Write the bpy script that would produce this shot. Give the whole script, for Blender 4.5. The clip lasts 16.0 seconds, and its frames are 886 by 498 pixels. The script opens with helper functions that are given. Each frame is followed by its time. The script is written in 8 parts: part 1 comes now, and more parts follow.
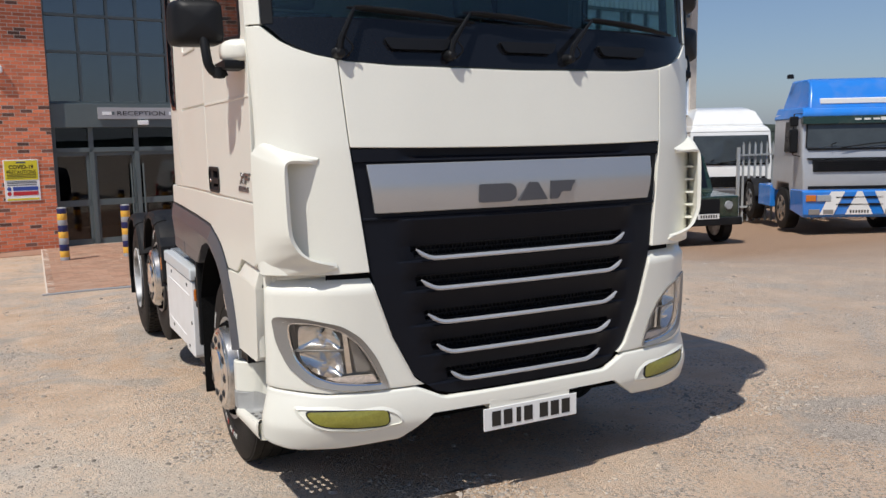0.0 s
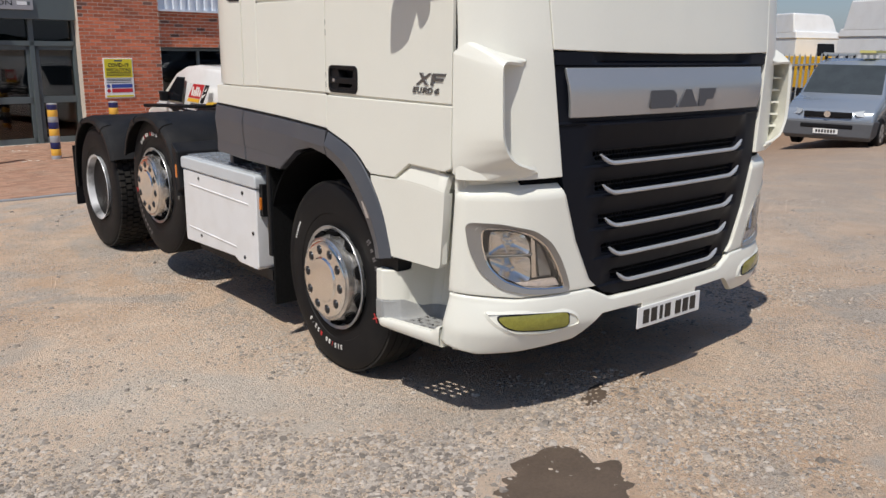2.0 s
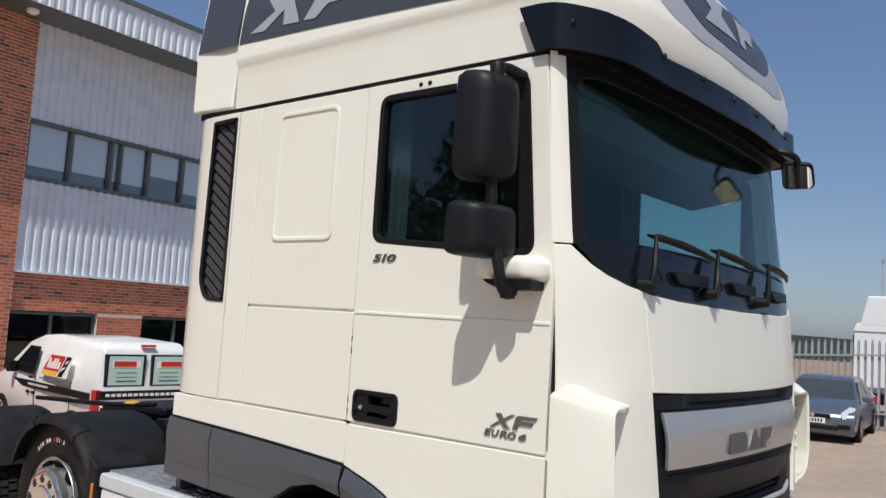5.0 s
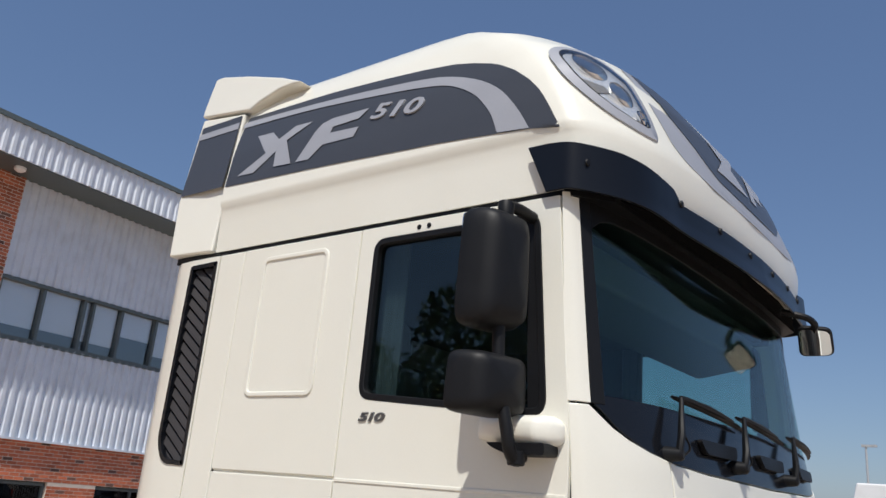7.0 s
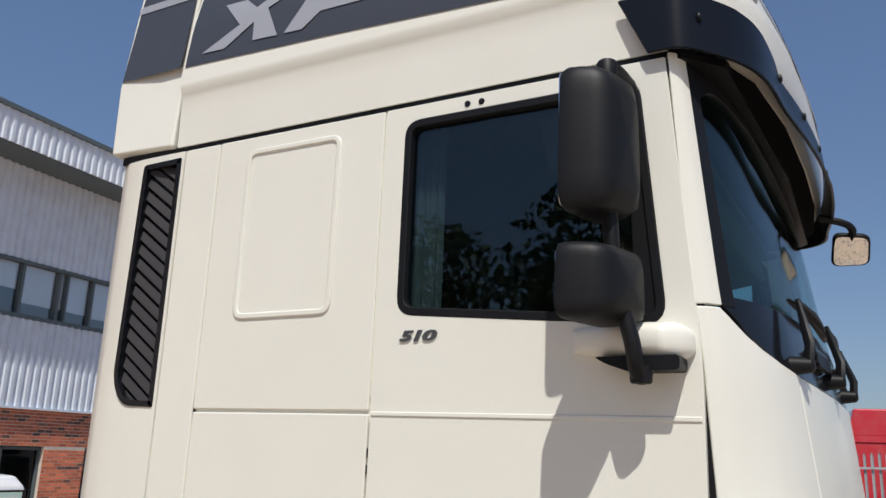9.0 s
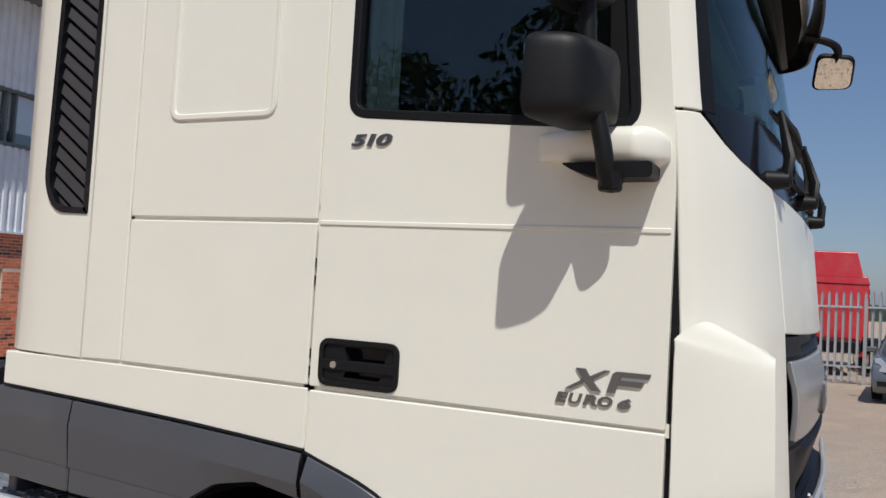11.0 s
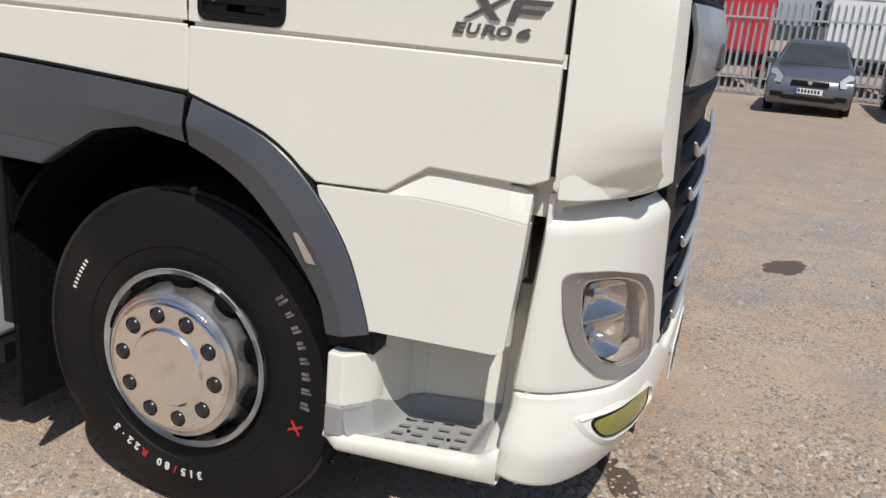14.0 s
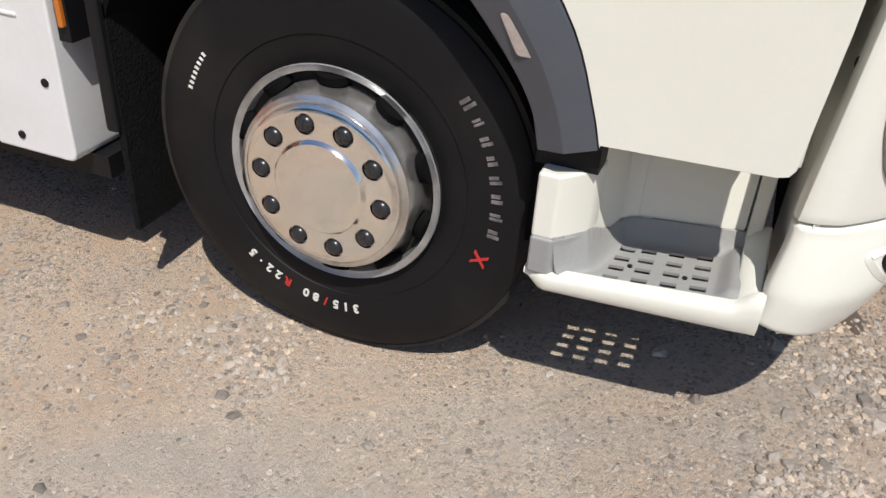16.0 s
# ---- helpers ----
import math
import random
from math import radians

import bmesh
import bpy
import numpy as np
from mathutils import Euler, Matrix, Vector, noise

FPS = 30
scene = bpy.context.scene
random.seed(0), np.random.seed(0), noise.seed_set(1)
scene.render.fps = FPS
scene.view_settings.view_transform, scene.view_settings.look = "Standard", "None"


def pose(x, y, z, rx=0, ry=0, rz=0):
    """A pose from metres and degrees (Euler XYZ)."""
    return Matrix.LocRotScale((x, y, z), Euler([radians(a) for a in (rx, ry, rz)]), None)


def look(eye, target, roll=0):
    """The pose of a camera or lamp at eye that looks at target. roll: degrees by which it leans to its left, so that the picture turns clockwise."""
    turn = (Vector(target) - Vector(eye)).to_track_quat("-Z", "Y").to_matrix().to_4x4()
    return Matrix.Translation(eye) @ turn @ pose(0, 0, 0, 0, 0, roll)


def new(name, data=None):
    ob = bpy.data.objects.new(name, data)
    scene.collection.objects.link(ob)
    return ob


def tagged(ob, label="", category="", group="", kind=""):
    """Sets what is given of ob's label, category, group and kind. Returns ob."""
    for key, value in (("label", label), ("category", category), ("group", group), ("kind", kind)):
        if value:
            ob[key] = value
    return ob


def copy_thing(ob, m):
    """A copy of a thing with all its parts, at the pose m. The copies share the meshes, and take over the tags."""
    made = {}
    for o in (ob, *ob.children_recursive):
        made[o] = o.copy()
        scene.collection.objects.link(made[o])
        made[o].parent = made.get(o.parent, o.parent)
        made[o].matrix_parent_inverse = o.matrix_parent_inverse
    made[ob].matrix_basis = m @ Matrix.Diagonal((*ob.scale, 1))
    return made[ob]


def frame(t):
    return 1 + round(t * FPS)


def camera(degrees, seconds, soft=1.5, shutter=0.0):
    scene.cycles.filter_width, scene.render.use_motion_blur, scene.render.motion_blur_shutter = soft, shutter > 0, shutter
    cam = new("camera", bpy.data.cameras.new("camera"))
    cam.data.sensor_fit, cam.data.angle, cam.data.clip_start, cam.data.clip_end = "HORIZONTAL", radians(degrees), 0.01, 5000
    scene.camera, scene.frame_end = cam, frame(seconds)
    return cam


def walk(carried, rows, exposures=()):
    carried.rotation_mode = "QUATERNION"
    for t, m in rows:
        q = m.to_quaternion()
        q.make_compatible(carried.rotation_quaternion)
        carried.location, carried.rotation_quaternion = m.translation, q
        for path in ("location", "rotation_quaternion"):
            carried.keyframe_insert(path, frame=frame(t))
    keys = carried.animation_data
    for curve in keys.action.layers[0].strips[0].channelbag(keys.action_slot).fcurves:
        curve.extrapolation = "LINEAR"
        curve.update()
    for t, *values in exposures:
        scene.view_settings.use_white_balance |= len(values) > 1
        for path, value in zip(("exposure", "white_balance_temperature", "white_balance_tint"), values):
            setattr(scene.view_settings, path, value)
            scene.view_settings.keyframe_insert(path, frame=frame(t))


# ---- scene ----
cam = camera(56.8, 16.0)
PATH = [
    (0, (-2.1, -3.333, 1.832), (-1.217, -1.558, 1.57), -1.1),
    (0.5, (-2.493, -3.09, 1.832), (-1.481, -1.397, 1.501), 0.1),
    (1, (-2.969, -2.925, 1.825), (-1.868, -1.302, 1.435), 1.1),
    (1.5, (-3.259, -2.674, 1.799), (-2.088, -1.114, 1.353), 0.8),
    (2, (-3.508, -2.429, 1.813), (-2.268, -0.933, 1.335), 0.8),
    (2.5, (-3.681, -2.184, 1.844), (-2.381, -0.741, 1.368), 0.8),
    (3, (-3.674, -1.896, 1.871), (-2.318, -0.485, 1.461), 1.1),
    (3.5, (-3.673, -1.633, 1.892), (-2.245, -0.265, 1.592), 1.9),
    (4, (-3.723, -1.393, 1.943), (-2.214, -0.09, 1.78), 2.2),
    (4.5, (-3.751, -1.31, 1.988), (-2.217, -0.027, 2.003), 2.9),
    (5, (-3.766, -1.302, 2.027), (-2.232, -0.031, 2.204), 3.5),
    (5.2, (-3.767, -1.299, 2.04), (-2.233, -0.036, 2.273), 3.8),
    (7.3, (-3.502, -0.895, 1.99), (-2.011, 0.286, 2.61), 5.1),
    (7.5, (-3.473, -0.792, 1.995), (-1.969, 0.368, 2.621), 4.9),
    (8, (-3.439, -0.509, 1.995), (-1.873, 0.57, 2.613), 4.1),
    (8.2, (-3.446, -0.408, 1.966), (-1.845, 0.622, 2.578), 3.6),
    (10.3, (-3.219, -0.098, 1.92), (-1.452, 0.811, 2.149), 3.3),
    (10.5, (-3.215, -0.101, 1.91), (-1.442, 0.803, 2.099), 3.3),
    (11, (-3.193, -0.102, 1.881), (-1.404, 0.788, 1.974), 3.3),
    (11.5, (-3.164, -0.095, 1.848), (-1.361, 0.771, 1.834), 4.1),
    (12, (-3.151, -0.093, 1.823), (-1.339, 0.748, 1.718), 4.6),
    (12.5, (-3.136, -0.092, 1.796), (-1.319, 0.722, 1.609), 4.9),
    (13, (-3.122, -0.105, 1.757), (-1.299, 0.661, 1.4535), 4.75),
    (13.5, (-3.120, -0.121, 1.714), (-1.296, 0.571, 1.272), 4.8),
    (14, (-3.106, -0.119, 1.683), (-1.292, 0.496, 1.107), 5.1),
    (14.5, (-3.062, -0.105, 1.649), (-1.278, 0.441, 0.928), 4.7),
    (15, (-2.995, -0.074, 1.620), (-1.261, 0.448, 0.771), 4.1),
    (15.5, (-2.898, 0.157, 1.566), (-1.251, 0.708, 0.575), 3.3),
    (16, (-2.779, 0.460, 1.528), (-1.196, 1.041, 0.452), 3.7),
]
LIGHTER = [(0.0, 0.0), (1.0, -0.14), (1.5, -0.16), (2.5, -0.06), (3.0, -0.09), (5.0, 0.0), (8.0, 0.0), (10.5, -0.12), (12.0, -0.16), (13.0, -0.13), (13.5, -0.09), (14.5, 0.0), (15.0, 0.06), (16.0, 0.15)]
walk(cam, [(t, look(eye, target, roll)) for t, eye, target, roll in PATH], LIGHTER)

# ==== world and light ====
SUN_DIR = Vector((0.55, 0.29, -1.0))
world = bpy.data.worlds.new("world")
scene.world = world
world.use_nodes = True
wn, wl = world.node_tree.nodes, world.node_tree.links
sky = wn.new("ShaderNodeTexSky")
sky.sky_type = "NISHITA"
sky.sun_disc = False
sky.sun_elevation = radians(58)
sky.sun_rotation = math.atan2(-0.55, -0.29)
sky.air_density, sky.dust_density, sky.ozone_density = 1.0, 1.0, 2.0
haze = wn.new("ShaderNodeMix")
haze.data_type = "RGBA"
haze.inputs["Factor"].default_value = 0.40
haze.inputs["B"].default_value = (0.95, 1.75, 3.8, 1)
wl.new(sky.outputs[0], haze.inputs["A"])
wl.new(haze.outputs["Result"], wn["Background"].inputs[0])
wn["Background"].inputs[1].default_value = 0.104
sun = new("sun", bpy.data.lights.new("sun", "SUN"))
sun.data.energy, sun.data.angle, sun.data.color = 4.0, radians(0.55), (1.0, 0.962, 0.90)
sun.matrix_world = look((-11, -6, 20), Vector((-11, -6, 20)) + SUN_DIR)

# ==== materials ====
def mat(name, color, rough=0.5, metal=0.0, spec=0.5, coat=0.0, var=0.06, scale=6.0, fine=120.0, bump=0.0, bump_scale=200.0,
        dirt=None, dirt_amount=0.0, dirt_scale=3.0, rough_var=0.1, rand=0.0, island=0.0, trans=0.0, alpha=1.0):
    """A surface with two scales of variation, optional grime, relief and gloss changes."""
    m = bpy.data.materials.new(name)
    m.use_nodes = True
    n, l = m.node_tree.nodes, m.node_tree.links
    b = n["Principled BSDF"]
    b.inputs["Metallic"].default_value = metal
    b.inputs["Specular IOR Level"].default_value = spec
    b.inputs["Coat Weight"].default_value = coat
    b.inputs["Coat Roughness"].default_value = 0.04
    b.inputs["Transmission Weight"].default_value = trans
    b.inputs["Alpha"].default_value = alpha
    tc = n.new("ShaderNodeTexCoord")
    big = n.new("ShaderNodeTexNoise")
    big.inputs["Scale"].default_value, big.inputs["Detail"].default_value = scale, 4
    small = n.new("ShaderNodeTexNoise")
    small.inputs["Scale"].default_value, small.inputs["Detail"].default_value = fine, 3
    l.new(tc.outputs["Object"], big.inputs["Vector"])
    l.new(tc.outputs["Object"], small.inputs["Vector"])
    mix = n.new("ShaderNodeMath")
    mix.operation = "ADD"
    l.new(big.outputs["Fac"], mix.inputs[0])
    l.new(small.outputs["Fac"], mix.inputs[1])
    ramp = n.new("ShaderNodeMapRange")
    ramp.inputs["From Min"].default_value, ramp.inputs["From Max"].default_value = 0.6, 1.4
    ramp.inputs["To Min"].default_value, ramp.inputs["To Max"].default_value = 1 - var, 1 + var
    l.new(mix.outputs[0], ramp.inputs["Value"])
    last = ramp.outputs["Result"]
    for amount, source in ((rand, ("ShaderNodeObjectInfo", "Random")), (island, ("ShaderNodeNewGeometry", "Random Per Island"))):
        if amount:
            src = n.new(source[0])
            mr = n.new("ShaderNodeMapRange")
            mr.inputs["To Min"].default_value, mr.inputs["To Max"].default_value = 1 - amount, 1 + amount
            l.new(src.outputs[source[1]], mr.inputs["Value"])
            mm = n.new("ShaderNodeMath")
            mm.operation = "MULTIPLY"
            l.new(last, mm.inputs[0])
            l.new(mr.outputs["Result"], mm.inputs[1])
            last = mm.outputs[0]
    sc = n.new("ShaderNodeVectorMath")
    sc.operation = "SCALE"
    sc.inputs[0].default_value = color[:3]
    l.new(last, sc.inputs["Scale"])
    out = sc.outputs["Vector"]
    if dirt:
        dn = n.new("ShaderNodeTexNoise")
        dn.inputs["Scale"].default_value, dn.inputs["Detail"].default_value = dirt_scale, 8
        l.new(tc.outputs["Object"], dn.inputs["Vector"])
        dr = n.new("ShaderNodeMapRange")
        dr.inputs["From Min"].default_value, dr.inputs["From Max"].default_value = 0.45, 0.75
        dr.inputs["To Max"].default_value = dirt_amount
        l.new(dn.outputs["Fac"], dr.inputs["Value"])
        dm = n.new("ShaderNodeMix")
        dm.data_type = "RGBA"
        dm.inputs["B"].default_value = (*dirt, 1)
        l.new(dr.outputs["Result"], dm.inputs["Factor"])
        l.new(out, dm.inputs["A"])
        out = dm.outputs["Result"]
    l.new(out, b.inputs["Base Color"])
    rr = n.new("ShaderNodeMapRange")
    rr.inputs["To Min"].default_value, rr.inputs["To Max"].default_value = max(0.0, rough - rough_var * rough), min(1.0, rough + rough_var * rough)
    l.new(big.outputs["Fac"], rr.inputs["Value"])
    l.new(rr.outputs["Result"], b.inputs["Roughness"])
    if bump:
        bn = n.new("ShaderNodeTexNoise")
        bn.inputs["Scale"].default_value, bn.inputs["Detail"].default_value = bump_scale, 4
        l.new(tc.outputs["Object"], bn.inputs["Vector"])
        bp = n.new("ShaderNodeBump")
        bp.inputs["Strength"].default_value, bp.inputs["Distance"].default_value = bump, 0.01
        l.new(bn.outputs["Fac"], bp.inputs["Height"])
        l.new(bp.outputs["Normal"], b.inputs["Normal"])
    return m


WHITE = mat("cream_white_paint", (0.800, 0.790, 0.705), 0.30, spec=0.4, coat=0.2, var=0.015, scale=2, dirt=(0.55, 0.5, 0.4), dirt_amount=0.06, dirt_scale=2.5)
TANKW = mat("white_moulded_plastic", (0.74, 0.74, 0.74), 0.45, var=0.03, scale=5, dirt=(0.5, 0.46, 0.4), dirt_amount=0.25, dirt_scale=4, bump=0.05, bump_scale=300)
GREYP = mat("dark_grey_paint", (0.068, 0.074, 0.089), 0.36, coat=0.12, var=0.05, scale=3, dirt=(0.16, 0.15, 0.13), dirt_amount=0.15)
DECALG = mat("charcoal_film", (0.055, 0.06, 0.072), 0.32, var=0.04)
SILVER = mat("silver_film", (0.40, 0.41, 0.44), 0.36, metal=0.2, var=0.03)
# for black linings, and for shade put into the colour of gaps and holes
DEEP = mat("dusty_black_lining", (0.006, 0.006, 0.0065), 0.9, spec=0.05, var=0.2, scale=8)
BLACKP = mat("black_plastic", (0.0085, 0.009, 0.0105), 0.48, spec=0.22, var=0.12, scale=8, bump=0.05, bump_scale=500)
NAVYP = mat("blue_black_plastic", (0.0055, 0.0068, 0.0115), 0.5, spec=0.18, var=0.1, scale=8)
MUDGUARD = mat("mudguard_plastic", (0.010, 0.0105, 0.012), 0.55, spec=0.22, var=0.15, scale=6, dirt=(0.08, 0.07, 0.06), dirt_amount=0.18, bump=0.06, bump_scale=300)
SLAT = mat("faded_grey_plastic", (0.047, 0.044, 0.046), 0.6, spec=0.25, var=0.12, scale=9, dirt=(0.1, 0.09, 0.08), dirt_amount=0.15, bump=0.05, bump_scale=400)
BLACKG = mat("gloss_black", (0.008, 0.009, 0.012), 0.14, spec=0.3, coat=0.1, var=0.05)
VISORM = mat("dark_visor_plastic", (0.007, 0.009, 0.014), 0.3, spec=0.2, var=0.06)
RUBBER = mat("tyre_rubber", (0.0075, 0.0075, 0.0085), 0.6, spec=0.22, var=0.15, scale=9, dirt=(0.09, 0.08, 0.065), dirt_amount=0.12, bump=0.05, bump_scale=400)
TREAD = mat("worn_tread_rubber", (0.02, 0.0195, 0.019), 0.85, spec=0.15, var=0.2, dirt=(0.10, 0.085, 0.065), dirt_amount=0.35, bump=0.1)
CARL = mat("car_lamp_lens", (0.38, 0.40, 0.42), 0.4, metal=0.2, var=0.15, scale=20)
LAMPS = mat("silvered_lamp_reflector", (0.90, 0.91, 0.92), 0.14, metal=0.5, var=0.05, scale=30, rough_var=0.4)
CHROME = mat("polished_steel", (0.83, 0.81, 0.78), 0.12, metal=1.0, var=0.03, scale=5, rough_var=0.4)
ALLOY = mat("brushed_alloy", (0.66, 0.645, 0.62), 0.24, metal=0.9, var=0.08, scale=9, dirt=(0.12, 0.07, 0.04), dirt_amount=0.45, dirt_scale=16, rough_var=0.3)
STEELW = mat("painted_wheel_steel", (0.70, 0.71, 0.72), 0.4, metal=0.25, var=0.12, scale=12, dirt=(0.03, 0.027, 0.025), dirt_amount=1.0, dirt_scale=5)
BADGE = mat("dark_chrome_badge", (0.22, 0.22, 0.225), 0.3, metal=0.85, var=0.05)
LETTER = mat("grey_badge_letter", (0.09, 0.09, 0.1), 0.4, metal=0.3, var=0.04)
PANELS = mat("silver_grille_panel", (0.44, 0.445, 0.455), 0.24, metal=0.55, var=0.03, scale=3, rough_var=0.15)
SLATS = mat("satin_silver_trim", (0.55, 0.56, 0.58), 0.3, metal=0.5, var=0.04)
BEZEL = mat("grey_lamp_bezel", (0.30, 0.285, 0.265), 0.4, metal=0.4, var=0.04)
NUTCAP = mat("black_nut_cap", (0.022, 0.022, 0.024), 0.28, spec=0.5, var=0.15, scale=40)
RIMA = mat("dull_alloy_rim", (0.50, 0.505, 0.51), 0.36, metal=0.6, var=0.12, scale=12, dirt=(0.10, 0.085, 0.07), dirt_amount=0.6, dirt_scale=7, rough_var=0.3)
CHEQUER = mat("aluminium_chequer", (0.52, 0.55, 0.58), 0.35, metal=0.7, var=0.08, scale=14, dirt=(0.2, 0.18, 0.15), dirt_amount=0.3)
STEPG = mat("grey_step_plastic", (0.31, 0.312, 0.305), 0.55, var=0.06, scale=10, dirt=(0.4, 0.34, 0.26), dirt_amount=0.25, bump=0.05)
AMBER = mat("amber_lens", (0.55, 0.16, 0.02), 0.15, var=0.05, coat=0.3)
REDL = mat("red_lens", (0.5, 0.015, 0.015), 0.15, var=0.05, coat=0.3)
PLATEW = mat("reflective_white_plate", (0.8, 0.8, 0.78), 0.35, var=0.02)
BLACKT = mat("black_lettering", (0.012, 0.012, 0.012), 0.4, var=0.05)
WHITET = mat("white_lettering", (0.75, 0.74, 0.7), 0.5, var=0.08)
WORNT = mat("worn_grey_lettering", (0.20, 0.18, 0.18), 0.8, spec=0.2, var=0.3, scale=60, dirt=(0.015, 0.02, 0.02), dirt_amount=0.9, dirt_scale=30)
REDT = mat("red_lettering", (0.5, 0.03, 0.03), 0.45, var=0.05)
SEATF = mat("dark_seat_fabric", (0.06, 0.064, 0.066), 0.85, var=0.15, scale=20, bump=0.1)
DASH = mat("dark_dashboard_vinyl", (0.13, 0.135, 0.13), 0.6, var=0.1, bump=0.06)
CURTAIN = mat("grey_cab_curtain", (0.12, 0.13, 0.14), 0.9, var=0.15, scale=15)
MIRRORM = mat("mirror_glass", (0.85, 0.86, 0.86), 0.02, metal=1.0, var=0.0)


def glass(name, tint=(1, 1, 1), rough=0.0, mixin=0.0, gloss=1.0):
    """Thin glazing: a tinted pane that lets light straight through, with a sharp reflection on top."""
    m = bpy.data.materials.new(name)
    m.use_nodes = True
    n, l = m.node_tree.nodes, m.node_tree.links
    n.remove(n["Principled BSDF"])
    tr = n.new("ShaderNodeBsdfTransparent")
    tr.inputs[0].default_value = (*tint, 1)
    gl = n.new("ShaderNodeBsdfGlossy")
    gl.inputs["Roughness"].default_value = rough
    fr = n.new("ShaderNodeLayerWeight")
    fr.inputs["Blend"].default_value = 0.5
    pw = n.new("ShaderNodeMath")
    pw.operation = "POWER"
    pw.inputs[1].default_value = 4.5
    l.new(fr.outputs["Facing"], pw.inputs[0])
    k = n.new("ShaderNodeMath")
    k.operation = "MULTIPLY_ADD"
    k.inputs[1].default_value, k.inputs[2].default_value = 0.93 * gloss, 0.045 + mixin
    l.new(pw.outputs[0], k.inputs[0])
    mx = n.new("ShaderNodeMixShader")
    l.new(k.outputs[0], mx.inputs[0])
    l.new(tr.outputs[0], mx.inputs[1])
    l.new(gl.outputs[0], mx.inputs[2])
    l.new(mx.outputs[0], n["Material Output"].inputs[0])
    return m


SCREEN = glass("windscreen_glass", (0.76, 0.92, 0.90), mixin=0.0, gloss=0.6)
SIDEG = glass("side_window_glass", (0.66, 0.75, 0.75), mixin=0.01)
LENSG = glass("clear_lamp_lens", (0.98, 0.985, 0.985), mixin=0.0)
FOGG = mat("yellow_fog_lens", (0.25, 0.238, 0.04), 0.1, coat=0.5, var=0.15, scale=30)
DARKG = glass("dark_office_glass", (0.38, 0.42, 0.44), mixin=0.015)
WALLG = glass("glazed_wall_glass", (0.4, 0.45, 0.48), mixin=0.16)
UPPERG = glass("upper_office_glass", (0.93, 0.95, 0.97), mixin=0.12)

# ==== mesh helpers ====
def link(name, bm, material, parent=None, label="", smooth=35, bevel=0.0, segs=2):
    me = bpy.data.meshes.new(name)
    bmesh.ops.recalc_face_normals(bm, faces=bm.faces[:])
    bm.to_mesh(me)
    bm.free()
    me.materials.append(material)
    me.shade_smooth()
    me.set_sharp_from_angle(angle=radians(smooth))
    ob = new(name, me)
    if bevel:
        bv = ob.modifiers.new("bevel", "BEVEL")
        bv.width, bv.segments, bv.limit_method, bv.angle_limit = bevel, segs, "ANGLE", radians(40)
        bv.harden_normals = True
    if parent:
        ob.parent = parent
    if label:
        ob["label"] = label
    return ob


part = link


def thing(name, label, category, at=(0, 0, 0), turn=0.0, group="", kind=""):
    e = new(name)
    e.empty_display_size = 0.1
    e.matrix_world = pose(*at, 0, 0, turn)
    return tagged(e, label, category, group, kind)


def bm_new():
    return bmesh.new()


def box(bm, x0, y0, z0, x1, y1, z1, m=None):
    vs = [bm.verts.new((x, y, z)) for z in (z0, z1) for x, y in ((x0, y0), (x1, y0), (x1, y1), (x0, y1))]
    if m:
        for v in vs:
            v.co = m @ v.co
    for f in ((3, 2, 1, 0), (4, 5, 6, 7), (0, 1, 5, 4), (1, 2, 6, 5), (2, 3, 7, 6), (3, 0, 4, 7)):
        bm.faces.new([vs[i] for i in f])
    return bm


def boxed(*a):
    return box(bmesh.new(), *a)


def prism(bm, poly, axis, a, b):
    """A flat outline drawn out along one axis; poly holds the two other coordinates in order."""
    def at(p, w):
        q = list(p)
        q.insert("xyz".index(axis), w)
        return bm.verts.new(q)
    lo, hi = [at(p, a) for p in poly], [at(p, b) for p in poly]
    n = len(poly)
    bm.faces.new(lo[::-1])
    bm.faces.new(hi)
    for i in range(n):
        bm.faces.new((lo[i], lo[(i + 1) % n], hi[(i + 1) % n], hi[i]))
    return bm


def rounded(poly, r, n=4):
    """The outline with its corners rounded; r is one radius or one for each corner."""
    out, k = [], len(poly)
    for i, p in enumerate(poly):
        p, a, b = Vector(p), Vector(poly[i - 1]), Vector(poly[(i + 1) % k])
        rr = r[i] if isinstance(r, (list, tuple)) else r
        rr = min(rr, (a - p).length * 0.49, (b - p).length * 0.49)
        if rr <= 0:
            out.append(tuple(p))
            continue
        s, e = p + (a - p).normalized() * rr, p + (b - p).normalized() * rr
        for j in range(n + 1):
            t = j / n
            out.append(tuple((1 - t) ** 2 * s + 2 * t * (1 - t) * p + t * t * e))
    return out


def grow(poly, d):
    """The outline moved outwards by d (inwards when negative)."""
    area = sum(a[0] * b[1] - b[0] * a[1] for a, b in zip(poly, poly[1:] + poly[:1]))
    sgn, out, k = (1 if area > 0 else -1), [], len(poly)
    for i in range(k):
        p, a, b = Vector(poly[i]), Vector(poly[i - 1]), Vector(poly[(i + 1) % k])
        e1, e2 = (p - a).normalized(), (b - p).normalized()
        n1, n2 = Vector((e1.y, -e1.x)) * sgn, Vector((e2.y, -e2.x)) * sgn
        m = n1 + n2
        if m.length < 1e-6:
            m = n1
        m = m.normalized()
        out.append(tuple(p + m * d / max(0.4, m.dot(n1))))
    return out


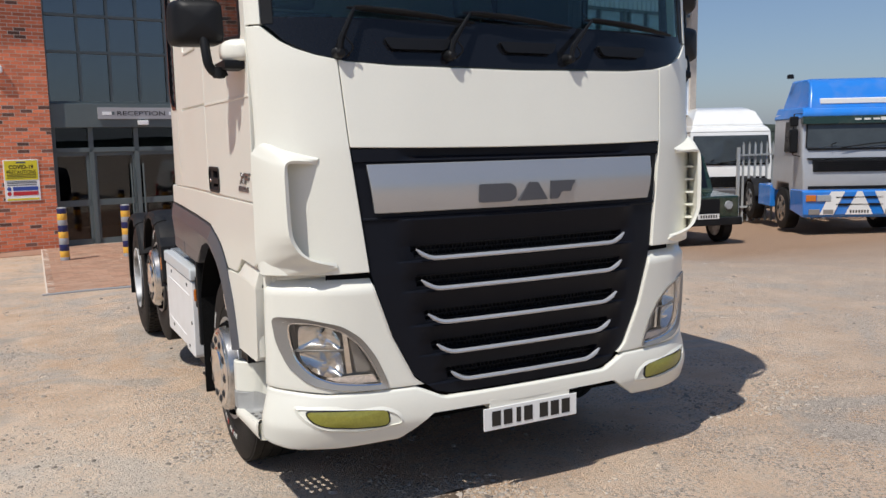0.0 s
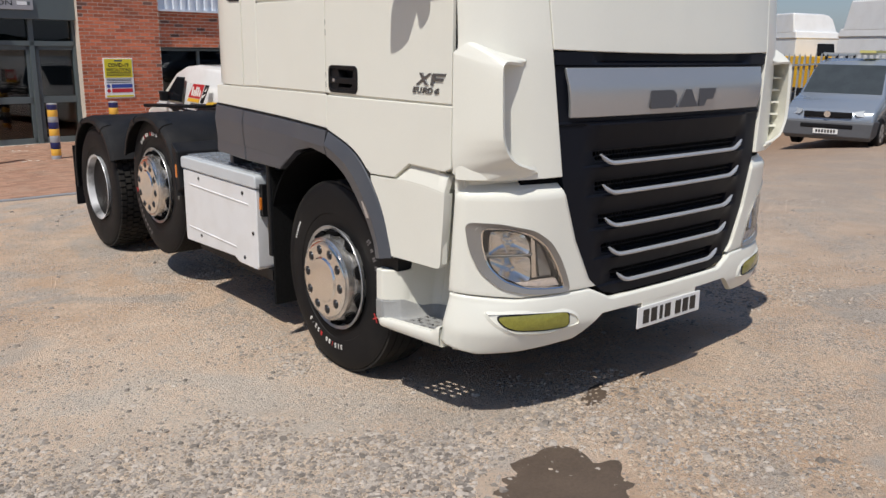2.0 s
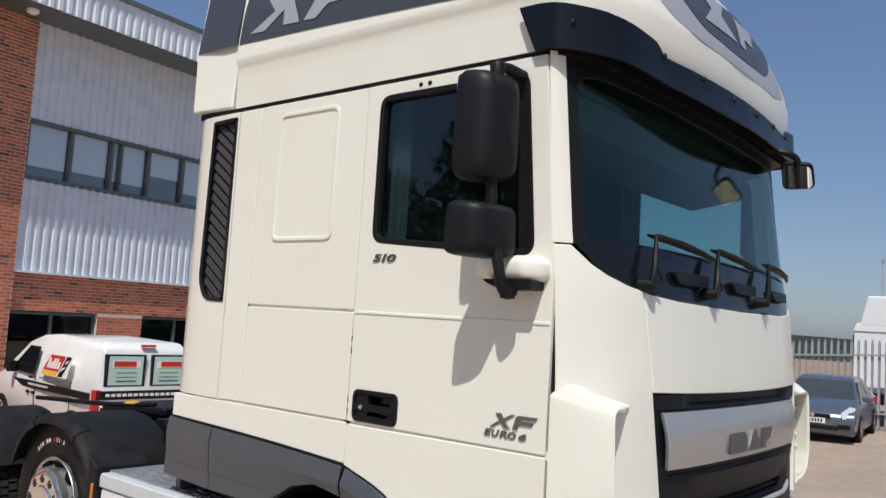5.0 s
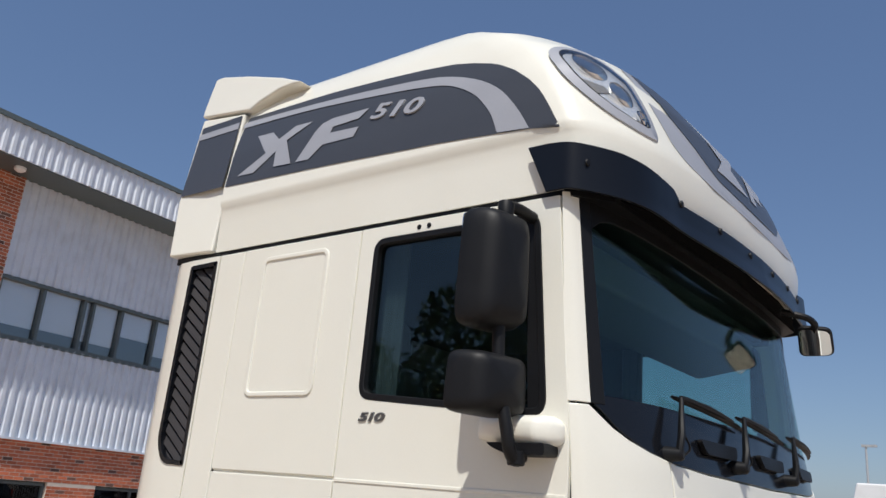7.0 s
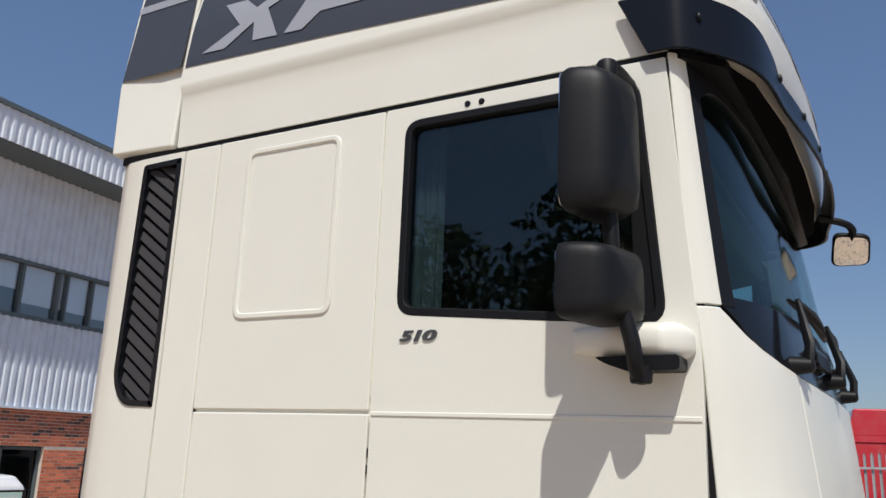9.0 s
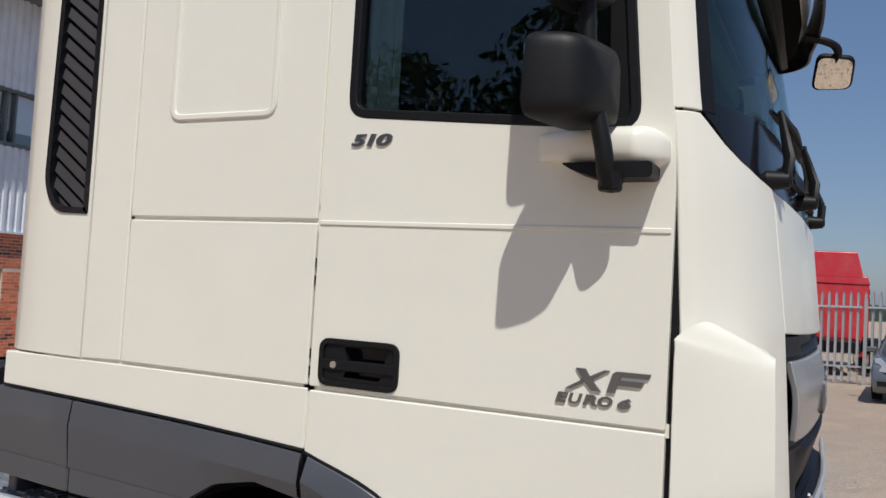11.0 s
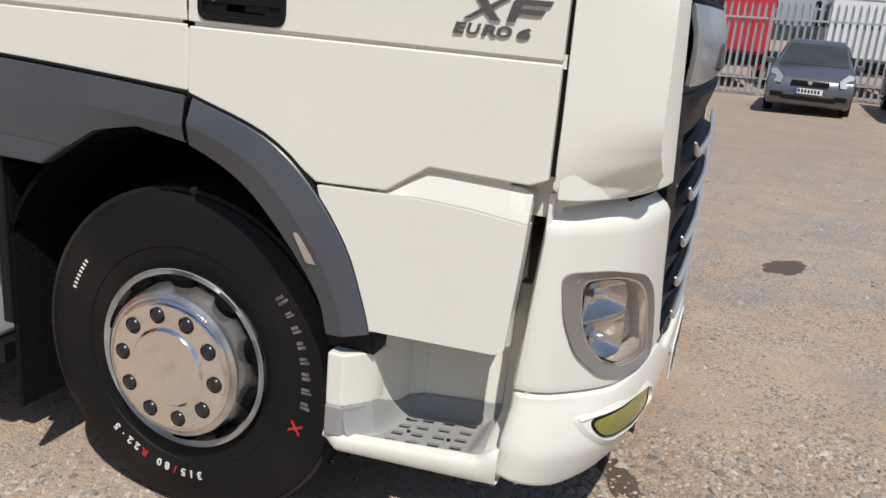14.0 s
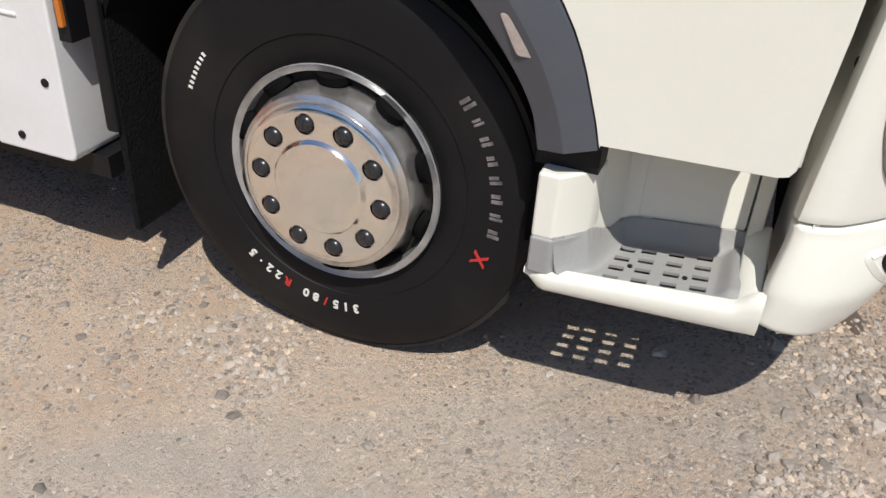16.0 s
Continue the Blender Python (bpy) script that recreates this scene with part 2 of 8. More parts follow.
def grid(bm, fn, us, vs, thick=None, close_u=False):
    """A sheet of quads through fn(u, v); thick(u, v) or a vector offset gives it a back and edges."""
    rows = [[bm.verts.new(fn(u, v)) for u in us] for v in vs]
    nu, nv = len(us), len(vs)
    span = nu if close_u else nu - 1
    for j in range(nv - 1):
        for i in range(span):
            bm.faces.new((rows[j][i], rows[j][(i + 1) % nu], rows[j + 1][(i + 1) % nu], rows[j + 1][i]))
    if thick is not None:
        off = thick if callable(thick) else (lambda u, v: thick)
        back = [[bm.verts.new(Vector(fn(u, v)) + Vector(off(u, v))) for u in us] for v in vs]
        for j in range(nv - 1):
            for i in range(span):
                bm.faces.new((back[j][i], back[j + 1][i], back[j + 1][(i + 1) % nu], back[j][(i + 1) % nu]))
        for i in range(span):
            k = (i + 1) % nu
            bm.faces.new((rows[0][i], back[0][i], back[0][k], rows[0][k]))
            bm.faces.new((rows[-1][i], rows[-1][k], back[-1][k], back[-1][i]))
        if not close_u:
            for j in range(nv - 1):
                bm.faces.new((rows[j][0], rows[j + 1][0], back[j + 1][0], back[j][0]))
                bm.faces.new((rows[j][-1], back[j][-1], back[j + 1][-1], rows[j + 1][-1]))
    return bm


def steps(a, b, n):
    return [a + (b - a) * i / n for i in range(n + 1)]


def lerp(table, x):
    """The value at x in a table of (x, value), on straight lines."""
    if x <= table[0][0]:
        return table[0][1]
    for (a, p), (b, q) in zip(table, table[1:]):
        if x <= b:
            return p + (q - p) * (x - a) / (b - a)
    return table[-1][1]


def lathe(bm, profile, n=48, m=None, axis="x"):
    """Turns (along, radius) pairs round an axis."""
    m = m or Matrix()
    rings = []
    for a, r in profile:
        ring = []
        for i in range(n):
            t = 2 * math.pi * i / n
            p = (a, r * math.cos(t), r * math.sin(t)) if axis == "x" else (r * math.cos(t), r * math.sin(t), a) if axis == "z" else (r * math.sin(t), a, r * math.cos(t))
            ring.append(bm.verts.new(m @ Vector(p)))
        rings.append(ring)
    for q, s in zip(rings, rings[1:]):
        for i in range(n):
            bm.faces.new((q[i], q[(i + 1) % n], s[(i + 1) % n], s[i]))
    for ring in (rings[0], rings[-1]):
        bm.faces.new(ring)
    return bm


def tube(bm, points, r, n=10, flat=1.0):
    """A round bar along a line of points; r is one radius or one for each point."""
    pts = [Vector(p) for p in points]
    rings, side = [], None
    for i, p in enumerate(pts):
        d = (pts[min(i + 1, len(pts) - 1)] - pts[max(i - 1, 0)]).normalized()
        if side is None:
            side = d.orthogonal().normalized()
        side = (side - d * side.dot(d)).normalized()
        up = d.cross(side)
        rr = r[i] if isinstance(r, (list, tuple)) else r
        rings.append([bm.verts.new(p + (side * math.cos(t) + up * math.sin(t) * flat) * rr) for t in (2 * math.pi * k / n for k in range(n))])
    for q, s in zip(rings, rings[1:]):
        for i in range(n):
            bm.faces.new((q[i], q[(i + 1) % n], s[(i + 1) % n], s[i]))
    bm.faces.new(rings[0][::-1])
    bm.faces.new(rings[-1])
    return bm


def curve_pts(ctrl, n=24):
    """A smooth line through control points."""
    c = [Vector(p) for p in ctrl]
    c = [2 * c[0] - c[1]] + c + [2 * c[-1] - c[-2]]
    out, seg = [], len(c) - 3
    for k in range(n + 1):
        t = min(k / n * seg, seg - 1e-9)
        i, f = int(t), t - int(t)
        a, b, d, e = c[i:i + 4]
        out.append(0.5 * ((2 * b) + (d - a) * f + (2 * a - 5 * b + 4 * d - e) * f * f + (3 * b - a - 3 * d + e) * f ** 3))
    return out


def mirrored(bm):
    for v in bm.verts:
        v.co.x = -v.co.x
    bmesh.ops.reverse_faces(bm, faces=bm.faces[:])
    return bm


def cut(ob, *cutters):
    """Takes closed solids out of a part."""
    for bm in cutters:
        tool = link("tool", bm, BLACKP)
        md = ob.modifiers.new("cut", "BOOLEAN")
        md.operation, md.solver, md.object = "DIFFERENCE", "EXACT", tool
        bpy.context.view_layer.update()
        me = bpy.data.meshes.new_from_object(ob.evaluated_get(bpy.context.evaluated_depsgraph_get()))
        old = ob.data
        ob.modifiers.clear()
        ob.data = me
        me.name = ob.name
        bpy.data.meshes.remove(old)
        bpy.data.objects.remove(tool)
        me.shade_smooth()
        me.set_sharp_from_angle(angle=radians(35))
    return ob


def words(name, text, size, material, parent, m, depth=0.003, width=None, height=None, shear=0.0, label="", bold=0.0):
    """Raised lettering as a mesh; width and height stretch it to its true size. It stands in the local x-y plane of m."""
    c = bpy.data.curves.new(name, "FONT")
    c.body, c.size, c.extrude, c.shear, c.offset = text, size, depth, shear, bold
    c.align_x, c.align_y, c.resolution_u = "CENTER", "CENTER", 3
    tmp = new("tmp", c)
    bpy.context.view_layer.update()
    me = bpy.data.meshes.new_from_object(tmp.evaluated_get(bpy.context.evaluated_depsgraph_get()))
    bpy.data.objects.remove(tmp)
    co = np.empty(len(me.vertices) * 3)
    me.vertices.foreach_get("co", co)
    co = co.reshape(-1, 3)
    lo, hi = co.min(0), co.max(0)
    co[:, :2] -= (lo + hi)[:2] / 2
    if width:
        co[:, 0] *= width / (hi - lo)[0]
    if height:
        co[:, 1] *= height / (hi - lo)[1]
    me.vertices.foreach_set("co", co.ravel())
    me.transform(m)
    me.materials.clear()
    me.materials.append(material)
    ob = new(name, me)
    ob.parent = parent
    if label:
        ob["label"] = label
    return ob


def on_side(y, z, x=-1.236):
    """A frame on the cab's sunny side: local x runs to the front, y up, z outwards."""
    return Matrix(((0, 0, -1, x), (-1, 0, 0, y), (0, 1, 0, z), (0, 0, 0, 1)))


def ground_mat():
    m = bpy.data.materials.new("packed_dirt_and_gravel")
    m.use_nodes = True
    n, l = m.node_tree.nodes, m.node_tree.links
    b = n["Principled BSDF"]
    tc = n.new("ShaderNodeTexCoord")

    def noise_tex(scale, detail, rough=0.6, dist=0.0):
        t = n.new("ShaderNodeTexNoise")
        t.inputs["Scale"].default_value, t.inputs["Detail"].default_value, t.inputs["Roughness"].default_value = scale, detail, rough
        t.inputs["Distortion"].default_value = dist
        l.new(tc.outputs["Object"], t.inputs["Vector"])
        return t.outputs["Fac"]

    def rng(src, a, b_, lo=0.0, hi=1.0):
        r = n.new("ShaderNodeMapRange")
        r.inputs["From Min"].default_value, r.inputs["From Max"].default_value = a, b_
        r.inputs["To Min"].default_value, r.inputs["To Max"].default_value = lo, hi
        l.new(src, r.inputs["Value"])
        return r.outputs["Result"]

    def mixc(f, a, b_):
        x = n.new("ShaderNodeMix")
        x.data_type = "RGBA"
        for key, val in (("A", a), ("B", b_)):
            if isinstance(val, tuple):
                x.inputs[key].default_value = (*val, 1)
            else:
                l.new(val, x.inputs[key])
        if isinstance(f, float):
            x.inputs["Factor"].default_value = f
        else:
            l.new(f, x.inputs["Factor"])
        return x.outputs["Result"]

    patch = rng(noise_tex(0.75, 8, 0.68, 1.2), 0.50, 0.60)
    sand = mixc(rng(noise_tex(2.3, 6), 0.35, 0.65), (0.63, 0.43, 0.285), (0.75, 0.57, 0.42))
    grey = mixc(rng(noise_tex(3.1, 6), 0.35, 0.65), (0.44, 0.378, 0.318), (0.585, 0.505, 0.43))
    col = mixc(patch, sand, grey)
    vor = n.new("ShaderNodeTexVoronoi")
    vor.inputs["Scale"].default_value = 95
    vor.inputs["Randomness"].default_value = 1.0
    l.new(tc.outputs["Object"], vor.inputs["Vector"])
    bright = n.new("ShaderNodeSeparateColor")
    l.new(vor.outputs["Color"], bright.inputs[0])
    stones = mixc(rng(bright.outputs[0], 0.0, 1.0), (0.185, 0.158, 0.135), (0.70, 0.60, 0.505))
    amount = n.new("ShaderNodeMath")
    amount.operation = "MULTIPLY"
    l.new(rng(noise_tex(1.3, 7, 0.66, 0.8), 0.42, 0.60, 0.22, 0.95), amount.inputs[0])
    l.new(rng(bright.outputs[1], 0.35, 0.6), amount.inputs[1])
    col = mixc(amount.outputs[0], col, stones)
    place = n.new("ShaderNodeSeparateXYZ")
    l.new(tc.outputs["Object"], place.inputs[0])
    worn = n.new("ShaderNodeMath")
    worn.operation = "MULTIPLY"
    l.new(rng(place.outputs["X"], 2.0, 7.0, 0.0, 0.85), worn.inputs[0])
    l.new(rng(noise_tex(0.9, 6, 0.65, 0.6), 0.3, 0.62, 0.35, 1.0), worn.inputs[1])
    col = mixc(worn.outputs[0], col, mixc(rng(bright.outputs[0], 0.0, 1.0), (0.34, 0.285, 0.235), (0.52, 0.44, 0.37)))
    brown = n.new("ShaderNodeMath")
    brown.operation = "MULTIPLY"
    l.new(rng(place.outputs["X"], 6.5, 10.5, 0.0, 0.95), brown.inputs[0])
    l.new(rng(place.outputs["Y"], 4.0, 8.5, 0.25, 1.0), brown.inputs[1])
    col = mixc(brown.outputs[0], col, (0.345, 0.222, 0.145))
    col = mixc(rng(noise_tex(260, 3), 0.3, 0.7, 0.0, 0.20), col, (0.18, 0.14, 0.105))
    # a paler patch beside the truck; stronger exposure there put into the colour
    spot = n.new("ShaderNodeVectorMath")
    spot.operation = "DISTANCE"
    spot.inputs[1].default_value = (-2.3, 1.0, 0.0)
    l.new(tc.outputs["Object"], spot.inputs[0])
    paler = n.new("ShaderNodeMath")
    paler.operation = "MULTIPLY"
    l.new(rng(spot.outputs["Value"], 0.8, 2.3, 0.5, 0.0), paler.inputs[0])
    l.new(rng(noise_tex(2.0, 6, 0.65, 0.5), 0.3, 0.6, 0.4, 1.0), paler.inputs[1])
    col = mixc(paler.outputs[0], col, (0.76, 0.66, 0.55))
    l.new(col, b.inputs["Base Color"])
    b.inputs["Roughness"].default_value = 0.92
    b.inputs["Specular IOR Level"].default_value = 0.2
    h = n.new("ShaderNodeMath")
    h.operation = "MULTIPLY_ADD"
    h.inputs[1].default_value = -0.45
    l.new(vor.outputs["Distance"], h.inputs[0])
    l.new(noise_tex(190, 6, 0.75), h.inputs[2])
    bp = n.new("ShaderNodeBump")
    bp.inputs["Strength"].default_value, bp.inputs["Distance"].default_value = 0.9, 0.012
    l.new(h.outputs[0], bp.inputs["Height"])
    l.new(bp.outputs["Normal"], b.inputs["Normal"])
    return m


GROUND = ground_mat()


RISE = [(-9, 0.28), (-6, 0.25), (-0.3, 0.15), (0.6, 0.055), (1.3, 0.01), (3, 0.0), (5.6, -0.03), (8, -0.10), (10.6, -0.20), (13, -0.27), (16, -0.3), (40, -0.3)]


def ground_z(x, y):
    """The yard falls gently away behind and to the far side, with small rises and ruts."""
    a, f = lerp(RISE, y), max(-0.5, min(0.25, 0.03 - 0.036 * y))
    w = min(1.0, max(0.0, (x - 4) / 5))
    z = 0.02 * noise.noise((x * 0.5, y * 0.5, 3.1)) + 0.008 * noise.noise((x * 1.7, y * 1.7, 9.2))
    if -1.7 < x < 1.7 and 0.8 < y < 7:
        z *= 0.2
    z -= 0.24 * min(1.0, max(0.0, (x - 5) / 4)) * min(1.0, max(0.0, (y - 5) / 3.5))
    return a * (1 - w) + f * w + z - 0.004


def build_ground():
    near = [i * 0.14 for i in range(-50, 51)]
    far = [v for v in (8, 9, 10, 11, 12, 13, 14, 15, 16, 17, 18, 19, 20, 22, 25, 30, 40, 60, 90, 150, 300, 800, 2500)]
    xs = [-v for v in far[::-1]] + near + far
    ys = [-2500, -800, -300, -100, -50, -25, -15, -11, -9] + [i * 0.14 - 8 for i in range(0, 140)] + [11.7, 12, 12.5, 13, 14, 15, 16, 18, 20, 25, 40, 90, 250, 800, 2500]
    bm = bm_new()
    grid(bm, lambda x, y: (x, y, ground_z(x, y)), xs, ys)
    ob = link("ground", bm, GROUND, smooth=80)
    tagged(ob, "pale packed dirt yard strewn with grey gravel", "ground", kind="structure")


build_ground()

BRICKS = mat("red_orange_brick", (0.53, 0.155, 0.075), 0.85, var=0.15, scale=5, rand=0.3, island=0.3, bump=0.2, bump_scale=90)
MORTAR = mat("grey_brown_mortar", (0.62, 0.54, 0.46), 0.95, var=0.15, bump=0.2)
PAVER = mat("red_paving_brick", (0.34, 0.195, 0.13), 0.9, var=0.15, rand=0.18, island=0.2, bump=0.15, dirt=(0.4, 0.32, 0.24), dirt_amount=0.4)
CLAD = mat("pale_blue_grey_cladding", (0.70, 0.75, 0.82), 0.45, metal=0.0, var=0.05, scale=2, dirt=(0.3, 0.3, 0.3), dirt_amount=0.2)
FRAME = mat("grey_green_window_frame", (0.10, 0.125, 0.13), 0.45, var=0.06)
BLIND = mat("white_roller_blind", (0.84, 0.85, 0.86), 0.8, var=0.05)
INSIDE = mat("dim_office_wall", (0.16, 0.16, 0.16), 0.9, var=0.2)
STEEL = mat("galvanised_steel", (0.46, 0.48, 0.49), 0.5, metal=0.4, var=0.08, scale=4, rand=0.08)

BLD = thing("office_building", "two-storey red brick office building with pale blue ribbed cladding", "building", (0, 16.1, -0.29), 6.0)


def bpart(name, bm, material, label="", parent=None, **k):
    return part(name, bm, material, parent or BLD, label, **k)

def build_building():
    # local frame: x along the wall, y into the building, z from the pavement
    def wall(x0, x1, z0, z1, y0=0.0, y1=0.3, label="red brick wall"):
        return bpart("wall", boxed(x0, y0, z0, x1, y1, z1), MORTAR, label)
    def frame_bar(x0, z0, x1, z1, y0, y1, parent):
        part("frame_bar", boxed(x0, y0, z0, x1, y1, z1), FRAME, parent, bevel=0.004)
    walls = [(wall(-14, -1.68, 0, 8.4), -14, -1.68, 0, 8.4, 0.0), (wall(1.95, 3.76, 0, 8.4), 1.95, 3.76, 0, 8.4, 0.0)]
    # wall under the cladding, with its windows
    lower = [(3.76, 18, 2.02, 2.85), (5.9, 7.1, 0.75, 2.02), (3.76, 18, 0, 0.75), (9.2, 10.4, 0.75, 2.02), (12.5, 18, 0.75, 2.02)]
    for x0, x1, z0, z1 in lower:
        w = bpart("wall", boxed(x0, 0.15, z0, x1, 0.45, z1), MORTAR, "red brick wall")
        walls.append((w, x0, x1, z0, z1, 0.15))
    for x0, x1 in ((3.76, 5.9), (7.1, 9.2), (10.4, 12.5)):
        win = bpart("window", boxed(x0, 0.30, 0.75, x1, 0.31, 2.0), DARKG, "dark ground floor window")
        for a in (x0, (x0 + x1) / 2 - 0.03, x1 - 0.06):
            frame_bar(a, 0.75, a + 0.06, 2.0, 0.24, 0.34, win)
        frame_bar(x0, 0.75, x1, 0.81, 0.24, 0.34, win)
        frame_bar(x0, 1.94, x1, 2.0, 0.24, 0.34, win)
    # ribbed cladding
    def clad(z0, z1, name="cladding", x0=3.78, x1=18, y=0.06):
        bm = bm_new()
        xs, x = [], x0
        while x < x1:
            xs += [(x, 0.0), (x + 0.075, 0.0), (x + 0.095, 0.06), (x + 0.18, 0.06)]
            x += 0.2
        grid(bm, lambda k, z: (xs[k][0], y + xs[k][1], z), range(len(xs)), (z0, z1), thick=(0, 0.05, 0))
        return bpart(name, bm, CLAD, "pale blue-grey ribbed metal cladding", smooth=20)
    clad(2.87, 4.84)
    clad(6.1, 8.3)
    part("flashing", boxed(3.76, 0.02, 2.82, 18, 0.14, 2.87), CLAD, BLD)
    win = bpart("window", boxed(3.78, 0.20, 4.84, 18, 0.21, 6.1), UPPERG, "upper floor ribbon window with part-drawn blinds")
    frame_bar(3.76, 4.80, 18, 4.9, 0.06, 0.26, win)
    frame_bar(3.76, 6.04, 18, 6.12, 0.06, 0.26, win)
    rng = random.Random(4)
    for i in range(14):
        x = 3.78 + i * 1.02
        frame_bar(x, 4.88, x + 0.07, 6.06, 0.10, 0.25, win)
        if i % 3 == 2:
            frame_bar(x + 0.25, 4.88, x + 0.31, 6.06, 0.10, 0.25, win)
        part("blind", boxed(x + 0.09, 0.24, 4.95 + rng.choice((0.18, 0.22, 0.5)), x + 1.0, 0.25, 6.04), BLIND, win, "white roller blind")
    # eaves: ribbed fascia over a soffit
    bm = bm_new()
    xs, x = [], -14.0
    while x < 18:
        xs += [(x, 0.0), (x + 0.075, 0.0), (x + 0.10, 0.03), (x + 0.175, 0.03)]
        x += 0.2
    grid(bm, lambda k, z: (xs[k][0], -0.95 + xs[k][1], z), range(len(xs)), (8.25, 8.95), thick=(0, 0.05, 0))
    bpart("fascia", bm, CLAD, "ribbed metal roof fascia", smooth=20)
    bpart("soffit", boxed(-14, -0.9, 8.22, 18, 0.3, 8.27), FRAME, "dark soffit")
    bpart("roof", boxed(-14, -1.0, 8.95, 18, 9, 9.05), FRAME, "low grey roof edge")
    bpart("soffit_lamp", lathe(bm_new(), [(8.12, 0.06), (8.16, 0.12), (8.22, 0.12)], 20, Matrix.Translation((3.3, -0.5, 0)), "z"), BLIND)
    # entrance: doors, band, sign, glazed wall above
    ent = bpart("entrance", boxed(-1.68, 0.12, 2.55, 1.95, 0.45, 3.06), FRAME, "grey metal entrance band", bevel=0.01)
    for x0, x1 in ((-1.68, -0.93), (-0.85, 0.04), (0.06, 1.0), (1.12, 1.95)):
        z1 = 2.02
        dr = part("door" if x0 in (-0.85, 0.06) else "side_light", boxed(x0 + 0.05, 0.3, 0.05, x1 - 0.05, 0.31, z1), DARKG, BLD, "glazed grey-framed entrance door, closed" if x0 in (-0.85, 0.06) else "glazed side light")
        for a, b, c, d in ((x0, 0, x0 + 0.07, z1), (x1 - 0.07, 0, x1, z1), (x0, 0, x1, 0.12), (x0, 0.85, x1, 0.98), (x0, z1 - 0.08, x1, z1)):
            frame_bar(a, b, c, d, 0.26, 0.36, dr)
        if x0 in (-0.85, 0.06):
            hx = x1 - 0.12 if x0 < 0 else x0 + 0.12
            part("pull_bar", tube(bm_new(), [(hx, 0.2, 0.3), (hx, 0.2, 1.75)], 0.02, 8), FRAME, dr)
    for x in (-1.68, -0.93, 0.02, 1.0, 1.89):
        frame_bar(x, 0, x + 0.10, 2.55, 0.22, 0.38, ent)
    frame_bar(-1.68, 2.02, 1.95, 2.12, 0.22, 0.38, ent)
    bpart("transom_light", boxed(-1.68, 0.3, 2.1, 1.95, 0.31, 2.55), DARKG)
    cw = bpart("glazed_wall", boxed(-1.68, 0.30, 3.06, 1.95, 0.31, 8.3), WALLG, "dark glazed wall over the entrance")
    for x in (-1.68, -1.02, -0.40, 0.21, 0.82, 1.42, 1.89):
        frame_bar(x, 3.06, x + 0.055, 8.3, 0.24, 0.36, cw)
    for z in (3.06, 4.13, 4.90, 6.0, 7.1):
        frame_bar(-1.68, z, 1.95, z + 0.055, 0.235, 0.36, cw)
    sign = thing("reception_sign", "grey reception sign board with small logos", "sign", (0, 0, 0))
    sign.parent = None
    sign.matrix_world = BLD.matrix_world.copy()
    part("board", boxed(-0.72, 0.08, 2.73, 1.10, 0.12, 2.98), mat("grey_sign_board", (0.36, 0.36, 0.38), 0.5), sign, bevel=0.004)
    words("lettering", "RECEPTION", 0.1, BLACKT, sign, pose(0.19, 0.078, 2.855, 90, 0, 0), 0.003, 1.02, 0.095)
    for x in (-0.52, 0.9):
        part("logo_block", boxed(x - 0.11, 0.075, 2.82, x + 0.08, 0.08, 2.89), BLIND, sign)
        part("logo_block", boxed(x + 0.09, 0.075, 2.82, x + 0.14, 0.08, 2.89), FRAME, sign)
    bpart("door_sensor", boxed(0.1, 0.02, 2.60, 0.32, 0.12, 2.70), BLIND, "small white door sensor", bevel=0.01)
    bpart("wall_lamp", boxed(-2.75, -0.12, 3.65, -2.5, 0.0, 3.8), BLIND, "white wall lamp", bevel=0.03)
    # safety notices
    YEL, BLU, RED = mat("yellow_notice", (0.72, 0.62, 0.03), 0.5), mat("blue_notice", (0.04, 0.08, 0.35), 0.5), mat("red_notice", (0.55, 0.03, 0.04), 0.5)
    for x0, z0 in ((2.40, 0.92), (-2.64, 1.04)):
        n_ = thing("notice_board", "yellow and white safety notice on the brick wall", "sign")
        n_.matrix_world = BLD.matrix_world.copy()
        part("board", boxed(x0, -0.02, z0, x0 + 0.66, 0.0, z0 + 0.86), BLIND, n_, bevel=0.004)
        part("yellow_field", boxed(x0 + 0.02, -0.024, z0 + 0.44, x0 + 0.64, -0.02, z0 + 0.84), YEL, n_)
        words("lettering", "COVID-19", 0.1, BLACKT, n_, pose(x0 + 0.33, -0.026, z0 + 0.71, 90, 0, 0), 0.002, 0.46, 0.085, bold=0.002)
        words("lettering", "PRECAUTIONS", 0.1, BLACKT, n_, pose(x0 + 0.33, -0.026, z0 + 0.605, 90, 0, 0), 0.002, 0.54, 0.08)
        for k, z in enumerate((0.54, 0.51, 0.48)):
            part("text_bar", boxed(x0 + 0.06, -0.026, z0 + z, x0 + 0.60, -0.0241, z0 + z + 0.012), BLACKT, n_)
        part("logo_block", boxed(x0 + 0.24, -0.026, z0 + 0.785, x0 + 0.42, -0.0241, z0 + 0.82), FRAME, n_)
        for k, z in enumerate((0.40, 0.37, 0.33)):
            part("text_bar", boxed(x0 + 0.05, -0.024, z0 + z, x0 + 0.6, -0.0205, z0 + z + 0.015), FRAME, n_)
        part("blue_field", boxed(x0 + 0.15, -0.024, z0 + 0.22, x0 + 0.62, -0.0205, z0 + 0.30), BLU, n_)
        part("red_field", boxed(x0 + 0.15, -0.024, z0 + 0.12, x0 + 0.62, -0.0205, z0 + 0.20), RED, n_)
